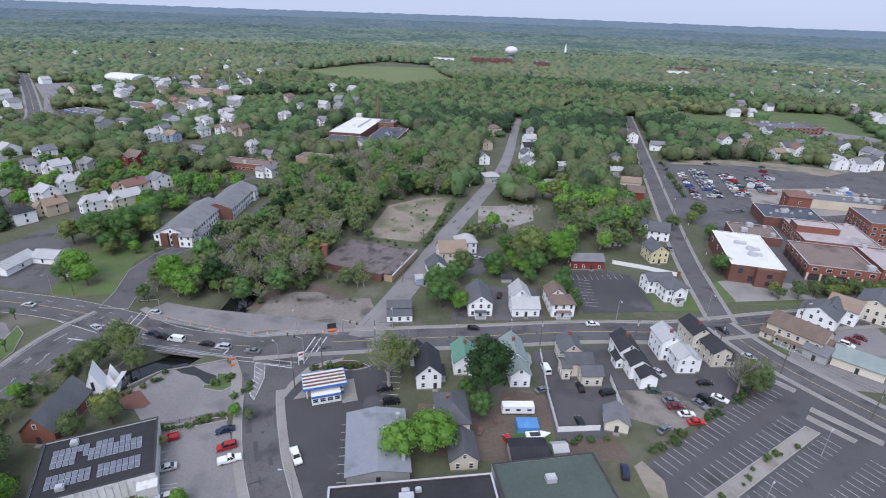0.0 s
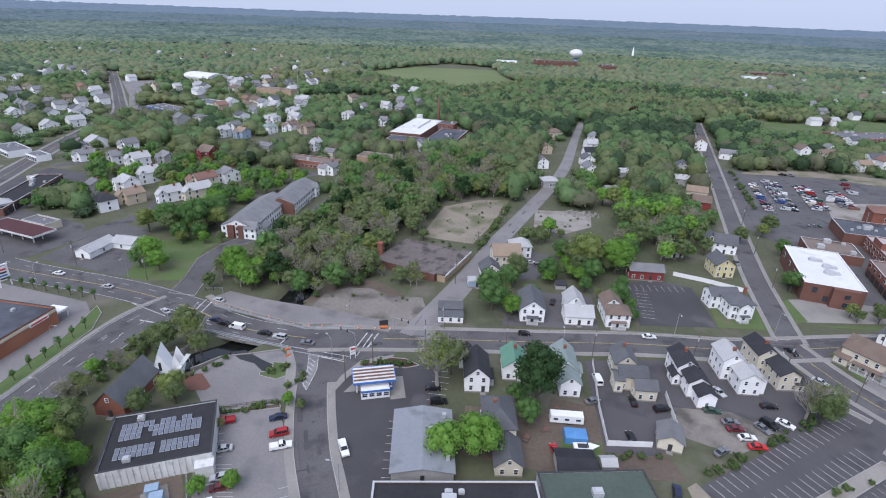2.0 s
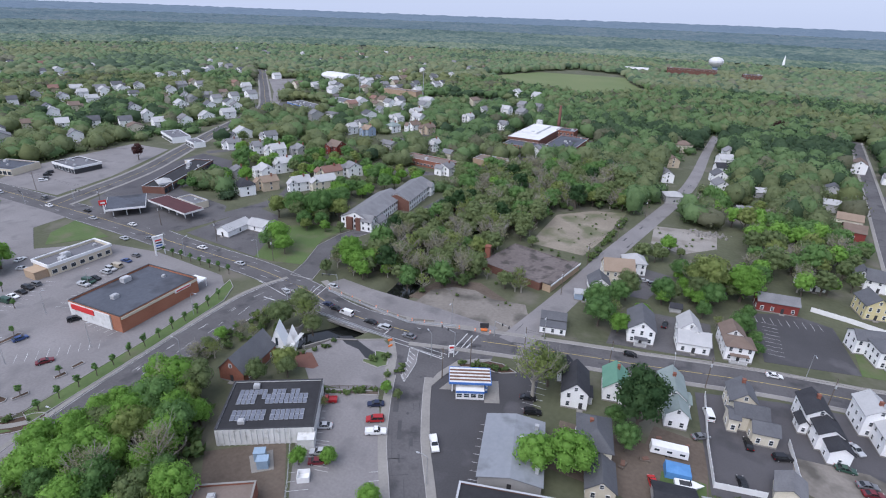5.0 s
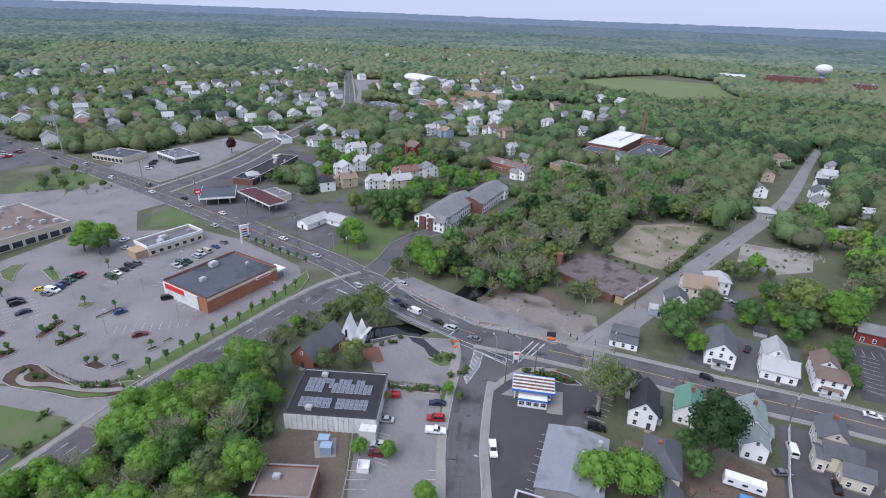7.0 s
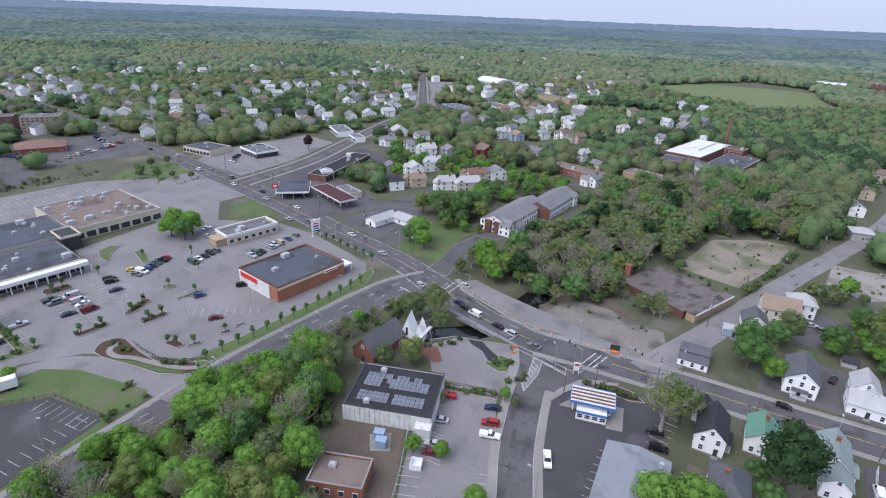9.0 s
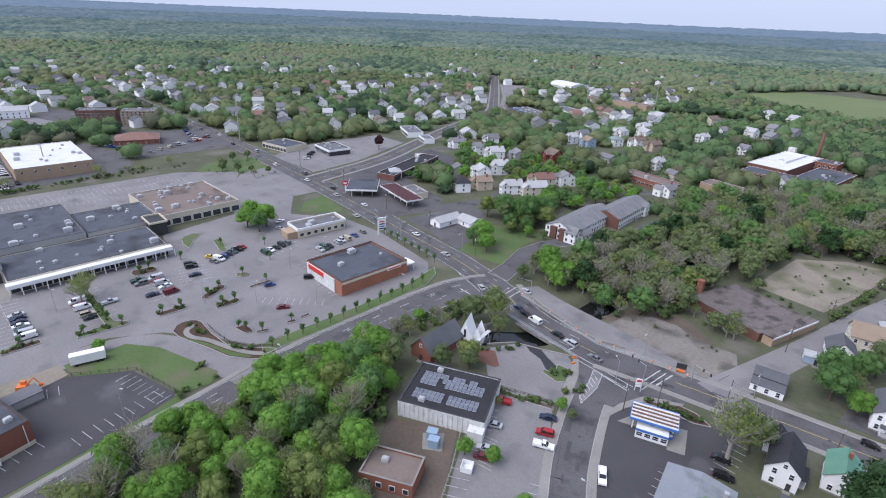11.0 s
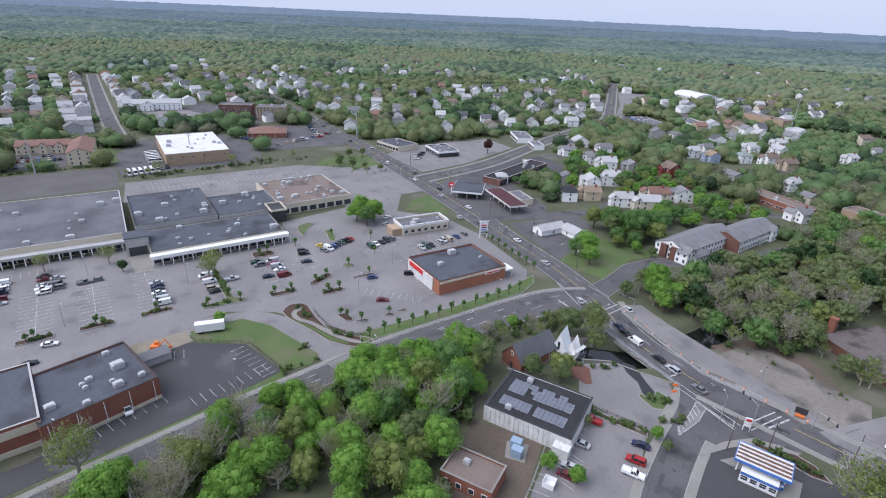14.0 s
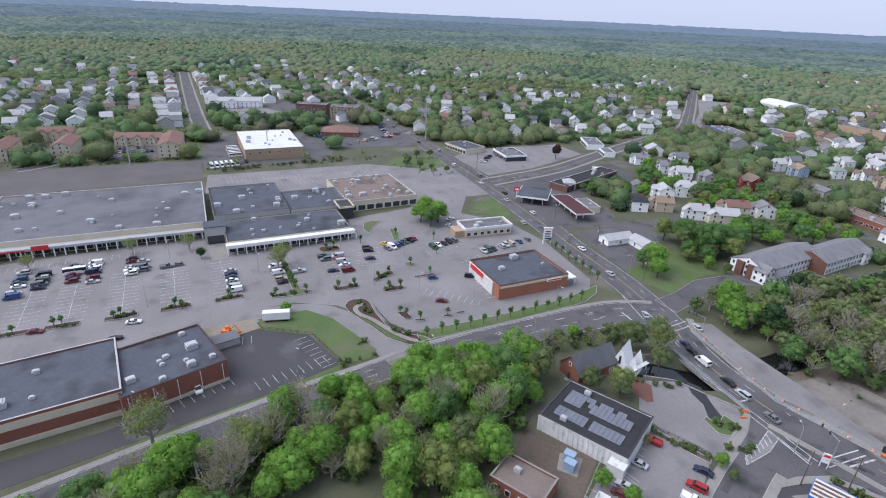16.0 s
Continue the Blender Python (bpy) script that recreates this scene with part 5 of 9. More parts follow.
# --- white house cluster beyond the main road ---
for x, y, yaw, vol, wl, rf, lb in (
        (-212, 236, -30, (0, 0, 13, 10, 6.5, 2.8, "hip"), "siding_white", "shingle_black", "white two-storey house with a black hip roof"),
        (-205, 249, -30, (0, 0, 9, 11, 6.0, 3.0, "y"), "siding_tan", "shingle_tan", "tan house with a reddish-tan roof"),
        (-222, 268, -32, (0, 0, 13, 10, 6.2, 3.0, "x"), "siding_white", "shingle_pale", "large white house with a pale roof"),
        (-221, 286, -32, (0, 0, 12, 11, 7.0, 3.4, "y"), "siding_white", "shingle_pale", "large white gabled house with a pale roof"),
        (-248, 314, -30, (0, 0, 10, 12, 7.0, 3.6, "y"), "siding_white", "shingle_pale", "tall white gabled house with a pale roof"),
        (-266, 316, -30, (0, 0, 8, 10, 6.5, 3.4, "y"), "siding_white", "shingle_grey", "white gabled house with a grey roof"),
        (-188, 257, -32, (0, 0, 9, 12, 6.0, 3.2, "y"), "siding_white", "shingle_pale", "white gabled house with a porch"),
        (-177, 266, -32, (0, 0, 10, 14, 6.0, 3.2, "y"), "siding_cream", "shingle_pale", "cream house with a pale roof"),
        (-184, 284, -32, (0, 0, 10, 14, 6.4, 3.2, "y"), "siding_cream", "shingle_red", "cream house with a red-brown roof"),
        (-176, 298, -32, (0, 0, 10, 12, 6.4, 3.0, "x"), "siding_white", "shingle_grey", "white house with a grey roof and dormers"),
        (-236, 326, -30, (0, 0, 11, 10, 6.0, 2.8, "x"), "siding_grey", "shingle_grey", "grey house with a grey roof"),
        (-216, 344, -20, (0, 0, 13, 11, 6.8, 3.6, "x"), "siding_red", "shingle_brown", "dark red house with white gables"),
        (-258, 222, -30, (0, 0, 9, 8, 5.0, 2.0, "hip"), "siding_white", "shingle_pale", "small white house behind a forecourt"),
        (-238, 262, -30, (0, 0, 9, 9, 5.0, 2.4, "x"), "siding_grey", "shingle_grey", "grey house behind a forecourt"),
        (-292, 318, -28, (0, 0, 9, 10, 5.6, 3.0, "y"), "siding_white", "shingle_grey", "white gabled house among trees"),
        (-306, 336, -28, (0, 0, 10, 9, 5.4, 3.0, "x"), "siding_white", "shingle_dark_grey", "white house among trees"),
        (-282, 350, -28, (0, 0, 9, 11, 6.4, 3.4, "y"), "siding_white", "shingle_grey", "tall white gabled house with a pale roof"),
        (-243, 412, -20, (0, 0, 9, 10, 6.5, 3.4, "y"), "siding_white", "shingle_pale", "white gabled house in a row"),
        (-226, 412, -20, (0, 0, 10, 10, 6.5, 3.0, "x"), "siding_blue", "shingle_tan", "pale blue house with a tan roof"),
        (-214, 436, -20, (0, 0, 10, 12, 6.5, 3.0, "hip"), "siding_white", "shingle_grey_green", "white house with a grey-green hip roof"),
        (-228, 474, -20, (0, 0, 11, 11, 7.0, 3.4, "y"), "siding_white", "shingle_pale", "big white house in a dense row"),
        (-212, 488, -20, (0, 0, 14, 10, 7.0, 3.2, "x"), "siding_white", "shingle_pale", "long white house in a dense row"),
        (-226, 518, -20, (0, 0, 11, 11, 7.0, 3.4, "y"), "siding_white", "shingle_pale", "white gabled house in a dense row"),
        (-200, 450, -20, (0, 0, 9, 12, 6.5, 3.2, "y"), "siding_white", "shingle_brown", "white house with a brown roof"),
        (-184, 446, -20, (0, 0, 10, 12, 6.5, 3.2, "y"), "siding_tan", "shingle_brown", "tan house with a brown roof"),
        (-155, 390, -15, (0, 0, 9, 9, 6.5, 3.4, "y"), "siding_white", "shingle_pale", "tall narrow white gabled house"),
        (-136, 372, -15, (0, 0, 9, 8, 4.5, 2.4, "x"), "siding_cream", "shingle_grey", "small cream house with a grey roof"),
        (-122, 330, -15, (0, 0, 12, 10, 5.6, 2.8, "y"), "siding_white", "shingle_grey", "white house with a grey roof at a corner"),
        (-246, 436, -20, (0, 0, 9, 10, 6.0, 3.2, "y"), "siding_white", "shingle_grey", "white gabled house among trees"),
        (-170, 520, -15, (0, 0, 9, 10, 6.0, 3.2, "y"), "siding_white", "shingle_pale", "white gabled house among trees"),
        (-128, 500, -15, (0, 0, 9, 9, 6.0, 3.0, "x"), "siding_white", "shingle_grey", "white house among trees"),
        (-190, 380, -18, (0, 0, 14, 10, 4.0, 2.0, "x"), "siding_grey", "shingle_grey", "low grey building in a yard"),
        (-300, 470, -20, (0, 0, 16, 12, 4.5, 1.6, "hip"), "siding_white", "shingle_grey", "low white business building")):
    _, _, w, d, h, rs_, ax = vol
    vols = [vol]
    if ax != "hip" and h > 5:
        k = 1 if int(x + y) % 2 else -1
        vols.append((k * w * 0.2, -d * 0.55, w * 0.52, d * 0.42, h * 0.94, rs_ * 0.72, "y" if ax == "x" else "x"))
    house(x, y, yaw, vols, wl, rf, lb, windows=0.5, sides_="fr", panes=False, door=False, chimney=(w * 0.1, d * 0.18, h + rs_ + 0.9) if int(x) % 3 else None,
          porch=(0, -d * 0.8, w * 0.7, 2.0, 2.7) if h > 6 and int(y) % 2 else None, shrink=0.9)

# --- houses along the lane through the woods ---
house(51, 374, 15, [(0, 0, 9, 11, 5.6, 3.0, "y")], "siding_white", "shingle_grey", "white gabled house beside a lane", windows=0.5, sides_="fr", panes=False, door=False)

# --- named larger buildings ---
drug = flat_building(-161, 118.3, 88, 32, 25, 6.2, "brick_orange", "roof_membrane", "single-storey orange brick drugstore with a dark flat roof", units=3, seed=3, parapet=0.7, trim="trim_dark")
part("fascia", Geo().box(0, -12.6, 4.8, 31.5, 0.3, 0.9), "stucco_cream", drug, "cream band under the roof edge")
part("wall_panel", Geo().box(-16.15, 2, 0.0, 0.5, 20, 5.6), "block_white", drug, "white entrance wall")
part("sign_panel", Geo().box(-16.5, 5, 3.6, 0.25, 11, 1.9), "sign_red", drug, "red shop sign panel")
part("sign_panel", Geo().box(9, -12.85, 4.3, 7, 0.2, 1.2), "trim_white", drug, "white sign panel with a red band")
part("sign_band", Geo().box(9, -12.98, 4.65, 6, 0.06, 0.5), "sign_red", drug, "red lettering band")
part("canopy", Geo().box(18.4, -9, 3.0, 5, 6, 0.5).box(20.5, -11.6, 0, 0.3, 0.3, 3).box(20.5, -6.4, 0, 0.3, 0.3, 3), "trim_white", drug, "white drive-through canopy")
sol = flat_building(-79, 88.5, 26, 24, 19, 5.0, "block_white", "roof_black", "white block workshop with a black flat roof and solar panels", units=2, seed=8, parapet=0.35, trim="trim_dark")
for k in range(18):
    part("pilaster", Geo().box(-11.5 + k * 1.35, -9.57, 0, 0.3, 0.16, 4.6), "block_white", sol)
part("entrance_hut", Geo().box(10.2, -10.6, 0, 4, 3, 3.2).box(10.2, -10.6, 3.2, 4.2, 3.2, 0.2), ["block_white"], sol, "white entrance porch")
panel = Geo().add([(-0.5, -0.8, 0.14), (0.5, -0.8, 0.14), (0.5, 0.8, 0.44), (-0.5, 0.8, 0.44), (-0.5, -0.8, 0.08), (0.5, -0.8, 0.08), (0.5, 0.8, 0.38), (-0.5, 0.8, 0.38)],
                  [(7, 6, 5, 4), (4, 5, 1, 0), (5, 6, 2, 1), (6, 7, 3, 2), (7, 4, 0, 3), (0, 1, 2, 3)], 1)
panel.add([(-0.44, -0.74, 0.157), (0.44, -0.74, 0.157), (0.44, 0.74, 0.437), (-0.44, 0.74, 0.437)], [(0, 1, 2, 3)], 0)
panel = panel.data("solar_panel", ["solar_blue", "galvanised"])
for row, (n, skip) in enumerate(((15, (7,)), (15, (7,)), (15, (4, 5)), (15, (4,)), (13, (6, 10)))):
    for k in range(n):
        if k in skip:
            continue
        p = new("solar_panel", panel)
        p.parent = sol
        p.matrix_basis = pose(-8.8 + k * 1.22, (-5.4, -3.5, 0.8, 2.7, 4.6)[row], 4.66)
church = house(-99.8, 104, 4, [(0, 0, 8.2, 16, 4.0, 4.4, "y")], "brick_red", "shingle_dark_grey", "red brick chapel with a steep dark gable roof", category="chapel", name="chapel", windows=0.5)
af = thing("chapel_entrance", -97, 115.2, 0, 25, "white pointed chapel entrance with steep white gables", "entrance")
part("wall", gable_wall(Geo(), 0, 0, 4.6, 6, 3.0, 6.2, "y"), "siding_white", af)
part("roof", gable_roof(Geo(), 0, 0, 4.6, 6, 3.0, 6.2, "y", 0.15), "siding_white", af)
part("wing", gable_wall(Geo(), 3.6, 1.4, 3.4, 5, 2.2, 4.6, "y"), "siding_white", af, "lower steep white gable")
part("door", Geo().box(0, -3.04, 0, 1.8, 0.1, 2.4), "trim_dark", af, "dark entrance door")
part("window", Geo().box(0, -3.04, 3.4, 0.7, 0.1, 2.8), "window_glass", af, "tall narrow window")
wk = thing("walkway_canopy", -92.8, 118.5, 0, 100, "long narrow white walkway roof on posts", "canopy")
part("roof", Geo().box(0, 0, 2.5, 8, 1.3, 0.2), "block_white", wk)
for k in (-3.6, 0, 3.6):
    part("post", Geo().box(k, 0, 0, 0.18, 0.18, 2.5), "trim_white", wk)
# petrol canopy: striped blue and white
gc = thing("petrol_canopy", -35, 120.8, 0, 20, "petrol station canopy with white panels, blue edge and rusty ribs", "canopy")
part("roof", Geo().box(0, 0, 4.3, 11.8, 7.0, 0.5), "block_white", gc)
part("fascia", Geo().box(0, -3.58, 4.2, 12.0, 0.16, 0.7).box(0, 3.58, 4.2, 12.0, 0.16, 0.7).box(-5.98, 0, 4.2, 0.16, 7, 0.7).box(5.98, 0, 4.2, 0.16, 7, 0.7), "sign_blue", gc, "blue canopy edge")
for yy in (-2.4, -0.9, 0.6, 2.1):
    part("rib", Geo().box(0, yy, 4.8, 11.6, 0.4, 0.3), "rust", gc, "rusty roof rib")
for xx, yy in itertools.product((-5, 5), (-1.5, 1.5)):
    part("post", Geo().box(xx, yy, 0, 0.3, 0.3, 4.3), "trim_white", gc)
kiosk = thing("kiosk", -33.8, 117.6, 0, 20, "small blue and white petrol kiosk under the canopy", "kiosk")
part("wall", Geo().box(0, 0, 0, 8, 3, 3.0), "trim_white", kiosk)
part("fascia", Geo().box(0, -1.56, 2.3, 8.1, 0.12, 0.7), "sign_blue", kiosk)
for k in range(4):
    window_on(kiosk, -3 + k * 2, -1.54, 0.9, 1.4, 1.2, 0)
for xx in (-40.2, -30.0):
    pmp = thing("petrol_pump", xx, 121, 0.06, 20, "blue and white petrol pump", "petrol pump", "petrol pumps")
    part("body", Geo().box(0, 0, 0, 0.9, 0.6, 1.9), "sign_blue", pmp)
    part("panel", Geo().box(0, -0.31, 0.9, 0.7, 0.05, 0.7), "trim_white", pmp)
shed = house(-16.8, 99.8, 10, [(0, 0, 14.5, 21, 3.2, 1.3, "y")], "siding_grey", "metal_roof_grey", "large grey workshop with a pale metal gable roof", category="workshop", name="workshop", windows=0.3)
for ux, uy in ((4, -4), (6, -7), (2, 2), (5.5, 7)):
    part("roof_vent", Geo().box(ux, uy, 3.6, 0.8, 0.8, 1.6).box(ux, uy, 5.2, 1.0, 1.0, 0.15), "equipment", shed)
flat_building(-6, 80, 10, 36, 12, 6.0, "brick_dark", "roof_black", "long low building with a black flat roof", units=5, seed=11, parapet=0.3, trim="equipment")
flat_building(25, 87, 12, 25, 17, 5.0, "siding_grey", "roof_dark_green", "low building with a dark green roof", units=2, seed=12, parapet=0.15, trim="trim_dark")
flat_building(-70.5, 60, 28, 13, 9, 4.0, "brick_red", "roof_brown_gravel", "small red brick building with a gravel roof", units=1, seed=13, trim="concrete", windows=[("f", (1.0,), 3, 1.2, 1.4)])
flat_building(-38, 207, -19, 29, 27, 3.4, "brick_dark", "roof_derelict", "derelict low building with a brown weathered flat roof", units=0, seed=14, parapet=0.08, unit_mat="rust", trim="roof_derelict")
der = thing("loading_strip", -22.2, 203, 0, -17, "long low brown roof strip with a white edge", "roof strip")
part("roof", Geo().box(0, 0, 3.2, 4, 27, 0.4), "roof_derelict", der)
part("edge", Geo().box(2.1, 0, 2.9, 0.2, 27, 0.7), "trim_white", der, "white painted roof edge")
part("wall", Geo().box(0, 0, 0, 3.6, 26.6, 3.2), "brick_tan", der)
tower = thing("brick_stack", -55, 205, 0, 0, "square red brick chimney stack", "chimney")
part("shaft", Geo().box(0, 0, 0, 2.2, 2.2, 8.2).box(0, 0, 8.2, 2.5, 2.5, 0.4), "brick_red", tower)
# apartments with grey hip roofs
apt = house(-127.5, 236.5, 92, [(0, 0, 43, 15.5, 5.6, 3.4, "x"), (-19.5, -6.5, 6, 6, 5.4, 2.4, "y"), (-12.5, -8.6, 9, 4.5, 3.2, 1.4, "x")], "siding_white", "shingle_grey", "long white apartment house with a pale grey gable roof", category="apartment house", panes=False)
apt_back = house(-121.5, 269, 92, [(0, 0, 37, 15, 5.8, 3.3, "x"), (14, -7.6, 6, 3, 5.8, 2.0, "y")], "siding_white", "shingle_grey", "white apartment house with a pale grey gable roof behind another", category="apartment house", panes=False)
for yy, w_ in ((2.6, 3.2), (-2.2, 2.4)):
    part("stair_bay", Geo().box(-22.2, yy, 0, 1.6, w_, 6.2).box(-22.2, yy, 6.2, 1.8, w_ + 0.2, 0.15), "brick_dark", apt, "dark brick stair bay")
part("end_wall", gable_wall(Geo(), -18.7, 0, 0.5, 14.9, 5.7, 3.0, "x"), "brick_dark", apt_back, "dark brick end wall")
# small garage by the road
house(-177, 187, -4, [(0, 0, 7.2, 15, 3.2, 2.0, "y"), (8.2, 9.0, 10.5, 8.5, 3.0, 1.8, "x")], "siding_white", "shingle_pale", "low white garage of two gabled wings with pale roofs", category="garage", name="garage", windows=0.3)
# red canopy petrol station
rc = thing("petrol_canopy", -221, 194.5, 0, -13, "petrol canopy with a maroon roof", "canopy")
part("roof", Geo().box(0, 0, 4.6, 33, 10.5, 0.25), "canopy_maroon", rc)
part("fascia", Geo().box(0, -5.3, 4.1, 33.2, 0.15, 0.9).box(0, 5.3, 4.1, 33.2, 0.15, 0.9).box(-16.55, 0, 4.1, 0.15, 10.5, 0.9).box(16.55, 0, 4.1, 0.15, 10.5, 0.9), "block_white", rc, "pale canopy edge")
for k, yy in itertools.product(range(4), (-2, 2)):
    part("post", Geo().box(-11 + k * 7.3, yy, 0, 0.35, 0.35, 4.6), "trim_white", rc)
flat_building(-222, 207, -13, 16, 8, 3.8, "stucco_cream", "roof_membrane_pale", "small cream petrol station shop", units=1, seed=5, windows=[("f", (0.8,), 2.4, 1.6, 1.6)])
wc = thing("petrol_canopy", -246.5, 187, 0, 47, "grey-roofed petrol canopy with a white edge", "canopy")
part("roof", Geo().box(0, 0, 4.0, 18, 22, 0.6), "roof_membrane", wc)
part("wall", Geo().box(0, 5, 0, 15, 9, 4.0), "stucco_cream", wc, "cream shop wall under the canopy")
part("fascia", Geo().box(0, -11.06, 3.8, 18.2, 0.12, 1.0).box(9.06, 0, 3.8, 0.12, 22, 1.0).box(-9.06, 0, 3.8, 0.12, 22, 1.0), "trim_white", wc)
for k in range(3):
    part("post", Geo().box(-6 + 6 * k, -8, 0, 0.35, 0.35, 4.0), "trim_white", wc)
flat_building(-266, 242, 108, 62, 13, 4.2, "brick_dark", "roof_black", "long low dark commercial building with a black flat roof", units=3, seed=6, shop=("dark", 0.6, 2.8, 3.5))
flat_building(-283, 268, -28, 9, 6, 3.2, "stucco_cream", "roof_white", "small white flat-roofed car wash", units=0, seed=6)
lot("parking_dark_corner", [(-284, 204), (-300, 262), (-300, 296), (-268, 290), (-246, 272), (-252, 226), (-262, 206)], "asphalt_lot", 0.0525, "dark asphalt yard of a car dealer")
cb = flat_building(-339, 229, -8, 24, 17, 4.4, "trim_dark", "roof_membrane_pale", "low grey-roofed bank with a broad white roof edge", units=6, seed=7, shop=("white", 0.6, 2.8, 3.2))
part("fascia", Geo().box(0, -8.7, 3.2, 24.6, 0.3, 1.3).box(0, 8.7, 3.2, 24.6, 0.3, 1.3).box(12.2, 0, 3.2, 0.3, 17.1, 1.3).box(-12.2, 0, 3.2, 0.3, 17.1, 1.3), "trim_white", cb, "broad white roof edge")
flat_building(-352, 322, -28, 30, 14, 4.6, "siding_white", "roof_membrane_pale", "low white shop with a flat roof", units=4, seed=9, shop=("white", 0.6, 2.8, 3.2))
flat_building(-371, 207, 10, 27, 20, 4.2, "stucco_cream", "roof_membrane", "low shop with a grey flat roof beside the street", units=2, seed=10, shop=("white", 0.6, 2.8, 3.2))
flat_building(-322, 312, -25, 16, 9, 4.2, "siding_white", "roof_membrane_pale", "low white shop with a glazed front", units=3, seed=15, shop=("white", 0.6, 2.8, 3.2))
ff = flat_building(-212.5, 132.5, 84, 25, 11, 4.6, "stucco_cream", "roof_membrane_pale", "cream fast-food restaurant with a white parapet", units=5, seed=16, parapet=0.9, windows=[("f", (0.9,), 3.2, 1.8, 1.5), ("r", (0.9,), 3, 1.8, 1.5)])
part("parapet", Geo().box(0, -5.6, 3.7, 25.4, 0.4, 1.3).box(0, 5.6, 3.7, 25.4, 0.4, 1.3).box(12.7, 0, 3.7, 0.4, 11.4, 1.3).box(-12.7, 0, 3.7, 0.4, 11.4, 1.3), "trim_white", ff, "stepped white roof parapet")
part("annex", Geo().box(-15, -1, 0, 5, 7, 3.2).box(-15, -1, 3.2, 5.3, 7.3, 0.2), "brick_tan", ff, "tan brick annex")
sg = thing("sign_tower", -187, 152.5, 0, 70, "tall white plaza sign with two posts", "sign")
part("post", Geo().box(-1.8, 0, 0, 0.5, 0.5, 8.5), "trim_white", sg)
part("post", Geo().box(1.8, 0, 0, 0.5, 0.5, 8.5), "trim_white", sg)
part("sign_panel", Geo().box(0, 0, 2.5, 3.2, 0.4, 5.6).box(0, 0, 8.5, 4.6, 0.6, 0.5), "trim_white", sg, "white sign panel")
for k in range(4):
    part("sign_band", Geo().box(0, -0.24, 3.0 + k * 1.2, 2.6, 0.08, 0.6), "sign_red" if k == 3 else "sign_blue" if k == 1 else "trim_dark", sg)
    part("sign_band", Geo().box(0, 0.24, 3.0 + k * 1.2, 2.6, 0.08, 0.6), "sign_red" if k == 3 else "sign_blue" if k == 1 else "trim_dark", sg)
rs = thing("sign_tower", -252, 178, 0, 60, "tall red and white petrol sign", "sign")
part("post", Geo().box(0, 0, 0, 0.5, 0.5, 6), "trim_white", rs)
part("sign_panel", Geo().box(0, 0, 4.5, 3.4, 0.5, 2.6), "sign_red", rs, "red sign panel")
part("sign_band", Geo().box(0, -0.28, 5.3, 2.0, 0.06, 0.9).box(0, 0.28, 5.3, 2.0, 0.06, 0.9), "trim_white", rs)

gs = thing("sign_tower", -45.2, 133.2, 0, 30, "small white and red petrol price sign on posts", "sign")
part("post", Geo().box(-0.8, 0, 0, 0.2, 0.2, 4.4).box(0.8, 0, 0, 0.2, 0.2, 4.4), "trim_white", gs)
part("sign_panel", Geo().box(0, 0, 1.6, 1.5, 0.3, 2.8), "trim_white", gs)
part("sign_band", Geo().box(0, -0.18, 3.4, 1.3, 0.06, 0.7).box(0, 0.18, 3.4, 1.3, 0.06, 0.7), "sign_red", gs)
# shopping plaza: three joined blocks and canopies
mallA = flat_building(-288, -38, 88, 92, 66, 7.0, "stucco_cream", "roof_membrane_pale", "huge flat-roofed supermarket with a pale grey membrane roof", units=26, seed=21, shop=("dark", 0.4, 3.0, 3.0))
part("canopy", Geo().box(0, -35.0, 3.4, 92, 4.0, 1.1), "siding_grey", mallA, "grey shopfront canopy")
part("fascia", Geo().box(-18, -37.1, 3.4, 6, 0.3, 2.0), "sign_red", mallA, "red shop sign")
part("fascia", Geo().box(-30, -37.1, 3.5, 14, 0.3, 0.5), "sign_red", mallA, "red shop sign")
for k in range(24):
    part("canopy_post", Geo().box(-44 + k * 3.8, -36.7, 0, 0.4, 0.4, 3.4), "trim_white", mallA)
mallB = flat_building(-242.5, 41, 89, 55, 27, 5.4, "siding_cream", "roof_membrane", "flat-roofed row of shops with a white fascia", units=12, seed=22, shop=("dark", 0.4, 2.8, 3.2), trim="trim_dark")
part("canopy", Geo().box(0, -15.1, 3.2, 57, 3.2, 1.5), "trim_white", mallB, "white shopfront canopy")
for k in range(16):
    part("canopy_post", Geo().box(-28 + k * 3.8, -16.4, 0, 0.35, 0.35, 3.2), "trim_white", mallB)
flat_building(-282, 28.5, 89, 35, 46, 7.2, "siding_grey", "roof_membrane", "taller flat-roofed block behind the row of shops", units=11, seed=23, trim="trim_dark")
flat_building(-273.5, 61.5, 89, 30, 30, 6.3, "siding_grey", "roof_membrane", "flat-roofed block joined to a row of shops", units=8, seed=26, trim="trim_dark")
mallC = flat_building(-284, 97, 90, 40, 44, 5.8, "stucco_cream", "roof_brown_gravel", "flat-roofed store with a brown gravel roof and cream front", units=26, seed=24, unit_mat="equipment", shop=("white", 0.5, 3.2, 5.0))
ent = thing("entrance_tower", -258, 73.5, 0, 88, "white-framed flat roof over a shop entrance", "entrance")
part("frame", Geo().box(0, -6, 6.2, 8, 0.5, 0.9).box(0, 6, 6.2, 8, 0.5, 0.9).box(-3.8, 0, 6.2, 0.5, 12, 0.9).box(3.8, 0, 6.2, 0.5, 12, 0.9), "stucco_cream", ent, "cream roof frame")
part("wall", Geo().box(0, 0, 0, 7, 11.4, 6.4), "trim_dark", ent)
lk = thing("entrance_tower", -246, 9.5, 0, 88, "dark timber-fronted plaza entrance between shops", "entrance")
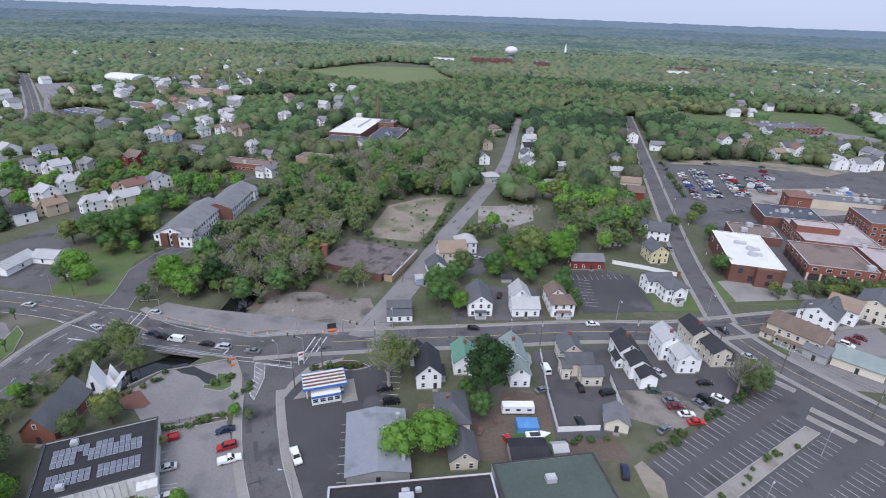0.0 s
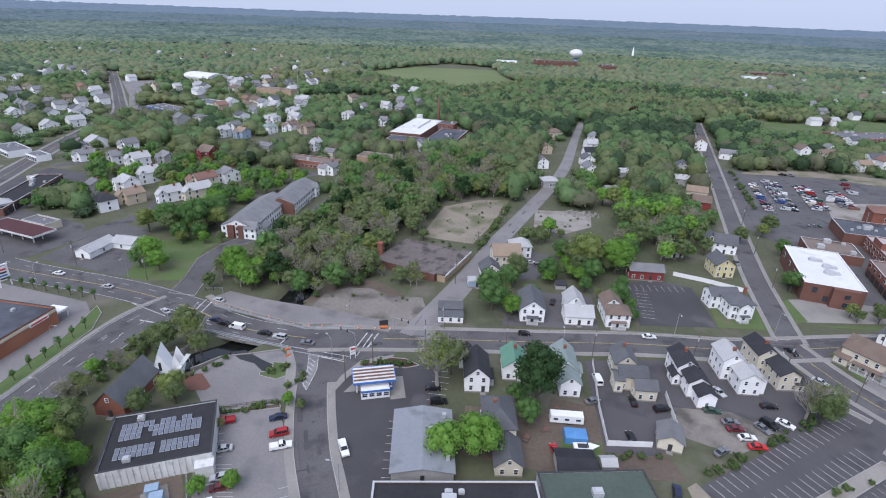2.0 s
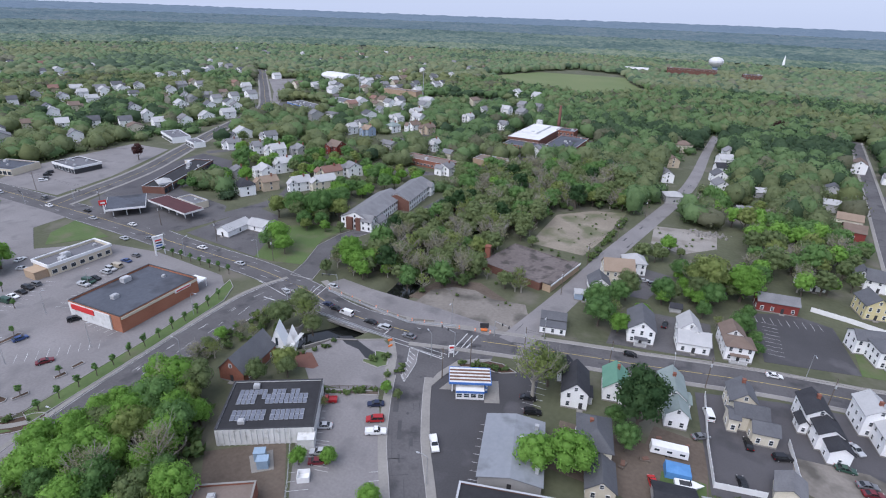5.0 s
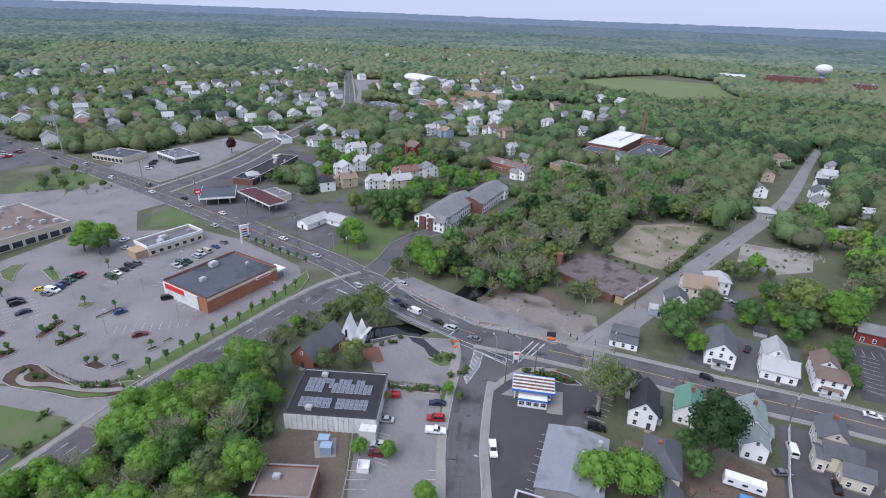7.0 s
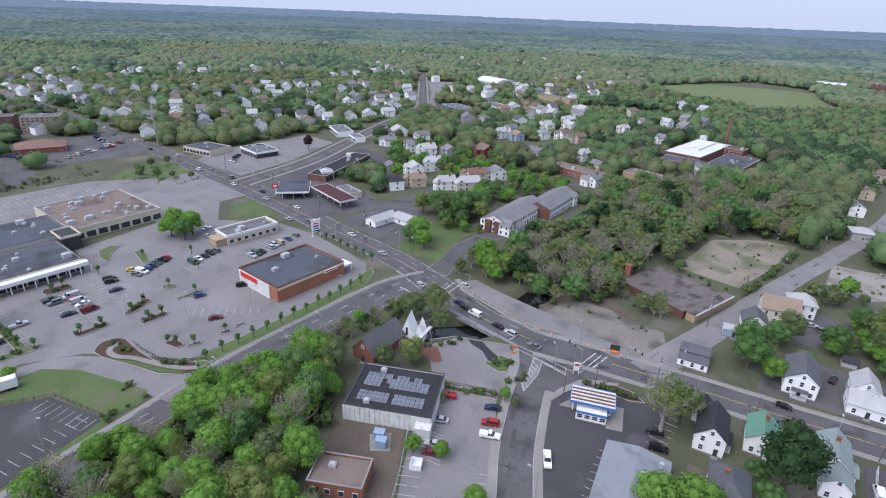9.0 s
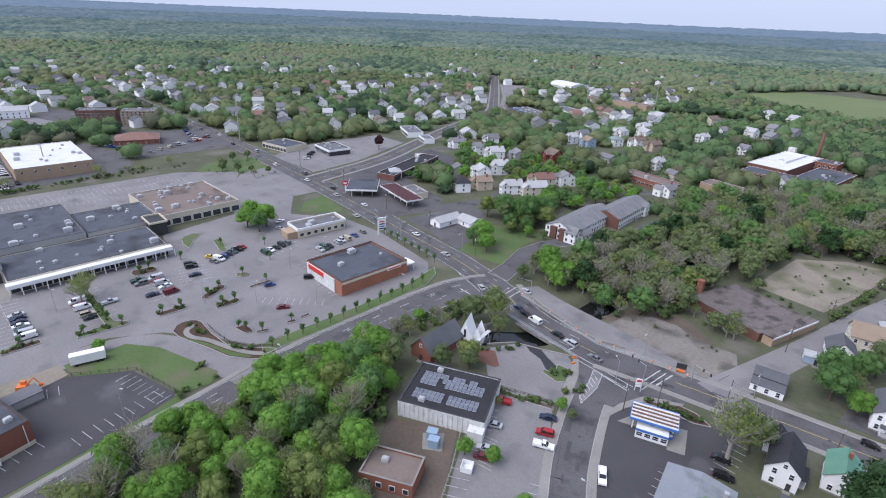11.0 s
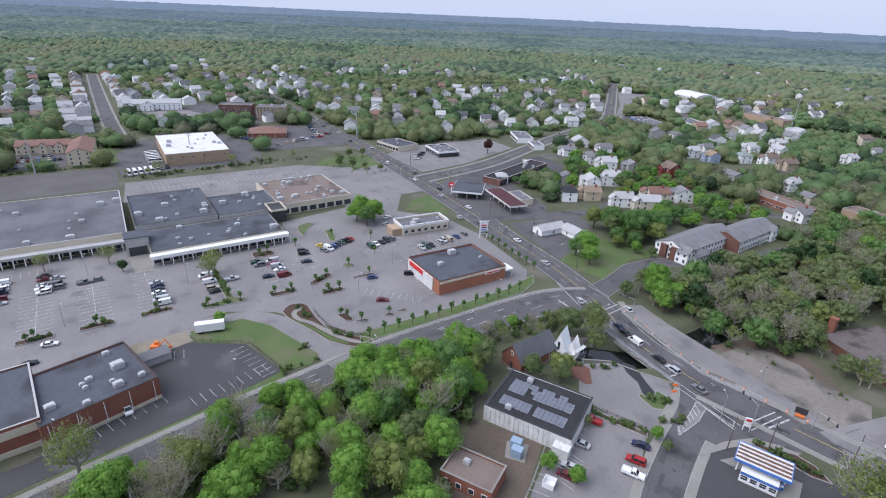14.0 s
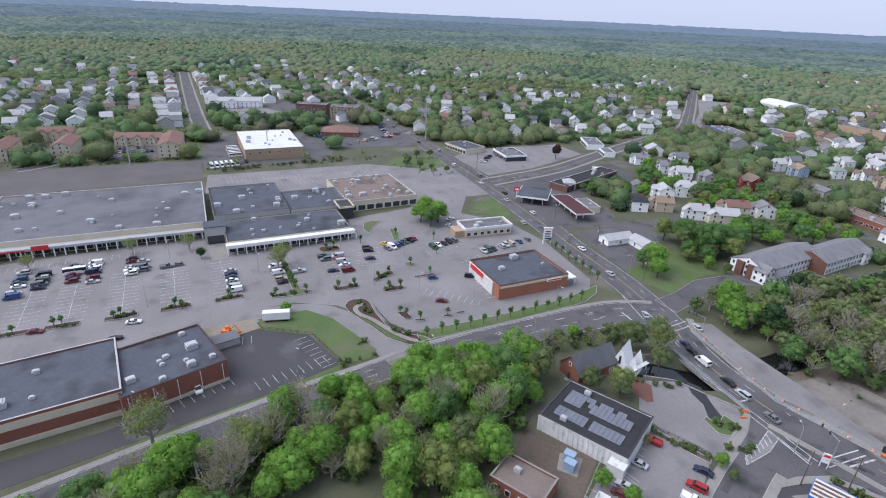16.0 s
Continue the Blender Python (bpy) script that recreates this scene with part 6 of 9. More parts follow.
part("wall", Geo().box(0, 0, 0, 9, 8, 8.0), "siding_grey", lk)
part("roof", Geo().box(0, 0, 8.0, 9.5, 8.5, 0.4), "roof_membrane", lk)
part("door", Geo().box(0, -4.1, 0, 7, 0.2, 4.0), "window_glass", lk, "dark glazed doors")
lot("pavement_plaza", [(-252, 4), (-224, 6), (-223, 12), (-238, 14), (-252, 14)], "concrete", 0.09, "pale concrete walk to the plaza entrance")
# low brick building with loading lot
bA = flat_building(-145.5, -43.5, 96, 40, 27, 8.0, "brick_red", "roof_membrane", "brick and cream retail block with a dark grey flat roof", units=8, seed=31, trim="siding_grey")
part("wall_band", Geo().box(0, -13.56, 4.9, 40, 0.2, 2.2), "stucco_cream", bA, "cream wall band")
part("wall_band", Geo().box(0, -13.56, 0, 40, 0.25, 1.6), "stucco_cream", bA, "cream wall base")
bB = flat_building(-146.5, -12.5, 105, 27, 24, 7.0, "brick_red", "roof_membrane", "brick retail block with a dark flat roof", units=10, seed=32, trim="trim_dark")
part("wall_band", Geo().box(0, -12.06, 0, 27, 0.2, 1.1), "stucco_cream", bB, "cream wall base")
for k in range(5):
    part("downpipe", Geo().box(-12 + k * 6, -12.15, 0, 0.15, 0.2, 6.5), "trim_white", bB)
house(-157.5, 4, 100, [(0, 0, 9, 5, 2.4, 0.2, "flat")], "siding_grey", "roof_membrane_pale", "low grey loading dock shelter", category="shelter", name="shelter", windows=0)

# --- depot and apartments beyond the railway bed ---
flat_building(-415, 62, 88, 40, 62, 8.0, "brick_tan", "roof_white", "tan brick depot with a white roof", units=10, seed=41, parapet=0.2, trim="trim_white", windows=[("r", (4.4,), 7.0, 1.1, 1.1), ("f", (4.6,), 6.0, 1.2, 1.2)])

house(-452, 128, 70, [(0, 0, 30, 22, 4.0, 3.6, "hip")], "brick_red", "shingle_red", "low brick office with a broad red-brown hip roof", category="office", name="office", windows=0.5)
flat_building(-520, 153, 62, 26, 15, 13, "brick_tan", "roof_membrane_pale", "tan five-storey apartment block with rows of balconies", units=4, seed=43, windows=[("f", (1.2, 3.8, 6.4, 9.0, 11.0), 3.2, 1.6, 1.3), ("l", (1.2, 3.8, 6.4, 9.0), 4, 1.6, 1.3)], name="apartment_block", category="apartment block")
flat_building(-541, 126, 62, 30, 15, 13, "brick_dark", "roof_membrane_pale", "brick wing of an apartment block", units=3, seed=44, windows=[("f", (1.2, 3.8, 6.4, 9.0), 3.2, 1.6, 1.3)], name="apartment_block", category="apartment block")
house(-612, 66, 80, [(0, 0, 44, 18, 7, 3, "x"), (-8, -10, 10, 8, 7, 3, "y")], "siding_white", "shingle_pale", "long white two-storey building with a pale roof", windows=0.6, category="office", name="office")
for x, y, yaw, w, d, h, ax in ((-459, -25, 78, 32, 13, 5.6, "x"), (-430, -4, 84, 14, 41, 8.2, "y"), (-440, -69, 84, 12, 31, 8.2, "y"), (-487, -80, 80, 24, 14, 7.0, "x"), (-440, -104, 84, 12, 30, 8.2, "y"), (-440, -136, 84, 12, 30, 8.2, "y")):
    wings = [(-w * 0.3, -d / 2, 5, 3, h, 2.0, "y"), (0, -d / 2, 5, 3, h, 2.0, "y"), (w * 0.3, -d / 2, 5, 3, h, 2.0, "y")] if ax == "x" else []
    house(x, y, yaw, [(0, 0, w, d, h, 2.8, ax)] + wings, "stucco_cream", "shingle_red", "new cream apartment house with a red-brown roof", "apartment house", "new apartment houses", windows=0.7, sides_="f" if ax == "x" else "fl", panes=False)

# --- hospital side ---
def wing(x, y, w, d, h, wall, roof, label, units, seed, windows=None, parapet=0.4, trim="equipment"):
    return flat_building(x, y, -12, w, d, h, wall, roof, label, units=units, seed=seed, windows=windows, parapet=parapet, trim=trim, name="hospital_wing", category="hospital")


w1 = wing(131, 222.5, 21, 40, 8.0, "brick_dark", "roof_white", "brown brick hospital wing with a bright white roof", 0, 51, [("l", (4.6,), 9, 2.4, 1.6)], 0.15, "trim_white")
for ux, uy, ur in ((-2.5, 6, 1.6), (1.5, 0, 1.9), (1.0, -6.5, 2.2)):
    part("rooftop_unit", Geo().tube((ux, uy, 7.8), (ux, uy, 9.0), ur, ur * 0.9, 10).box(ux + 2.4, uy, 7.8, 2.6, 2.2, 0.9), "equipment", w1, "grey roof-top air unit")
part("wall_step", Geo().box(3.5, -21.2, 0, 9, 2.4, 8.0), "brick_dark", w1, "projecting brick front bay")
part("window", Geo().box(-6.5, -20.1, 4.4, 1.6, 0.2, 2.2).box(-2.2, -20.1, 1.2, 1.6, 0.2, 2.2).box(4.0, -22.5, 4.6, 1.8, 0.2, 1.6).box(4.0, -22.5, 1.2, 1.8, 0.2, 1.6), "window_glass", w1, "dark window")
w2 = wing(168, 221, 27, 28, 7.0, "brick_red", "roof_brown_gravel", "red brick hospital block with an arcade under its front", 1, 52, [("f", (4.6,), 5, 2.0, 1.3), ("l", (4.6,), 5, 2.0, 1.3)])
# no real recess: near-black panels on the wall paint the arcade's inner shade
for k in range(5):
    part("arch", Geo().box(-10.5 + k * 5.2, -14.1, 0, 3.6, 0.3, 3.2), "trim_dark", w2, "dark panel painted as a shaded arcade opening")
    part("arch", Geo().box(-13.6, -10.5 + k * 5.2, 0, 0.3, 3.6, 3.2), "trim_dark", w2, "dark panel painted as a shaded arcade opening")
    part("arcade_post", Geo().box(-13.2 + k * 5.2, -14.2, 0, 0.7, 0.5, 3.4), "stucco_cream", w2, "pale arcade post")
wing(187, 252, 33, 32, 6.6, "brick_red", "roof_pale_pink", "long red brick hospital block with a pale pink roof", 4, 53, [("l", (1.4, 4.0), 4, 1.8, 1.2)])
wing(180.5, 255, 19, 10, 9.6, "brick_red", "roof_pale_pink", "red brick hospital penthouse with a pale roof", 0, 71)
wing(183.5, 283, 30, 24, 5.8, "brick_dark", "roof_membrane", "low hospital block with a dark flat roof", 8, 73)
wing(151.5, 256, 22, 18, 4.6, "brick_dark", "roof_brown_gravel", "low brick link between hospital blocks", 4, 54)
wing(197, 222, 22, 30, 6.4, "brick_red", "roof_pale_pink", "red brick hospital block beside the street", 2, 55, [("f", (1.4, 4.0), 4, 1.8, 1.2)])
wing(224, 266, 26, 26, 11.0, "brick_red", "roof_membrane_pale", "tall red brick hospital wing", 3, 74, [("f", (1.4, 4.4, 7.4), 4, 1.8, 1.3), ("l", (1.4, 4.4, 7.4), 4, 1.8, 1.3)])
wing(236, 314, 46, 16, 5.2, "stucco_cream", "roof_membrane_pale", "low hospital block under construction", 7, 75)
wing(262, 286, 34, 22, 8.0, "brick_red", "roof_pale_pink", "brick hospital wing beyond the yard", 4, 76, [("f", (1.2, 4.2), 4, 1.6, 1.3)])
house(198, 302, -12, [(0, 0, 12, 12, 10.5, 2.4, "hip")], "brick_red", "shingle_red", "square red brick hospital tower with a brown hip roof", category="tower", name="hospital_tower", windows=0.4, panes=False, door=False)
rs_site = random.Random(77)
for k in range(16):
    x, y = rs_site.uniform(196, 262), rs_site.uniform(326, 350)
    c = thing("site_container", x, y, 0.05, rs_site.uniform(-30, 30), "site container and stacked material on a building site", "container", "building site stores")
    part("box", Geo().box(0, 0, 0, rs_site.uniform(2, 6), 2.4, rs_site.uniform(1.0, 2.6)), rs_site.choice(("trim_white", "tarp_blue", "rust", "block_white", "pole_wood")), c)
    part("lid", Geo().box(0, 0, 2.6, 1.8, 2.0, 0.12), "equipment", c)
flat_building(330, 560, 10, 70, 30, 7, "brick_red", "roof_membrane_pale", "long red brick school with a pale roof", units=8, seed=57, windows=[("f", (1.2, 4.2), 5, 3, 1.6)], name="school", category="school")
# --- factory with white roof and brick chimney ---
fac = flat_building(-89, 465, -7, 27, 68, 8.4, "brick_dark", "roof_white", "brick factory hall with a bright white flat roof", units=3, seed=61, parapet=0.15, trim="trim_white", windows=[("f", (1.2, 4.4), 3, 1.4, 1.8)], name="factory", category="factory")
part("monitor", Geo().box(-3, 8, 8.3, 14, 40, 1.4), "roof_white", fac, "raised white roof lantern")
part("stack_house", Geo().box(-8, 31, 8.3, 5, 4, 4.5), "block_white", fac, "white roof-top hut")
flat_building(-88.5, 420.5, -7, 32, 17, 6.4, "brick_red", "roof_membrane", "brick factory front with a dark roof", units=2, seed=62, parapet=0.3, windows=[("f", (1.2, 3.8), 2.6, 1.3, 1.7)], name="factory", category="factory")
flat_building(-60, 446, -7, 24, 56, 5.6, "brick_red", "roof_membrane", "low brick factory wing with a dark roof", units=6, seed=92, windows=[("f", (1.2,), 3, 1.4, 1.8)], name="factory", category="factory")
flat_building(-66, 487, -7, 16, 14, 8.6, "brick_red", "roof_membrane", "tall brick boiler house", units=1, seed=93, windows=[("f", (2.0, 5.0), 3, 1.4, 1.6)], name="factory", category="factory")
pd = house(-77.5, 408.5, -7, [(0, 0, 11, 7, 5.6, 3.2, "y")], "siding_white", "shingle_grey", "white gabled portico of a factory", name="portico", category="portico", windows=0, door=False)
for k in range(4):
    part("column", Geo().tube((-4.2 + 2.8 * k, -3.9, 0), (-4.2 + 2.8 * k, -3.9, 5.4), 0.4, 0.34, 10), "trim_white", pd, smooth=True)
part("door", Geo().box(0, -3.56, 0, 2.2, 0.1, 3.2), "trim_dark", pd, "dark double door")
ch = thing("factory_chimney", -76, 500, 0, 0, "tall tapered brick factory chimney", "chimney")
part("shaft", Geo().tube((0, 0, 0), (0, 0, 27), 1.7, 1.1, 12), "brick_dark", ch, smooth=True)
flat_building(-140, 345, -12, 40, 13, 5, "brick_red", "roof_brown_gravel", "long low red brick building", units=3, seed=63, windows=[("f", (1.0,), 3, 1.6, 1.4)])
flat_building(-100, 368, -10, 26, 14, 4.6, "brick_tan", "roof_brown_gravel", "low tan brick building with a gravel roof", units=3, seed=64)
flat_building(-352, 500, -25, 44, 18, 5, "siding_grey", "roof_membrane_pale", "low grey business building with a blue fascia", units=4, seed=65, band_=("sign_blue", 3.2, 1.0))
flat_building(-330, 545, -25, 40, 20, 5, "siding_white", "roof_membrane_pale", "low white business building", units=4, seed=66)
flat_building(-300, 640, -10, 50, 14, 9, "brick_tan", "roof_brown_gravel", "long tan brick mill beside the railway", units=0, seed=67)
hall = thing("hall", -452, 738, 0, -20, "big white hall with a rounded white roof", "hall")
part("wall", Geo().box(0, 0, 0, 52, 34, 6), "block_white", hall)
arch = Geo()
arch.add([(sx, 17.4 * math.cos(math.pi * k / 10), 6 + 5.5 * math.sin(math.pi * k / 10)) for sx in (-26.4, 26.4) for k in range(11)], [(k, k + 1, 12 + k, 11 + k) for k in range(10)] + [tuple(range(10, -1, -1)), tuple(range(11, 22))])
part("roof", arch, "roof_white", hall)
clear_outline(rect_outline(-452, 726, -20, 56, 64, 4))
flat_building(-478, 772, -20, 40, 20, 6, "siding_white", "roof_white", "white flat-roofed hall beside a car park", units=0, seed=69)

# ---- cars ----
def car_meshes(kind, paint):
    key = ("car", kind, paint)
    if key in SHARED:
        return SHARED[key]
    L, W, belt, top = {"sedan": (4.7, 1.8, 0.95, 1.45), "suv": (4.8, 1.9, 1.1, 1.78), "hatch": (4.2, 1.75, 1.0, 1.5), "pickup": (5.5, 1.95, 1.12, 1.85),
                       "van": (5.4, 2.0, 1.3, 2.1), "bus": (9.0, 2.4, 1.5, 2.9)}[kind]
    h = L / 2
    hull = {"sedan": [(-h, 0.35), (h, 0.35), (h, 0.7), (h * 0.45, belt - 0.03), (-h * 0.62, belt), (-h, belt - 0.08)],
            "suv": [(-h, 0.4), (h, 0.4), (h, 0.85), (h * 0.5, belt), (-h, belt)],
            "hatch": [(-h, 0.35), (h, 0.35), (h, 0.72), (h * 0.55, belt - 0.02), (-h, belt)],
            "pickup": [(-h, 0.45), (h, 0.45), (h, 0.95), (h * 0.45, belt), (-h, belt)],
            "van": [(-h, 0.4), (h, 0.4), (h, 0.95), (h * 0.72, belt), (-h, belt)],
            "bus": [(-h, 0.4), (h, 0.4), (h, 1.1), (h * 0.86, belt), (-h, belt)]}[kind]
    cab = {"sedan": (-h * 0.72, -h * 0.42, h * 0.12, h * 0.45), "suv": (-h * 0.98, -h * 0.85, h * 0.18, h * 0.48), "hatch": (-h * 0.95, -h * 0.6, h * 0.2, h * 0.55),
           "pickup": (-h * 0.2, -h * 0.12, h * 0.22, h * 0.45), "van": (-h * 0.99, -h * 0.95, h * 0.5, h * 0.72), "bus": (-h * 0.99, -h * 0.97, h * 0.76, h * 0.86)}[kind]

    def extrude(g, prof, w0, w1=None, k=0):
        w1 = w0 if w1 is None else w1
        n = len(prof)
        zs = [p[1] for p in prof]
        v = []
        for s in (-1, 1):
            for x, z in prof:
                f = (z - min(zs)) / max(1e-6, max(zs) - min(zs))
                v.append((x, s * (w0 + (w1 - w0) * f) / 2, z))
        g.add(v, [tuple(range(n)), tuple(range(2 * n - 1, n - 1, -1))] + [(i, n + i, n + (i + 1) % n, (i + 1) % n) for i in range(n)], k)
        return g

    body = extrude(Geo(), hull, W, W * 0.96)
    for sx in (-0.31, 0.31):
        body.tube((sx * L, -W * 0.44, 0.34), (sx * L, W * 0.44, 0.34), 0.34, n=8, k=1)
    if kind == "pickup":
        body.box(-h * 0.6, -W / 2 + 0.06, belt, L * 0.38, 0.08, 0.18).box(-h * 0.6, W / 2 - 0.06, belt, L * 0.38, 0.08, 0.18).box(-h + 0.06, 0, belt, 0.08, W - 0.1, 0.18)
    roofz = top - 0.06
    a, b, c, d = cab
    glass_ = extrude(Geo(), [(a, belt - 0.02), (d, belt - 0.02), (c, roofz), (b, roofz)], W * 0.93, W * 0.76)
    body.box((b + c) / 2, 0, roofz - 0.01, (c - b), W * 0.77, 0.07)
    for u0, u1 in ((a, b), ((a + d) / 2 - 0.05, (b + c) / 2 - 0.05), (d, c)):
        for s in (-1, 1):
            body.tube((u0, s * W * 0.465, belt - 0.02), (u1, s * W * 0.385, roofz), 0.06, 0.05, 4)
    if kind in ("van", "bus"):
        body.box((a + c) / 2 - 0.3, 0, belt - 0.01, (c - a) * 0.72, W * 0.945, (roofz - belt) * (0.99 if kind == "van" else 0.2))
    wheel = Geo().tube((0, -0.11, 0), (0, 0.11, 0), 0.34, n=10, k=0).tube((0, -0.125, 0), (0, 0.125, 0), 0.2, n=8, k=1)
    light = Geo().box(0, 0, 0, 0.08, 0.34, 0.16)
    SHARED[key] = (body.data("body", ["paint_" + paint.replace(" ", "_"), "tyre"]), glass_.data("glazing", "car_glass"), SHARED.setdefault("wheel", wheel.data("wheel", ["tyre", "rim"])),
                   SHARED.setdefault("headlight", light.data("headlight", "lamp_clear")), SHARED.setdefault("tail_light", light.data("tail_light", "lamp_red")), L, W, belt)
    return SHARED[key]


CAR_WORDS = {"sedan": "saloon car", "suv": "sport utility car", "hatch": "hatchback car", "pickup": "pickup truck", "van": "van", "bus": "minibus"}


def car(x, y, yaw, kind="sedan", paint="silver", where="parked on asphalt", z=0.055, group="", lights=True):
    body, glass_, wheel, head, tail, L, W, belt = car_meshes(kind, paint)
    ob = thing("car" if kind not in ("van", "bus", "pickup") else {"van": "van", "bus": "minibus", "pickup": "pickup_truck"}[kind], x, y, z, yaw, paint + " " + CAR_WORDS[kind] + " " + where, "car" if kind not in ("van", "bus") else "van", group)
    part("body", body, None, ob)
    part("glazing", glass_, None, ob)
    for sx, sy in itertools.product((-0.31, 0.31), (-1, 1)):
        if math.hypot(x, y) > 290:
            break
        w = part("wheel", wheel, None, ob)
        w.matrix_basis = pose(sx * L, sy * (W / 2 - 0.1), 0.34)
    if lights:
        for s in (-1, 1):
            p = part("headlight", head, None, ob)
            p.matrix_basis = pose(L / 2, s * W * 0.36, 0.6)
            p = part("tail_light", tail, None, ob)
            p.matrix_basis = pose(-L / 2, s * W * 0.38, 0.72)
    return ob


COLOURS = ["silver", "silver", "white", "white", "grey", "grey", "black", "black", "navy", "blue", "maroon", "red", "beige", "green"]
KINDS = ["sedan", "sedan", "sedan", "suv", "suv", "hatch", "van", "pickup"]
rc_ = random.Random(77)


def car_row(x0, y0, x1, y1, face, fill, group, gap=2.75, skip=(), lights=False, where="parked in a row of cars"):
    """Cars standing side by side from one end of a stall row to the other; face is the way their noses point."""
    L = math.hypot(x1 - x0, y1 - y0)
    n = int(L / gap)
    for i in range(n):
        if rc_.random() > fill:
            continue
        f = (i + 0.5) / n
        car(x0 + (x1 - x0) * f + rc_.uniform(-0.2, 0.2), y0 + (y1 - y0) * f + rc_.uniform(-0.2, 0.2), face + rc_.choice((0, 180)) + rc_.uniform(-3, 3), rc_.choice(KINDS), rc_.choice(COLOURS), where, group=group, lights=lights)


# moving lanes at rest: on the bridge and the roads
car(-88.5, 142.2, 172, "van", "white", "crossing the bridge")
car(-94, 143.5, 170, "sedan", "black", "on the bridge")
car(-78, 140.6, 174, "sedan", "black", "on the bridge")
car(-72, 139.4, 174, "suv", "silver", "on the bridge")
car(-62, 138.0, 174, "sedan", "grey", "on the road by the bridge")
car(-98, 145, 168, "sedan", "navy", "waiting at the stop line")
car(-118, 147, 150, "sedan", "silver", "turning at the junction")
car(-104, 158, 160, "sedan", "silver", "on the road")
car(50.5, 164, 6, "sedan", "white", "driving on the main street")
car(96.5, 164, -65, "sedan", "black", "on the side street")
car(119, 172.5, 15, "sedan", "grey", "driving on the main street")
for x, y, c in ((-150, 159, "silver"), (-176, 165, "white"), (-205, 163, "grey"), (-226, 172, "white"), (-250, 170, "silver"), (-262, 176, "black"), (-286, 173, "white"), (-300, 180, "grey"), (-330, 176, "white"),
                (-372, 184, "silver"), (-404, 181, "black"), (-440, 187, "white"), (-470, 184, "grey"), (-500, 190, "white")):
    car(x, y, 175, rc_.choice(KINDS[:6]), c, "driving on the wide road", lights=False)
# office car park
for x, y, a, k, c in ((-69.5, 99.5, 205, "pickup", "red"), (-56.5, 103.5, 205, "sedan", "navy"), (-53.8, 98, 205, "suv", "red"), (-51.5, 94, 25, "pickup", "white"), (-65, 90.5, 205, "sedan", "silver"),
                      (-61, 82.5, 205, "sedan", "silver"), (-59.5, 79.8, 25, "sedan", "maroon"), (-48.5, 68, 115, "suv", "black"), (-46, 69, 115, "sedan", "black"), (-36, 96, -60, "pickup", "white")):
    car(x, y, a, k, c, "parked in the office car park", group="cars by the offices")
for x, y, a, k, c in ((-18, 123, 10, "sedan", "black"), (-15.5, 117.5, 15, "suv", "black"), (8, 157.5, 5, "hatch", "black"), (18.5, 182, 80, "sedan", "black"), (33, 180, 80, "sedan", "grey"),
                      (30, 136, 100, "van", "white"), (27.5, 126, 30, "sedan", "grey"), (39, 128, 95, "sedan", "black"), (46.5, 126, 20, "suv", "black"), (36, 113, 100, "sedan", "black"),
                      (60.5, 128, 0, "sedan", "green"), (64, 124, 10, "sedan", "grey"), (64.5, 121.5, 10, "sedan", "maroon"), (66.5, 118.5, 8, "sedan", "white"), (68, 115.5, 5, "sedan", "bright red"),
                      (65, 137, -60, "sedan", "silver"), (72, 123, -55, "sedan", "grey"), (74.5, 125, -55, "suv", "black"), (79, 126, -40, "sedan", "white"), (77.5, 133, 5, "sedan", "black"),
                      (43.5, 96.5, 80, "suv", "navy"), (58, 112, 40, "sedan", "grey"), (98, 148, -45, "sedan", "silver"), (136, 158, -40, "suv", "white"), (140, 161, -40, "sedan", "maroon"), (144, 163, -40, "hatch", "maroon"),
                      (16, 105, 105, "hatch", "bright red"), (9, 188, 15, "sedan", "silver"), (4, 214, 15, "sedan", "black"), (10, 216, 15, "sedan", "silver"), (14, 214, 15, "suv", "grey"), (103, 236, -80, "sedan", "grey")):
    car(x, y, a, k, c, "parked beside houses")
# plaza rows
for y, parts_ in ((-100, ((-200, -230, 0.4),)), (-82, ((-206, -232, 0.6),)), (-61, ((-214, -238, 0.6),)), (-54, ((-216, -236, 0.5),)), (-44, ((-218, -238, 0.75),)), (-37, ((-218, -238, 0.85),)), (-24, ((-220, -238, 0.8),)), (-20, ((-222, -234, 0.5),)),
                  (-7, ((-222, -230, 0.5),)), (7, ((-197, -206, 0.4),)), (11.5, ((-191, -212, 0.9),)), (29, ((-191, -209, 0.95),)), (-11, ((-222, -232, 0.5),)), (37, ((-198, -202, 0.9),)), (50, ((-194, -212, 0.55),)), (56, ((-192, -210, 0.75),))):
    for x0, x1, fill in parts_:
        car_row(x0, y, x1, y, 90, fill, "cars on the plaza")
car_row(-200, 68, -214, 71, 80, 0.75, "cars on the plaza")
car_row(-203, 98, -207, 114, 0, 0.8, "cars by the restaurant")
car_row(-190, 118, -195, 148, 0, 0.75, "cars by the restaurant")
car_row(-208, 78, -216, 96, 20, 0.7, "cars by the restaurant")
for x, y, a, k, c in ((-182, -22, 80, "sedan", "white"), (-230, -43, 90, "bus", "white"), (-174.6, 86, 75, "hatch", "blue"), (-156, 81, 60, "sedan", "maroon"), (-170, 101, 60, "suv", "black"), (-137, -5, 10, "van", "white"),
                      (-173, -27, 100, "sedan", "black"), (-214, 80, 40, "sedan", "yellow"), (-187, -50, 80, "sedan", "maroon"), (-224, 119, 20, "sedan", "silver"), (-215, 158, 170, "sedan", "silver"), (-233, 124, 100, "sedan", "white")):
    car(x, y, a, k, c, "parked on the plaza", group="cars on the plaza", lights=False)
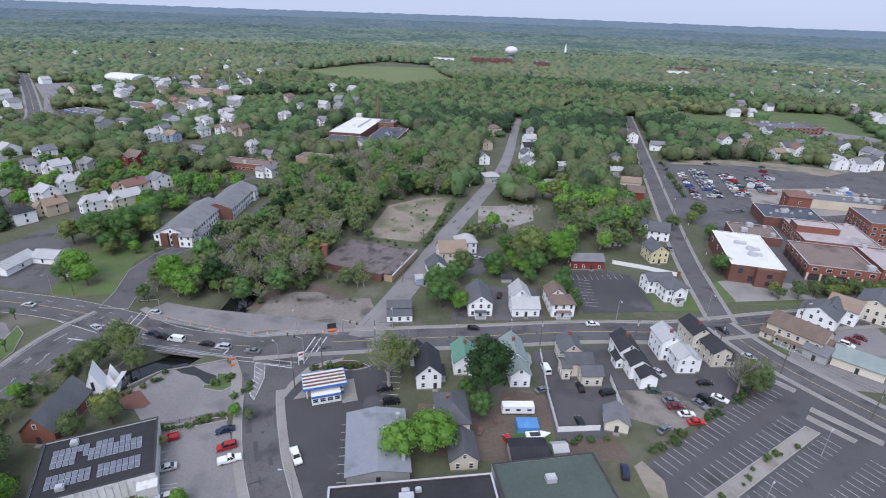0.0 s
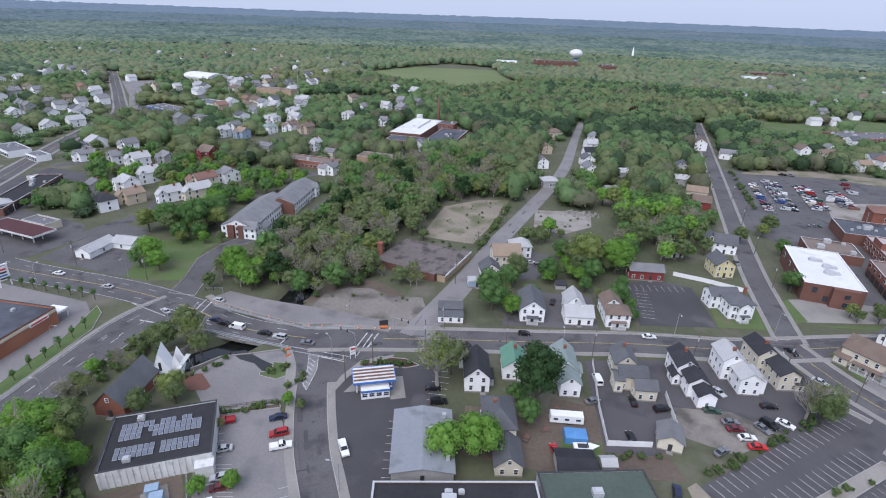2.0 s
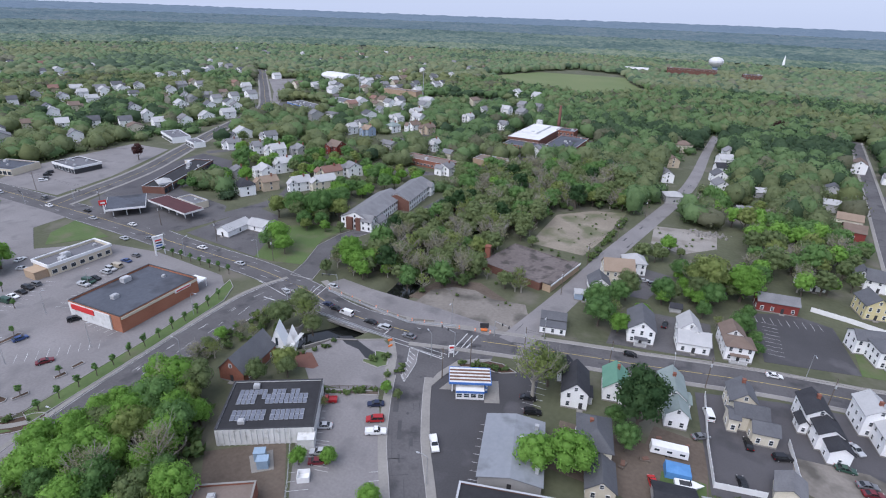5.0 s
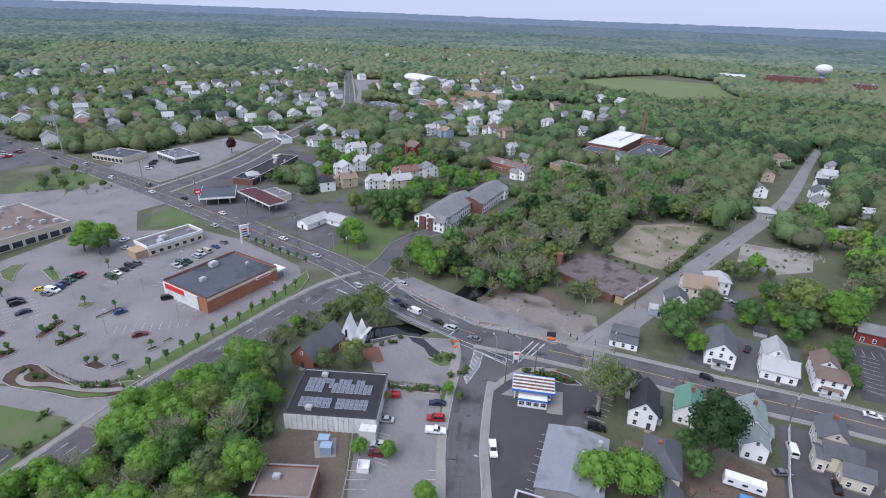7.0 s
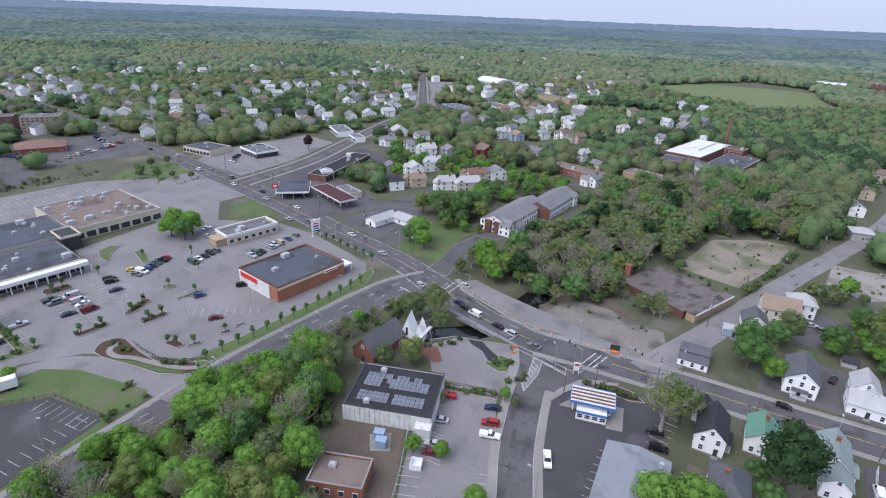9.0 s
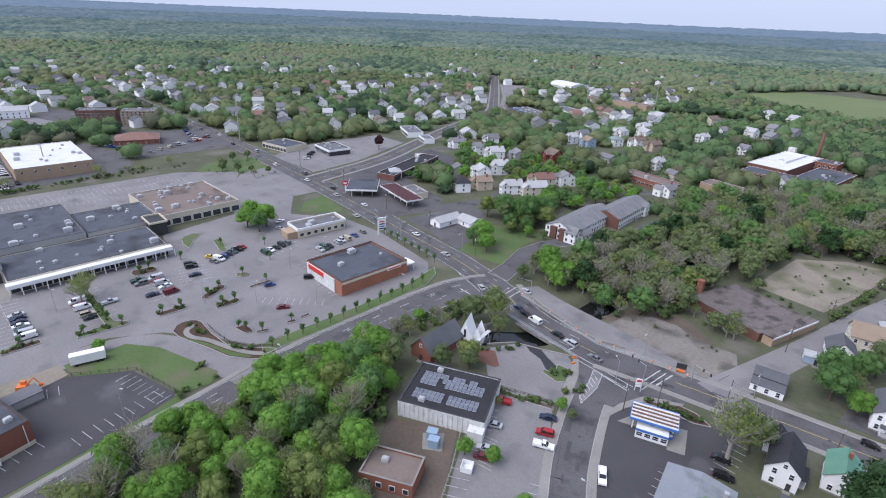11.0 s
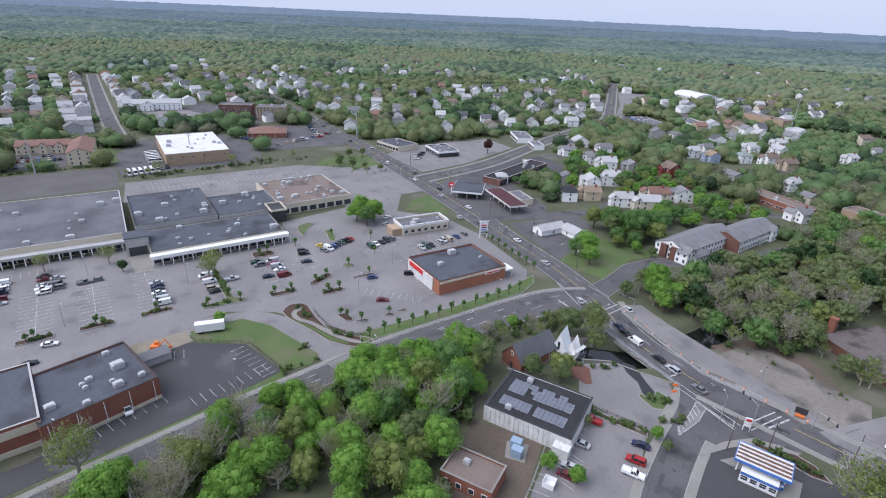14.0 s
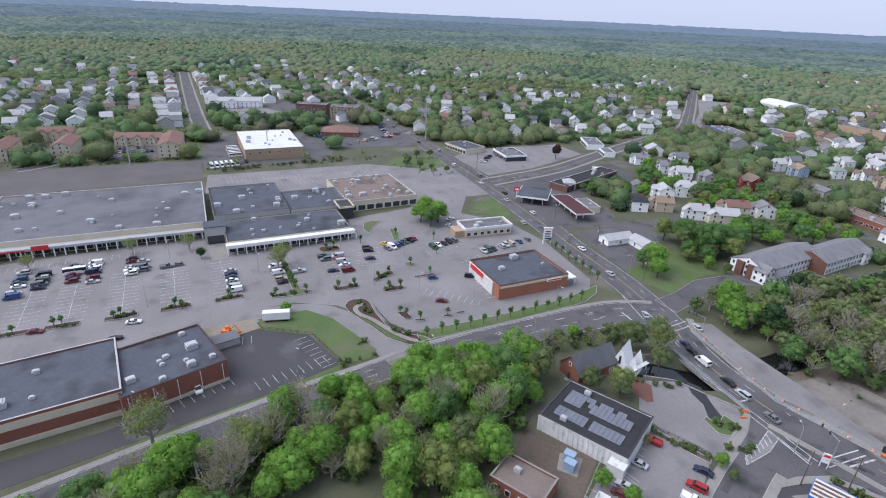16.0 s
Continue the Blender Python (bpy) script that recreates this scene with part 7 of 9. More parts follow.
car_row(-168, -34, -168, -75, 0, 0.9, "cars along the driveway", 3.4)
# hospital, depot and other lots
for x0, y0, x1, y1, f in ((149, 318, 160, 376, 0.6), (159.5, 322, 171.5, 385, 0.85), (164.5, 321, 176.5, 384, 0.9), (178.5, 326, 189.5, 380, 0.85), (183.5, 325, 194.5, 379, 0.8), (198.5, 336, 205, 371, 0.75),
                          (203.5, 335, 210, 370, 0.6), (182, 408, 236, 404, 0.25), (218, 362, 226, 392, 0.4), (158, 296, 176, 300, 0.3)):
    car_row(x0, y0, x1, y1, -12, f, "cars at the hospital")
car_row(165, 205, 172, 196, 50, 0.9, "cars by the brick block")
car_row(-375, 22, -381, 42, 0, 0.9, "white vans at the depot", 3.0)
for i in range(6):
    car(-374 - i * 0.3, 18 + i * 3.2, 2, "bus", "white", "parked at the depot", group="white vans at the depot", lights=False)
    car(-398 - i * 4.5, 36, 92, "bus", "white", "parked at the depot", group="white vans at the depot", lights=False)
car_row(-410, 118, -440, 180, 20, 0.5, "cars by the offices")
car_row(-428, 164, -470, 172, 90, 0.5, "cars by the offices")
car_row(-425, 112, -455, 106, 90, 0.6, "cars by the offices")
car_row(-520, 96, -545, 76, 60, 0.6, "cars by the apartment block")
car_row(-418, -42, -416, -18, 0, 0.6, "cars by new apartments")
car_row(-432, -42, -430, -16, 0, 0.7, "cars by new apartments")
car_row(-444, -40, -443, -16, 0, 0.7, "cars by new apartments")
car_row(-545, 50, -532, 90, 75, 0.5, "cars by the white office")
car_row(-97, 242, -92, 272, 10, 0.85, "cars by the apartments")
car_row(-330, 200, -345, 215, 60, 0.5, "cars at the crossing")
car_row(-470, 640, -500, 690, 30, 0.5, "cars by the hall")
car_row(-40, 420, -36, 460, 0, 0.6, "cars by the factory")


# ---- street furniture ----
def lamp_post(x, y, yaw, h=9.0, arm=2.4, label="tall grey metal street lamp with a curved arm"):
    ob = thing("street_lamp", x, y, 0, yaw, label, "street lamp", "street lamps")
    part("pole", Geo().tube((0, 0, 0), (0, 0, h - 0.6), 0.12, 0.07, 6), "galvanised", ob)
    part("arm", Geo().tube((0, 0, h - 0.6), (arm * 0.4, 0, h), 0.06, 0.05, 5).tube((arm * 0.4, 0, h), (arm, 0, h), 0.05, 0.05, 5), "galvanised", ob)
    part("lamp_head", Geo().box(arm, 0, h - 0.1, 0.8, 0.32, 0.2), "equipment", ob)
    return ob


for x, y, a in ((-51, 130.5, 140), (-119, 97, 180), (-101, 139, 90), (-33, 84, 180), (-137, 120, 0), (-122, 62, 180), (-52, 152, -90), (20, 148, 90), (-20, 156, -90), (60, 168, -90), (96, 176, -90), (-148, 168, -90), (-176, 155, 90)):
    lamp_post(x, y, a)
for x, y in ((-192, -18), (-206, -68), (-205, 22), (-178, 62), (-166, 76), (-183, 100), (-151, 92), (-200, 84), (-134, 22), (-131, -20), (-185, 118), (-232, -10)):
    lamp_post(x, y, 40, 9.0, 1.0, "grey car park lamp on a tall pole")
for x, y in ((72, 88), (96, 106), (84, 70), (110, 84)):
    lamp_post(x, y, 40, 8.0, 0.9, "grey car park lamp on a tall pole")


def utility_pole(x, y, yaw, h=11.0):
    ob = thing("utility_pole", x, y, 0, yaw, "weathered wooden utility pole with a crossarm", "utility pole", "utility poles")
    part("pole", Geo().tube((0, 0, 0), (0, 0, h), 0.17, 0.11, 6), "pole_wood", ob)
    part("crossarm", Geo().box(0, 0, h - 1.0, 2.2, 0.12, 0.14), "pole_wood", ob)
    part("transformer", Geo().tube((0.35, 0, h - 3.2), (0.35, 0, h - 2.2), 0.25, n=8), "equipment", ob)
    return ob


POLES = [(125, 168), (90, 152.5), (62, 152.8), (30, 149.5), (2, 146.5), (-24, 143)], [(-20, 190), (-14, 222), (-4, 258), (8, 300), (18, 344)], [(110, 214), (116, 250), (124, 290), (134, 336)], [(104, 140), (118, 120), (136, 96)], \
    [(-140, 168), (-176, 174), (-214, 178), (-262, 184), (-318, 188)], [(-44, 122), (-38, 130.5)]
for run_ in POLES:
    for i, (x, y) in enumerate(run_):
        nx, ny = run_[min(i + 1, len(run_) - 1)]
        px, py = run_[max(i - 1, 0)]
        utility_pole(x, y, math.degrees(math.atan2(ny - py, nx - px)) + 90)
    line_ = thing("overhead_line", run_[0][0], run_[0][1], 0, 0, "thin black overhead wires between poles", "wire")
    for ((x0, y0), (x1, y1)), o in itertools.product(zip(run_, run_[1:]), (0.0, 0.9)):
        rings, faces = [], []
        for k in range(9):
            a = k / 8
            x, y, z = x0 + (x1 - x0) * a - run_[0][0], y0 + (y1 - y0) * a - run_[0][1], 10.2 - o - 2.4 * a * (1 - a)
            rings += [(x, y, z + 0.03), (x + 0.026, y - 0.026, z - 0.015), (x - 0.026, y + 0.026, z - 0.015)]
        for k in range(8):
            faces += [(3 * k + q, 3 * k + (q + 1) % 3, 3 * k + 3 + (q + 1) % 3, 3 * k + 3 + q) for q in range(3)]
        part("wire", Geo().add(rings, faces), "trim_dark", line_)
for x, y, h in ((-410, 190, 34), (-436, 418, 36), (-409, 60, 16), (-396, -30, 22), (-340, 600, 34), (-280, 660, 34)):
    ob = thing("transmission_pole", x, y, 0, 20, "tall grey steel transmission pole", "pole", "transmission poles")
    part("pole", Geo().tube((0, 0, 0), (0, 0, h), 0.55, 0.25, 8), "galvanised", ob)
    for k in (0.8, 0.88, 0.96):
        part("crossarm", Geo().tube((-2.4, 0, h * k + 0.6), (2.4, 0, h * k), 0.12, 0.1, 4), "galvanised", ob)


def fence(name, pts, h, mat, label, post=2.4, solid=True):
    ob = thing(name, pts[0][0], pts[0][1], 0, 0, label, "fence")
    x0, y0 = pts[0]
    for a, b in zip(pts, pts[1:]):
        dx, dy = b[0] - a[0], b[1] - a[1]
        L, yaw = math.hypot(dx, dy), math.degrees(math.atan2(dy, dx))
        n = max(1, int(L / post))
        for i in range(n):
            f = (i + 0.5) / n
            cx, cy = a[0] + dx * f - x0, a[1] + dy * f - y0
            part("panel", Geo().box(cx, cy, 0.05, L / n - 0.12, 0.06, h - 0.1, yaw) if solid else Geo().box(cx, cy, h - 0.2, L / n, 0.06, 0.1, yaw).box(cx, cy, h * 0.4, L / n, 0.05, 0.08, yaw), mat, ob)
            part("post", Geo().box(a[0] + dx * i / n - x0, a[1] + dy * i / n - y0, 0, 0.14, 0.14, h + 0.08, yaw), mat, ob)
    return ob


fence("fence", [(29.5, 145), (29.0, 124), (29.5, 109.5)], 1.9, "trim_white", "white vinyl panel fence between yards")
fence("fence", [(29.5, 109.5), (41, 111)], 1.9, "trim_white", "white vinyl panel fence behind a car park")
fence("fence", [(49, 117), (49, 133)], 1.9, "trim_white", "white vinyl panel fence beside a gravel yard")
fence("fence", [(71, 217), (83, 213), (96, 207)], 2.0, "trim_white", "long white panel fence behind a car park")
fence("fence", [(-71, 85), (-62, 71), (-54, 57)], 2.0, "galvanised", "chain-link fence round a gravel yard", solid=False)
fence("fence", [(-60, 110), (-72, 105)], 1.0, "pole_wood", "low timber fence between yards", solid=False)
fence("guard_rail", [(-88, 116), (-92, 121)], 0.8, "galvanised", "metal guard rail beside the brook", solid=False)
fence("fence", [(-162, 16.5), (-152.5, 31), (-133, 36)], 1.2, "pole_wood", "low timber fence between lawn and car park", solid=False)
fence("fence", [(-136.9, 66.2), (-141.3, 61.3), (-148.0, 57.1), (-157.0, 56.2), (-163.0, 56.4)], 1.0, "mulch", "dark low fence beside the plaza walk", solid=False)
wall = Geo()
line = glide([(-165.5, 53.4), (-164.6, 50.4), (-162.2, 49.2), (-158.6, 49.8), (-154.1, 52.6), (-148.6, 54.6), (-142.9, 56.8), (-137.5, 60.0), (-133.8, 64.2)], 1.0)
band(wall, line, 0.9, -0.9, -0.1, 0.2)
structure("pavement_walk", wall, "concrete", "winding pale concrete footpath")
lot("bed_walk", [(-166.5, 46.4), (-168.9, 48.4), (-169.9, 50.5), (-169.4, 53.4), (-168.2, 54.9), (-166.0, 55.7), (-157.2, 55.2), (-147.8, 55.9), (-140.8, 60.1), (-137.1, 64.9), (-134.6, 66.4), (-132.6, 65.0), (-131.6, 62.1), (-135.2, 57.8),
                 (-141.1, 53.4), (-149.6, 51.0), (-158.2, 47.8), (-162.1, 46.6)], "mulch", 0.12, "mulched planting bed round a winding footpath", kerb=True)
lot("lawn_walk", [(-162.0, 47.4), (-158.4, 48.3), (-153.6, 51.2), (-148.2, 53.3), (-142.4, 55.5), (-137.2, 58.4), (-135.6, 58.6), (-141.2, 54.0), (-149.8, 51.6), (-158.3, 48.0)], "grass", 0.14, "narrow strip of grass beside a footpath")

# traffic signals, barriers, message board
for x, y, a in ((-46, 138.5, 160), (-36, 150.5, -20), (-102, 158, 200), (-112, 140, 20), (-300, 170, 160), (-285, 186, 0)):
    ob = thing("traffic_light", x, y, 0, a, "traffic signal on a grey mast arm", "traffic light", "traffic lights")
    part("pole", Geo().tube((0, 0, 0), (0, 0, 6), 0.13, 0.1, 6), "galvanised", ob)
    part("arm", Geo().tube((0, 0, 5.8), (6, 0, 6.2), 0.08, 0.06, 5), "galvanised", ob)
    for k in (3.0, 5.6):
        part("signal_head", Geo().box(k, 0, 5.3, 0.35, 0.3, 1.0), "trim_dark", ob)
mb = thing("message_board", -40, 151.8, 0.1, 20, "black roadworks message board on an orange trailer", "sign")
part("board", Geo().box(0, 0, 1.4, 3.0, 0.2, 1.9), "trim_dark", mb)
part("trailer", Geo().box(0, 0, 0.5, 2.2, 1.2, 0.5).tube((0, 0, 0.9), (0, 0, 1.5), 0.1), "orange_paint", mb)
for s in (-0.9, 0.9):
    part("wheel", Geo().tube((s, -0.1, 0.3), (s, 0.1, 0.3), 0.3, n=8), "tyre", mb)
rb = random.Random(5)
for k in range(13):
    t = k / 12
    x, y = -104 + 66 * t + rb.uniform(-1, 1), (155 - 7.5 * min(1, t / 0.55) + (4.5 * max(0, t - 0.55) / 0.45)) + rb.uniform(-0.4, 0.4)
    b = thing("traffic_barrel", x, y, 0.1, 0, "orange and white traffic barrel", "traffic barrel", "roadworks barrels")
    part("barrel", Geo().tube((0, 0, 0), (0, 0, 1.0), 0.28, 0.22, 8), "orange_paint", b)
    part("stripe", Geo().tube((0, 0, 0.35), (0, 0, 0.5), 0.275, 0.268, 8).tube((0, 0, 0.65), (0, 0, 0.8), 0.258, 0.25, 8), "trim_white", b)
for (x0, y0), (x1, y1) in (((-103, 156.5), (-94, 153.5)), ((-93, 153), (-82, 150.5)), ((-80, 150), (-68, 148)), ((-66, 148.2), (-58, 150.5))):
    j = thing("concrete_barrier", (x0 + x1) / 2, (y0 + y1) / 2, 0.08, math.degrees(math.atan2(y1 - y0, x1 - x0)), "pale concrete road barrier", "barrier", "roadworks barriers")
    L = math.hypot(x1 - x0, y1 - y0)
    part("block", Geo().box(0, 0, 0, L, 0.6, 0.3).box(0, 0, 0.3, L, 0.35, 0.5, taper=0.98), "concrete", j)
for x, y, a in ((-67.0, 133.6, 50), (-65.4, 130.6, 65)):
    b = thing("water_barrier", x, y, 0.1, a, "orange plastic road barrier", "barrier", "roadworks barriers")
    part("block", Geo().box(0, 0, 0, 1.5, 0.45, 0.3).box(0, 0, 0.3, 1.5, 0.22, 0.35), "orange_paint", b)
for x, y, a, s_ in ((14, 112, 10, 1.0), (12, 118, 40, 0.8), (17, 121, 5, 0.9), (9, 108, 70, 1.1), (24, 121, 20, 0.7), (31, 101, 15, 1.0), (2, 118, 30, 0.8)):
    b = thing("yard_pile", x, y, 0.04, a, "pile of timber and scrap in a back yard", "junk pile")
    part("board", Geo().box(0, 0, 0, 2.4 * s_, 1.2 * s_, 0.5 * s_), "pole_wood", b)
    part("board", Geo().box(0.2, 0.1, 0.5 * s_, 1.6 * s_, 0.9 * s_, 0.3 * s_, 20), "rust", b)
# yard things behind the houses
tr = thing("camper_trailer", 19.5, 116.5, 0, 4, "long white travel trailer parked in a yard", "trailer")
part("body", Geo().box(0, 0, 0.6, 9, 2.5, 2.3, taper=0.97), "trim_white", tr)
for k in range(3):
    part("window", Geo().box(-3 + 3 * k, -1.24, 1.5, 1.2, 0.08, 0.6), "window_glass", tr)
for s in (-0.5, 0.5):
    part("wheel", Geo().tube((s, -1.1, 0.35), (s, 1.1, 0.35), 0.35, n=8), "tyre", tr)
tp = thing("tarp_shelter", 21.5, 110.5, 0, 6, "bright blue tarpaulin over a stack in a yard", "tarpaulin")
part("sheet", Geo().add([(-3, -2, 0), (3, -2, 0), (3, 2, 0), (-3, 2, 0), (-2.9, -1.8, 1.8), (2.9, -1.8, 1.7), (2.8, 1.7, 2.1), (-2.8, 1.8, 2.2), (0, 0, 2.5)],
                         [(0, 1, 5, 4), (1, 2, 6, 5), (2, 3, 7, 6), (3, 0, 4, 7), (4, 5, 8), (5, 6, 8), (6, 7, 8), (7, 4, 8)]), "tarp_blue", tp)
bt = thing("boat", 23.5, 106.8, 0, 8, "white motor boat on a trailer", "boat")
part("hull", Geo().add([(-2.8, -0.9, 0.7), (1.5, -1, 0.7), (3.2, 0, 1.0), (1.5, 1, 0.7), (-2.8, 0.9, 0.7), (-2.8, -1.1, 1.5), (1.5, -1.2, 1.5), (3.8, 0, 1.7), (1.5, 1.2, 1.5), (-2.8, 1.1, 1.5)],
                        [(4, 3, 2, 1, 0), (0, 1, 6, 5), (1, 2, 7, 6), (2, 3, 8, 7), (3, 4, 9, 8), (4, 0, 5, 9), (5, 6, 7, 8, 9)]), "trim_white", bt)
part("cockpit", Geo().box(-0.6, 0, 1.45, 2.4, 1.5, 0.1).box(0.7, 0, 1.5, 0.1, 1.5, 0.6), "trim_dark", bt)
part("trailer", Geo().box(-0.4, 0, 0.4, 5, 0.2, 0.15).tube((-0.8, -1, 0.35), (-0.8, 1, 0.35), 0.3, n=8), "galvanised", bt)
bx = thing("box_truck_body", -166, 22, 0, 75, "white box truck trailer on a dirt strip", "trailer")
part("body", Geo().box(0, 0, 0.9, 9, 2.5, 2.8), "trim_white", bx)
part("chassis", Geo().box(0.3, 0, 0.45, 8.6, 1.2, 0.45), "trim_dark", bx)
for k in (-3, 2.5, 3.5):
    part("wheel", Geo().tube((k, -1.2, 0.45), (k, 1.2, 0.45), 0.45, n=8), "tyre", bx)
ex = thing("excavator", -163.5, 5.5, 0, 60, "orange excavator on a dirt strip", "excavator")
part("tracks", Geo().box(0, -0.9, 0, 3, 0.5, 0.8).box(0, 0.9, 0, 3, 0.5, 0.8), "tyre", ex)
part("cab", Geo().box(-0.2, 0, 0.8, 2.4, 2.0, 0.9).box(0.2, 0.5, 1.7, 1.2, 0.9, 1.0), "orange_paint", ex)
part("boom", Geo().tube((0.8, 0, 1.4), (3.0, 0, 3.8), 0.2, 0.18, 5).tube((3.0, 0, 3.8), (4.4, 0, 1.6), 0.16, 0.14, 5).box(4.4, 0, 0.9, 0.8, 0.9, 0.7), "orange_paint", ex)
lot("yard_works", [(-170, -4), (-170, 15), (-163, 16), (-160, 4), (-163, -4)], "sand", 0.085, "bare sandy strip of a works site")
for x, y in ((-73, 75.5), (-70.8, 73.8)):
    sw = thing("electrical_cabinet", x, y, 0.2, 28, "pale blue electrical cabinet on a concrete pad", "electrical cabinet", "cabinets in the yard")
    part("cabinet", Geo().box(0, 0, 0, 2.6, 2.0, 2.4), "switchgear_blue", sw)
    part("lid", Geo().box(0, 0, 2.4, 2.8, 2.2, 0.12), "switchgear_blue", sw)
lot("pad_cabinets", [(-76, 75), (-72, 79), (-68, 74), (-72, 71)], "concrete", 0.15, "concrete pad for electrical cabinets")
dp = thing("dumpster", -60, 74.5, 0.05, 28, "white open-topped refuse enclosure", "dumpster")
part("body", Geo().box(0, -1.3, 0, 2.8, 0.12, 1.6).box(0, 1.3, 0, 2.8, 0.12, 1.6).box(-1.35, 0, 0, 0.12, 2.6, 1.6).box(1.35, 0, 0, 0.12, 2.6, 1.6).box(0, 0, 0, 2.7, 2.6, 0.2), "trim_white", dp)
rr2 = random.Random(3)
g = Geo()
for k in range(90):
    s = rr2.uniform(0.4, 1.6)
    g.box(38 + rr2.gauss(0, 5), 287 + rr2.gauss(0, 2.2), 0, s, s * rr2.uniform(0.5, 1), s * rr2.uniform(0.4, 0.9), rr2.uniform(0, 90), taper=0.7)
tagged(new("rubble_heap", g.data("rubble_heap", "concrete")), "heap of broken pale concrete rubble", "rubble", "", "stuff")
# far landmarks
wtw = thing("water_tower", 108, 1262, 4, 0, "white and pale blue domed water tower above the trees", "water tower")
tank = Geo()
rings = [(9, 16.0), (13, 20.5), (14.5, 24.0), (14.0, 27.5), (10.5, 31.5), (4, 33.8)]
for (r0, z0), (r1, z1) in zip(rings, rings[1:]):
    tank.tube((0, 0, z0), (0, 0, z1), r0, r1, 24, cap=False)
tank.tube((0, 0, 33.8), (0, 0, 34.2), 4, 0.5, 24)
part("tank", tank, "roof_white", wtw, smooth=True)
part("column", Geo().tube((0, 0, 0), (0, 0, 17), 6, 5, 16), "siding_blue", wtw, smooth=True)
for x, y, w, d, h, rf, lb in ((62, 1190, 90, 16, 17, "roof_brown_gravel", "long tan brick institution above the woods"), (163, 1150, 30, 26, 16, "shingle_dark_grey", "dark brick hall above the woods"), (-40, 1215, 46, 14, 11, "roof_white", "white low building beyond a meadow"),
                              (420, 1100, 40, 16, 11, "roof_white", "white low building among trees"), (470, 1180, 80, 20, 12, "roof_brown_gravel", "brick mill among trees")):
    for q in (18, 34):
        clear_outline(rect_outline(x * (1 - q / math.hypot(x, y)), y * (1 - q / math.hypot(x, y)), 0, w, 18))
    flat_building(x, y, 0, w, d, h, "brick_dark" if "white" not in lb else "siding_white", rf, lb, units=2, seed=int(x) + 500, windows=[("f", (h - 3.2,), 5, 1.6, 1.8)] if "brick" in lb else None, z=float(rise(x, y)))
sp = thing("church_spire", 270, 1500, float(rise(270, 1500)), 0, "white pointed church spire above the trees", "spire")
part("tower", Geo().box(0, 0, 0, 4.6, 4.6, 18), "siding_white", sp)
part("spire", Geo().tube((0, 0, 18), (0, 0, 34), 2.8, 0.2, 8), "siding_white", sp)

# ---- scattered far houses ----
HOME_LOOKS = (("siding_white", "shingle_grey", "white clapboard house with a grey roof among trees"), ("siding_white", "shingle_dark_grey", "white house with a dark roof among trees"),
              ("siding_white", "shingle_pale", "white house with a pale roof among trees"), ("siding_grey", "shingle_grey", "grey house with a grey roof among trees"),
              ("siding_cream", "shingle_brown", "cream house with a brown roof among trees"), ("siding_tan", "shingle_red", "tan house with a reddish roof among trees"))
rh = random.Random(12)
homes = []
FAR_HOMES = Geo()
FAR_MATS = sorted({m for look_ in HOME_LOOKS for m in look_[:2]})


def far_home(x, y, yaw):
    k = rh.choices(range(len(HOME_LOOKS)), (4, 3, 8, 2, 2, 1))[0]
    z = float(rise(x, y))
    w, d = rh.uniform(9, 13), rh.uniform(9, 13)
    if math.hypot(x, y) > 640:
        wl, rf, _ = HOME_LOOKS[k]
        h, ax = rh.uniform(5.6, 7), rh.choice("xy")
        turn = np.array(pose(x, y, z, 0, 0, yaw))
        blocks = [(0, 0, w, d, h, rh.uniform(2.6, 3.6), ax)]
        if rh.random() < 0.6:
            blocks.append((rh.choice((-1, 1)) * w * 0.3, -d * 0.5, w * 0.45, d * 0.45, h * 0.8, 2.0, "y"))
        for b in blocks:
            for make, mat in ((gable_wall, wl), (gable_roof, rf)):
                g = make(Geo(), *b)
                v = np.array(g.v) @ turn[:3, :3].T + turn[:3, 3]
                FAR_HOMES.add(v.tolist(), g.f, FAR_MATS.index(mat))
        clear_disc(x, y, 8)
        low_front(x, y, 60)
        for q in (9, 17, 25, 34):
            clear_disc(x - x / math.hypot(x, y) * q, y - y / math.hypot(x, y) * q, 6.6 - q * 0.08)
        return
    for h in homes:
        if h[0] == k and rh.random() < 0.7:
            copy_thing(h[1], pose(x, y, z, 0, 0, yaw))
            low_front(x, y, 46)
            clear_disc(x, y, 9)
            clear_disc(x - x / math.hypot(x, y) * 11, y - y / math.hypot(x, y) * 11, 5.5)
            return
    wl, rf, lb = HOME_LOOKS[k]
    ob = house(x, y, yaw, [(0, 0, w, d, rh.uniform(5.6, 7), rh.uniform(2.6, 3.6), rh.choice("xy"))], wl, rf, lb, windows=0.2, sides_="f", door=False, panes=False, z=z)
    homes.append((k, ob))


def homes_in(n, az0, az1, r0, r1, grid_yaw, gap=17):
    """Houses in loose rows between two bearings (degrees left of north) and distances."""
    done, tries = [], 0
    while len(done) < n and tries < n * 30:
        tries += 1
        az, r = radians(rh.uniform(az0, az1)), math.sqrt(rh.uniform(r0 * r0, r1 * r1))
        x, y = -math.sin(az) * r, math.cos(az) * r
        c, s = math.cos(radians(grid_yaw)), math.sin(radians(grid_yaw))
        u, v = x * c + y * s, -x * s + y * c
        v = round(v / 44) * 44 + rh.choice((-11, 11))
        x, y = u * c - v * s, u * s + v * c
        if is_open(x, y) or any(math.hypot(x - a, y - b) < gap for a, b in done):
            continue
        done.append((x, y))
        far_home(x, y, grid_yaw + rh.choice((0, 90, 180)) + rh.uniform(-4, 4))


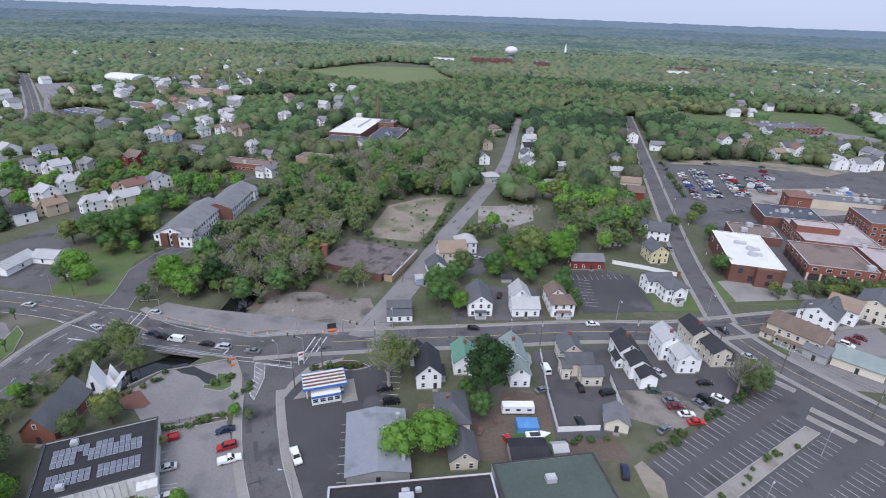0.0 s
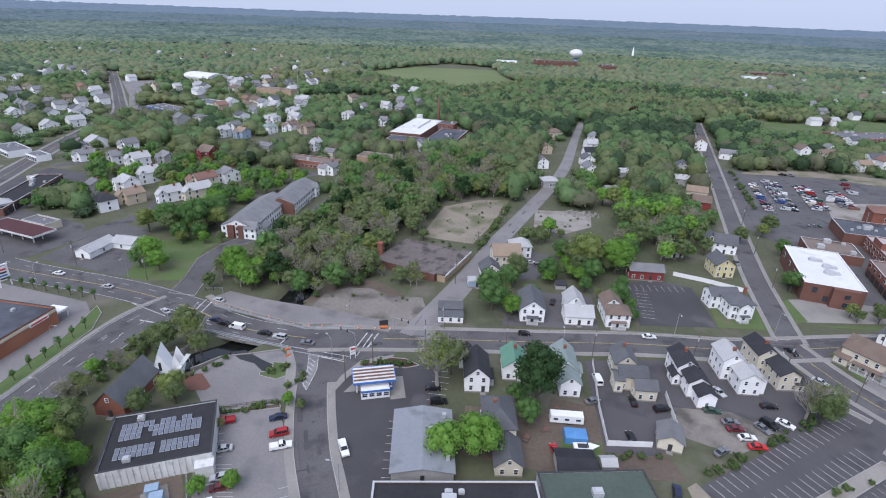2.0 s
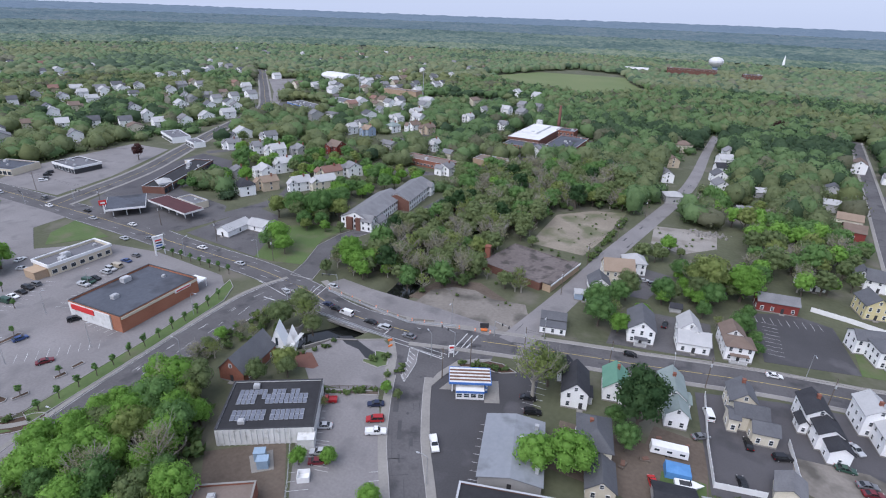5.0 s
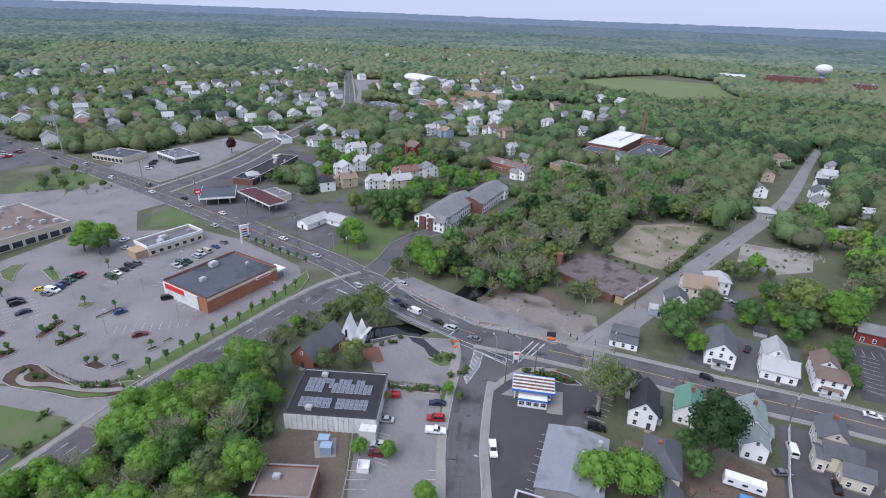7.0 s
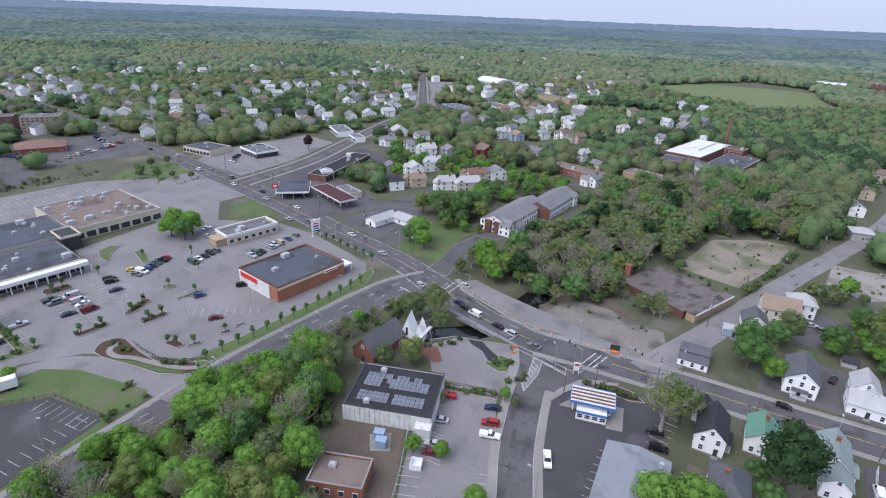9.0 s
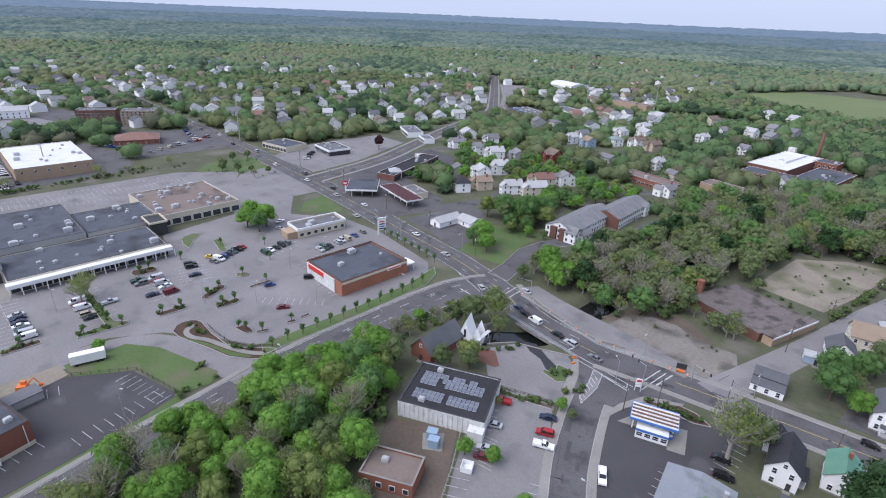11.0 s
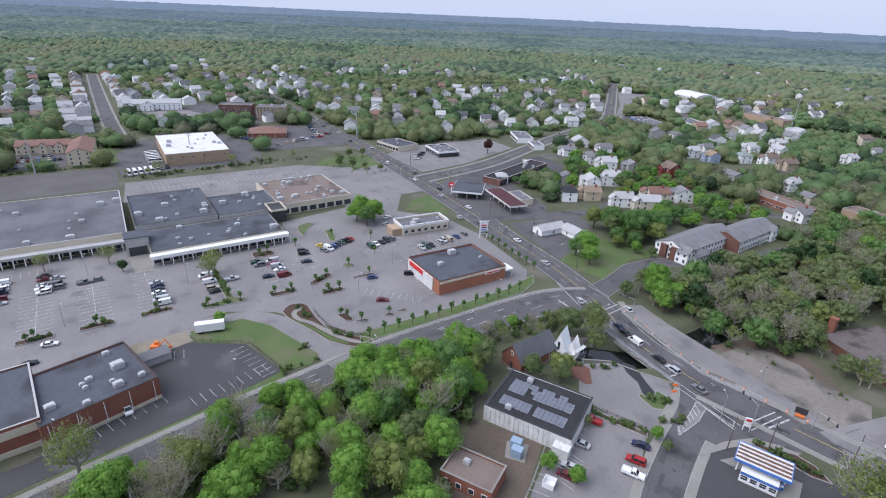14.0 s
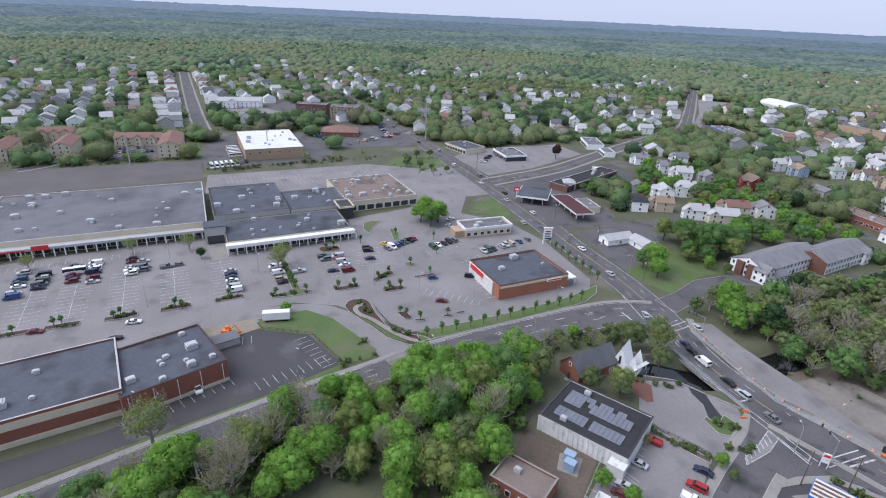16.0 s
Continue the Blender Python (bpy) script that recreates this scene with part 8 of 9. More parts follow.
for k in range(22):
    for side in (-1, 1):
        if k > 5 or side < 0:
            far_home(-520 - 17.5 * k + rh.uniform(-2, 2), 21 + side * (17 + rh.uniform(0, 3)), 90 * side + rh.uniform(-3, 3))
homes_in(34, 93, 103, 560, 800, 2, 14)
homes_in(60, 68, 102, 520, 900, 2)
homes_in(64, 40, 68, 440, 800, -28)
homes_in(36, 22, 40, 520, 900, -28)
homes_in(40, 40, 90, 800, 1150, -10)
homes_in(14, 88, 106, 470, 700, 2)
homes_in(22, -42, -26, 520, 900, 10)
homes_in(12, 10, 30, 560, 760, -20)
homes_in(10, -40, -20, 900, 1300, 10)
homes_in(8, 12, 30, 900, 1200, 0)

homes_in(26, 60, 106, 900, 1300, 2)
homes_in(46, -46, -22, 1000, 1560, 10)
homes_in(14, 18, 45, 1000, 1450, -20)
tagged(new("far_houses", FAR_HOMES.data("far_houses", FAR_MATS)), "white and grey gabled houses among distant trees", "houses", "", "stuff")

# ---- trees ----
def ball(sub):
    bm = bmesh.new()
    bmesh.ops.create_icosphere(bm, subdivisions=sub, radius=1.0)
    v = np.array([p.co[:] for p in bm.verts])
    f = np.array([[q.index for q in p.verts] for p in bm.faces])
    bm.free()
    return v, f


BALL0, BALL1 = ball(1), ball(2)
rt = np.random.RandomState(9)


def lumps(v, seed, amp, freq):
    return np.array([1 + amp * noise.noise(Vector(p) * freq + Vector((seed * 7.3, seed * 3.1, seed))) for p in v])


def leaf_cards(points, normals, size, rs, three=False):
    """Small leaf sprays along the crown's surface: corners, faces and soft normals."""
    n = len(points)
    nr = normals + rs.normal(0, 0.55, (n, 3))
    nr /= np.linalg.norm(nr, axis=1)[:, None]
    a = np.cross(nr, rs.normal(0, 1, (n, 3)))
    a /= np.linalg.norm(a, axis=1)[:, None]
    b = np.cross(nr, a)
    s = size * rs.uniform(0.55, 1.4, (n, 1))
    if three:
        s = s * 1.12
        v = np.stack([points - a * s - b * s * 0.6, points + a * s - b * s * 0.5, points + b * s * 1.1 + a * s * 0.2], 1)
    else:
        v = np.stack([points - a * s - b * s * 0.2, points - b * s * 0.8 + nr * s * 0.25, points + a * s + b * s * 0.15, points + b * s * 0.8 + nr * s * 0.2], 1)
    k = 3 if three else 4
    soft_ = normals + rs.normal(0, 0.33, (n, 3))
    soft_ /= np.linalg.norm(soft_, axis=1)[:, None]
    return v.reshape(-1, 3), np.arange(k * n).reshape(n, k), np.repeat(soft_, k, axis=0)


def leafy(name, v, faces, normals, mat):
    """A body of leaves whose shading follows the form of its crowns."""
    me = bpy.data.meshes.new(name)
    me.from_pydata(v.tolist(), [], faces)
    me.materials.append(M[mat])
    me.polygons.foreach_set("use_smooth", [True] * len(faces))
    me.update()
    me.normals_split_custom_set_from_vertices(normals.tolist())
    return me


CROWN_NORMALS = {}


def crown_mesh(name, mat, seed, R, H, z0, n_lobe, n_leaf, leaf, fill=True, cone=0.0, three=False):
    rs = np.random.RandomState(seed)
    V, N, faces = [], [], []
    centres, radii = [], []
    for i in range(n_lobe):
        up = -0.55 + 1.5 * (i - 0.5) / (n_lobe - 1) if i else 0.0
        h = z0 + H * (0.5 + 0.34 * up) if i else z0 + H * 0.5
        ring = math.sqrt(max(0.05, 1 - up * up)) if i else 0.0
        spread_ = R * 0.62 * ring * (1 - cone * (h - z0) / H) * rs.uniform(0.8, 1.15)
        a = i * 2.4 + rs.uniform(-0.5, 0.5)
        centres.append((spread_ * math.cos(a), spread_ * math.sin(a), h + H * 0.05 * rs.uniform(-1, 1)))
        radii.append(R * rs.uniform(0.30, 0.46) * (1 - cone * 0.6 * (h - z0) / H) if i else R * (0.70 - 0.3 * cone))
    count = 0
    share = np.array(radii) ** 2
    share = share / share.sum()
    for i, (c, r) in enumerate(zip(centres, radii)):
        c = np.array(c)
        stretch = np.array([1, 1, H / (2 * R) * 1.05 if i == 0 else 0.88])
        if fill:
            v, f = BALL0 if i else BALL1
            V.append(c + v * stretch * (r * 0.74 * lumps(v, seed + i, 0.28, 1.7))[:, None])
            N.append(v)
            faces += (f + count).tolist()
            count += len(v)
        n = max(4, int(n_leaf * share[i]))
        d = rs.normal(0, 1, (n, 3))
        d[:, 2] = np.abs(d[:, 2]) * 1.0 - 0.35
        d /= np.linalg.norm(d, axis=1)[:, None]
        deep = rs.uniform(0.86, 1.16, n) if fill else rs.uniform(0.35, 1.15, n)
        pts = c + d * stretch * (r * deep)[:, None]
        up = d + np.array([0, 0, 0.25])
        lv, lf, ln = leaf_cards(pts, up / np.linalg.norm(up, axis=1)[:, None], leaf, rs, three)
        V.append(lv)
        N.append(ln)
        faces += (lf + count).tolist()
        count += len(lv)
    N = np.concatenate(N)
    me = leafy(name, np.concatenate(V), faces, N, mat)
    CROWN_NORMALS[me] = N
    return me


def trunk_mesh(seed, R, H, z0, bare=False):
    rs = random.Random(seed)
    g = Geo()
    top = z0 + H * (0.55 if not bare else 0.45)
    r = 0.035 * (z0 + H)
    g.tube((0, 0, -0.2), (0.1, 0.05, z0 * 0.9), r, r * 0.75, 7, cap=False)
    g.tube((0.1, 0.05, z0 * 0.9), (0.25, 0.1, top), r * 0.75, r * 0.3, 6)
    for i in range(6 if not bare else 13):
        a, f = i * 2.4 + rs.uniform(-0.4, 0.4), rs.uniform(0.0, 0.85)
        s = (0.15, 0.08, z0 * 0.8 + (top - z0 * 0.8) * f)
        reach = R * rs.uniform(0.55, 0.95) * (1 - 0.3 * f)
        e = (math.cos(a) * reach, math.sin(a) * reach, s[2] + H * rs.uniform(0.2, 0.42))
        g.tube(s, e, r * 0.38, r * 0.1, 4, cap=False)
        if bare:
            for k in range(6):
                q = rs.uniform(0.3, 1.0)
                m = [s[j] + (e[j] - s[j]) * q for j in range(3)]
                b = a + rs.uniform(-1.3, 1.3)
                t = (m[0] + math.cos(b) * R * 0.35, m[1] + math.sin(b) * R * 0.35, m[2] + H * rs.uniform(0.12, 0.3))
                g.tube(m, t, r * 0.16, r * 0.05, 3, cap=False)
                for w in range(2):
                    q2 = rs.uniform(0.35, 1.0)
                    m2 = [m[j] + (t[j] - m[j]) * q2 for j in range(3)]
                    b2 = b + rs.uniform(-1.5, 1.5)
                    g.tube(m2, (m2[0] + math.cos(b2) * R * 0.2, m2[1] + math.sin(b2) * R * 0.2, m2[2] + H * rs.uniform(0.06, 0.2)), r * 0.07, r * 0.03, 3, cap=False)
    return g.data("trunk", "twig" if bare else "bark")


TREE_KINDS = {  # leaf material, crown radius, crown height, clear stem, lobes, leaves, leaf size, filled, cone, label
    "maple": ("leaf_bright", 6.2, 10.6, 2.2, 18, 3000, 0.235, True, 0.25, "bright green maple in fresh leaf"),
    "oak": ("leaf_green", 6.6, 11, 2.6, 18, 2900, 0.24, True, 0.1, "green broad-crowned tree in leaf"),
    "olive": ("leaf_olive", 6.0, 11, 2.6, 17, 2700, 0.23, True, 0.2, "olive-green tree in young leaf"),
    "yellow": ("leaf_yellow", 6.0, 10.6, 2.6, 17, 2700, 0.23, True, 0.2, "yellow-green tree in young leaf"),
    "dark": ("leaf_dark", 6.8, 13.0, 2.2, 18, 3000, 0.25, True, 0.35, "dense dark green tree beside houses"),
    "budding": ("leaf_bud", 5.6, 11.0, 3.0, 12, 1300, 0.15, False, 0.1, "tall tree just budding, with bare grey branches"),
    "airy": ("leaf_yellow", 5.4, 9.5, 3.2, 12, 1300, 0.19, False, 0.0, "open-crowned tree with thin yellow-green leaf"),
    "conifer": ("leaf_dark", 3.2, 14.0, 1.5, 9, 620, 0.4, True, 0.95, "tall dark green conifer tree"),
    "copper": ("leaf_copper", 5.0, 10.0, 2.5, 9, 700, 0.4, True, 0.1, "dark copper-red tree in leaf"),
    "young": ("leaf_green", 1.3, 3.6, 1.5, 5, 170, 0.17, True, 0.3, "young street tree with a narrow green crown"),
    "shrub": ("leaf_shrub", 1.6, 2.0, 0.2, 6, 150, 0.2, True, 0.0, "rounded green shrub"),
}
GROWN = {}


def grown(kind, variants=3, lite=False):
    """The crown and trunk meshes of one of a kind's forms."""
    leaf_mat, R, H, z0, lobes, n, ls, fill, cone, label = TREE_KINDS[kind]
    v = int(rt.randint(variants))
    key = (kind, v, lite)
    if lite:
        n, ls = int(n * 0.215), ls * 2.0
    if key not in GROWN:
        seed = 31 * len(GROWN) + 5
        GROWN[key] = (crown_mesh("crown", leaf_mat, seed, R, H, z0, lobes, n, ls, fill, cone, True), trunk_mesh(seed, R, H, z0, kind in ("budding", "airy")))
    return GROWN[key]


def joined(name, trees, label, category):
    """Many plants as one body: trees is a list of (kind, x, y, size)."""
    sets = collections.defaultdict(lambda: [[], [], 0, []])
    for kind, x, y, size in trees:
        m = np.array(pose(x, y, float(rise(x, y)), 0, 0, float(rt.uniform(0, 360))) @ Matrix.Diagonal((size * float(rt.uniform(0.92, 1.08)), size * float(rt.uniform(0.92, 1.08)), size * float(rt.uniform(0.9, 1.12)), 1)))
        for me in grown(kind, lite=True):
            if me not in SHARED:
                co = np.empty(len(me.vertices) * 3)
                me.vertices.foreach_get("co", co)
                SHARED[me] = (co.reshape(-1, 3), [tuple(p.vertices) for p in me.polygons])
            v, f = SHARED[me]
            s = sets[me.materials[0].name]
            o = s[2]
            s[0].append(v @ m[:3, :3].T + m[:3, 3])
            s[1] += [tuple(i + o for i in q) for q in f]
            s[2] += len(v)
            if me in CROWN_NORMALS:
                s[3].append(CROWN_NORMALS[me] @ m[:3, :3].T / size)
    for mat, (v, f, _, nr) in sets.items():
        if nr:
            me = leafy(name, np.concatenate(v), f, np.concatenate(nr), mat)
        else:
            me = bpy.data.meshes.new(name)
            me.from_pydata(np.concatenate(v).tolist(), [], f)
            me.materials.append(M[mat])
        tagged(new(name, me), label, category, "", "stuff")


def plant(kind, x, y, size=1.0, variants=3):
    leaf_mat, R, H, z0, lobes, n, ls, fill, cone, label = TREE_KINDS[kind]
    m = pose(x, y, 0, 0, 0, float(rt.uniform(0, 360))) @ Matrix.Diagonal((size * float(rt.uniform(0.92, 1.08)), size * float(rt.uniform(0.92, 1.08)), size * float(rt.uniform(0.9, 1.12)), 1))
    cm, tm = grown(kind, variants)
    ob = new("tree" if kind != "shrub" else "shrub")
    ob.matrix_basis = m
    tagged(ob, label, "tree" if kind != "shrub" else "shrub")
    part("trunk" if kind != "shrub" else "stem", tm, None, ob)
    part("crown", cm, None, ob)
    return ob


# single trees that stand out
for kind, x, y, s in (
        ("yellow", 33, 212, 1.5), ("maple", 46, 214, 1.35), ("dark", 11.5, 122, 1.25), ("maple", -3, 100, 1.1), ("airy", -17, 124, 1.4), ("olive", -14, 131, 0.9), ("maple", -11, 98, 0.9), ("oak", 9, 113, 0.6), ("oak", 6, 122, 0.5),
        ("maple", -108, 178, 1.0), ("maple", -104, 174, 1.0), ("maple", -98, 177, 0.85), ("maple", -101, 172, 0.9), ("maple", -147, 181, 0.95), ("maple", -140, 176, 0.8), ("oak", -150, 178, 0.7),
        ("oak", -160, 214, 1.1), ("yellow", -170, 212, 1.0), ("oak", -148, 217, 1.2), ("yellow", -140, 222, 1.0), ("oak", -154, 222, 1.1), ("olive", -166, 222, 1.0), ("oak", -146, 228, 1.1), ("maple", -152, 232, 1.0),
        ("maple", -106, 84, 1.05), ("maple", -98, 76, 0.85), ("oak", -106, 76, 1.0), ("olive", -99, 132, 0.9), ("airy", -95, 128, 0.9), ("olive", -104, 126, 0.8), ("olive", -92, 126, 0.6), ("yellow", -88, 106, 0.7),
        ("olive", -92, 98, 0.6), ("olive", -86, 104, 0.6), ("maple", -57, 80.5, 0.42), ("maple", -63.5, 77.5, 0.4), ("maple", -56, 109, 0.35), ("maple", -42, 73, 0.5), ("olive", 89, 128, 0.85), ("budding", 86, 130, 0.9), ("airy", 92, 132, 0.8),
        ("oak", 115.5, 211, 0.62), ("oak", 117.5, 217, 0.55), ("olive", 134, 282, 0.8), ("yellow", 128, 274, 0.6), ("oak", 127.5, 250, 0.62), ("olive", 113, 262, 0.7), ("maple", 3, 170, 0.7), ("oak", -4, 172, 0.9), ("oak", -6, 182, 0.9), ("oak", 1, 190, 0.8), ("olive", 4, 196, 0.9),
        ("airy", -118, -16, 1.15), ("maple", -232, 116, 1.0), ("maple", -236, 108, 0.9), ("oak", -228, 110, 0.8), ("maple", -241, 113, 0.9), ("airy", -205, 30, 0.85), ("airy", -210, 33, 0.8), ("airy", -238, -2, 0.75), ("airy", -242, -24, 0.7), ("airy", -240, -60, 0.6),
        ("dark", -228, 2, 0.35), ("maple", -170, 26, 0.35), ("copper", 120, 610, 1.2), ("copper", -324, 262, 0.9), ("olive", 130, 190, 0.4), ("olive", 138, 191, 0.5), ("olive", 146, 194, 0.55), ("olive", 154, 197, 0.6),
        ("olive", 162, 197, 0.55), ("olive", 170, 199, 0.5), ("olive", 186, 202, 0.6), ("olive", 196, 204, 0.6), ("olive", 206, 206, 0.55), 
        ("oak", -143, 210, 0.62), ("maple", -138, 205.5, 0.5), ("yellow", -147, 203, 0.55), ("oak", -150, 206, 0.7), ("olive", -131, 208, 0.42), ("olive", -52, 108, 0.25), ("oak", 46, 190, 0.4), ("oak", 47, 182, 0.4), ("oak", 46.5, 198, 0.45), ("oak", 47, 175, 0.35), ("airy", -69, 97, 0.3)):
    plant(kind, x, y, s)
# street trees along the plaza edge
for t in np.linspace(0, 1, 13):
    plant("young", -136.8 + 0.6 * math.sin(t * 3), 66 + 66 * t, 0.95)
for t in np.linspace(0, 1, 9):
    plant("young", -148 - 44 * t, 150 + 4.5 * t, 0.95)
for x, y in ((-180, 48), (-179.5, 54.2), (-182.5, 65), (-185, 70.5), (-172.2, 66), (-172, 70.5), (-190, 82.5), (-178, 86.3), (-153.6, 63.2), (-151.2, 64.6), (-147, 68), (-146, 78.5), (-217.5, 53), (-218.8, 57), (-183.2, 25), (-182.6, 36), (-187, 33),
             (-193, 33), (-224, 89), (-189, 9), (-188, -9), (-186, -7), (-188, -26), (-187, -28), (-189, -43), (-188, -45), (-188, -56), (-190, -70), (-220, 70), (-196, 98), (-212, 104)):
    plant("young", x, y, 0.9)
rg = random.Random(21)
for x0, y0, x1, y1, n in ((52, 102.5, 98, 136.5, 40), (61, 88.5, 99, 115, 9), (-42, 131, -26, 133.5, 18), (-188, -56, -188, -60, 3), (-134, 36, -134, 48, 5), (-131.5, 36, -145, 47, 5), (-168, 52, -158, 53.5, 9), (-147, 55.2, -136, 62.5, 6), (-181, 47, -179.6, 55, 4), (-182, 64, -186, 72, 6), (-173, 64.5, -172, 71, 4), (-215.5, 51, -220.5, 58.5, 6), (-188, 33, -219, 33, 16), (-183.5, 24, -182, 37, 7), (-90, 115, -82, 125, 8), (-73, 102.5, -58.5, 108.5, 19), (-68, 121, -63, 125, 12),
                          (-60, 116, -56, 121, 6), (-188, 5, -188, 12, 5), (-188, -12, -188, -5, 5), (-188, -29, -188, -22, 5), (-188, -46, -188, -39, 5), (-402, -70, -402, 12, 40),
                          (-362, 20, -372, 110, 26), (30, 105, 44, 108, 6), (-14, 226, -2, 290, 30), (44, 174, 47, 204, 16), (141, 318, 156, 406, 30)):
    row = []
    for k in range(n):
        f = rg.random()
        row.append(("shrub", x0 + (x1 - x0) * f + rg.uniform(-1, 1), y0 + (y1 - y0) * f + rg.uniform(-1, 1), rg.uniform(0.35, 0.8) if n < 20 or n == 40 else rg.uniform(0.6, 1.3)))
    joined("shrub_row", row, "row of low rounded green shrubs", "shrubs")
for pts, mat in (([(-221, 31.8), (-222, 33), (-221, 34.2), (-185.5, 34.4), (-182.6, 38), (-180.6, 37.2), (-181.2, 30), (-182, 23), (-184, 23.2), (-184.8, 31.6)], "grass"),
                 ([(-216.2, 50.6), (-215, 58.4), (-217, 59.4), (-220.4, 59), (-221.8, 51.6), (-219.4, 50.2)], "mulch"), ([(-181.4, 46.8), (-179.8, 46.2), (-178.5, 47.2), (-178.3, 55.2), (-179.6, 56.2), (-181, 55)], "mulch"),
                 ([(-182.9, 62.9), (-181.3, 62.3), (-180.2, 63.6), (-183.9, 72.2), (-186, 73.2), (-187.9, 72.2)], "mulch"), ([(-172.4, 63.2), (-171, 63.8), (-170.5, 71), (-172, 72.6), (-174.1, 72)], "mulch"),
                 ([(-192.2, 81), (-190.2, 80), (-188.2, 81.2), (-188.2, 83.8), (-190.2, 85), (-192.1, 84)], "grass"), ([(-179.2, 79.6), (-177.8, 79.4), (-176.9, 87.4), (-177.8, 88.6), (-178.9, 88)], "mulch"), ([(-155, 62.2), (-149.4, 63.4), (-148.6, 65), (-149.4, 66), (-154.4, 65.8)], "mulch"),
                 ([(-148.3, 66.4), (-147.3, 66.2), (-146, 69.6), (-147.2, 70.2)], "mulch"), ([(-147, 77.2), (-145.8, 76.8), (-144.8, 79.6), (-146.4, 80.2)], "mulch"), ([(-147, 82.5), (-145.8, 82.2), (-145.3, 85.4), (-146.8, 85.8)], "mulch"),
                 ([(-242.8, 79), (-236, 77), (-229.4, 77.2), (-237.4, 82.4), (-242.6, 87.8), (-245.4, 85)], "grass"), ([(-231.4, 88.6), (-218, 86), (-217.2, 88.4), (-230.6, 92.6)], "grass"),
                 ([(-189, 4), (-189, 14), (-186.5, 14), (-186.5, 4)], "mulch"), ([(-189, -14), (-189, -4), (-186.5, -4), (-186.5, -14)], "mulch"),
                 ([(-189, -31), (-189, -21), (-186.5, -21), (-186.5, -31)], "mulch"), ([(-190, -48), (-190, -38), (-187.5, -38), (-187.5, -48)], "mulch"), ([(-190, -62), (-190, -52), (-187.5, -52), (-187.5, -62)], "mulch"),
                 ([(-140, 64), (-134.5, 62), (-134, 100), (-134.5, 132), (-139, 142), (-144, 146), (-140, 128), (-139, 100)], "grass")):
    lot("planting_island", pts, mat, 0.17, "kerbed planting island with shrubs", kerb=True, keep_clear=False)


# woods near the camera's side of town: single trees
def woods(outline, gap, mix, size=(0.75, 1.15), fill=1.0, seed=1, one="", anywhere=False):
    rs = random.Random(seed)
    xs, ys = [p[0] for p in outline], [p[1] for p in outline]
    kinds, weights = zip(*mix)
    x = min(xs)
    body = []
    while x < max(xs):
        y = min(ys)
        while y < max(ys):
            px, py = x + rs.uniform(-0.45, 0.45) * gap, y + rs.uniform(-0.45, 0.45) * gap
            y += gap
            if rs.random() > fill or not inside(outline, np.array([px]), np.array([py]))[0] or (is_open(px, py) and not anywhere):
                continue
            body.append((rs.choices(kinds, weights)[0], px, py, rs.uniform(*size)))
        x += gap
    if one:
        joined("woods", body, one, "woods")
    else:
        for b in body:
            plant(*b)


MIX_WOOD = (("oak", 2.2), ("olive", 5.5), ("maple", 0.3), ("yellow", 0.6), ("dark", 0.5), ("budding", 3.4), ("airy", 1.6))
NEAR_WOODS = [
    [(-122, 224), (-98, 226), (-93, 282), (-112, 302), (-106, 352), (-66, 372), (-40, 380), (-14, 372), (4, 330), (-3, 305), (-38, 288), (-46, 236), (-54, 226), (-56, 182), (-66, 165), (-84, 167), (-100, 182), (-112, 200)],
    [(-120, 58), (-121, 86), (-117, 99), (-110, 95), (-102, 88), (-97, 84), (-91, 74), (-86, 69), (-78, 60), (-67, 50), (-62, 42), (-76, 32), (-86, 30), (-92, 18), (-90, 6), (-86, -20), (-80, -60), (-98, -62), (-108, -24), (-113, 6), (-118, 30)],
    [(50, 238), (54, 292), (26, 330), (32, 360), (108, 300), (104, 262), (92, 236), (70, 228)],
    [(-300, 300), (-230, 240), (-176, 232), (-164, 206), (-140, 212), (-150, 250), (-120, 300), (-150, 330), (-300, 345)],
]
woods(NEAR_WOODS[0], 6.6, MIX_WOOD, (0.55, 1.0), seed=2, one="dense wood of olive and green trees in young leaf")
woods(NEAR_WOODS[1], 6.4, (("oak", 1.4), ("olive", 1.4), ("maple", 7.5), ("budding", 2.8), ("airy", 1.6), ("yellow", 2.6)), (0.55, 0.98), seed=3)
woods([(-119, 98), (-119, 128), (-111, 133), (-107, 124), (-106, 100)], 4.6, (("budding", 2), ("airy", 2), ("olive", 2), ("maple", 0.6)), (0.25, 0.5), 0.8, seed=33)
woods(NEAR_WOODS[1], 4.2, (("shrub", 1),), (1.0, 2.1), 0.8, seed=13, one="green undergrowth between the trees")
woods([(-120, 92), (-119, 130), (-108, 136), (-104, 126), (-106, 94)], 3.4, (("shrub", 1),), (0.6, 1.3), 0.7, seed=34, one="low green scrub beside a road")
woods([(-117, 163), (-106, 169), (-88, 168), (-84, 178), (-96, 198), (-112, 218), (-117, 196), (-114, 178)], 5.0, (("olive", 2), ("airy", 2), ("budding", 2), ("maple", 2), ("shrub", 3)), (0.4, 0.75), 0.85, seed=61, one="young trees and scrub beside a driveway")
woods([(-124, 213), (-117, 224), (-113, 240), (-117, 242), (-128, 216)], 4.5, (("shrub", 2), ("airy", 1)), (0.4, 0.7), 0.8, seed=62, one="shrubs beside an apartment house")
woods([(112, 188), (150, 193), (222, 205), (222, 210), (150, 200), (114, 193)], 4.4, (("yellow", 1), ("olive", 1)), (0.36, 0.52), 0.9, seed=63, one="olive-green row of small trees along the street", anywhere=True)
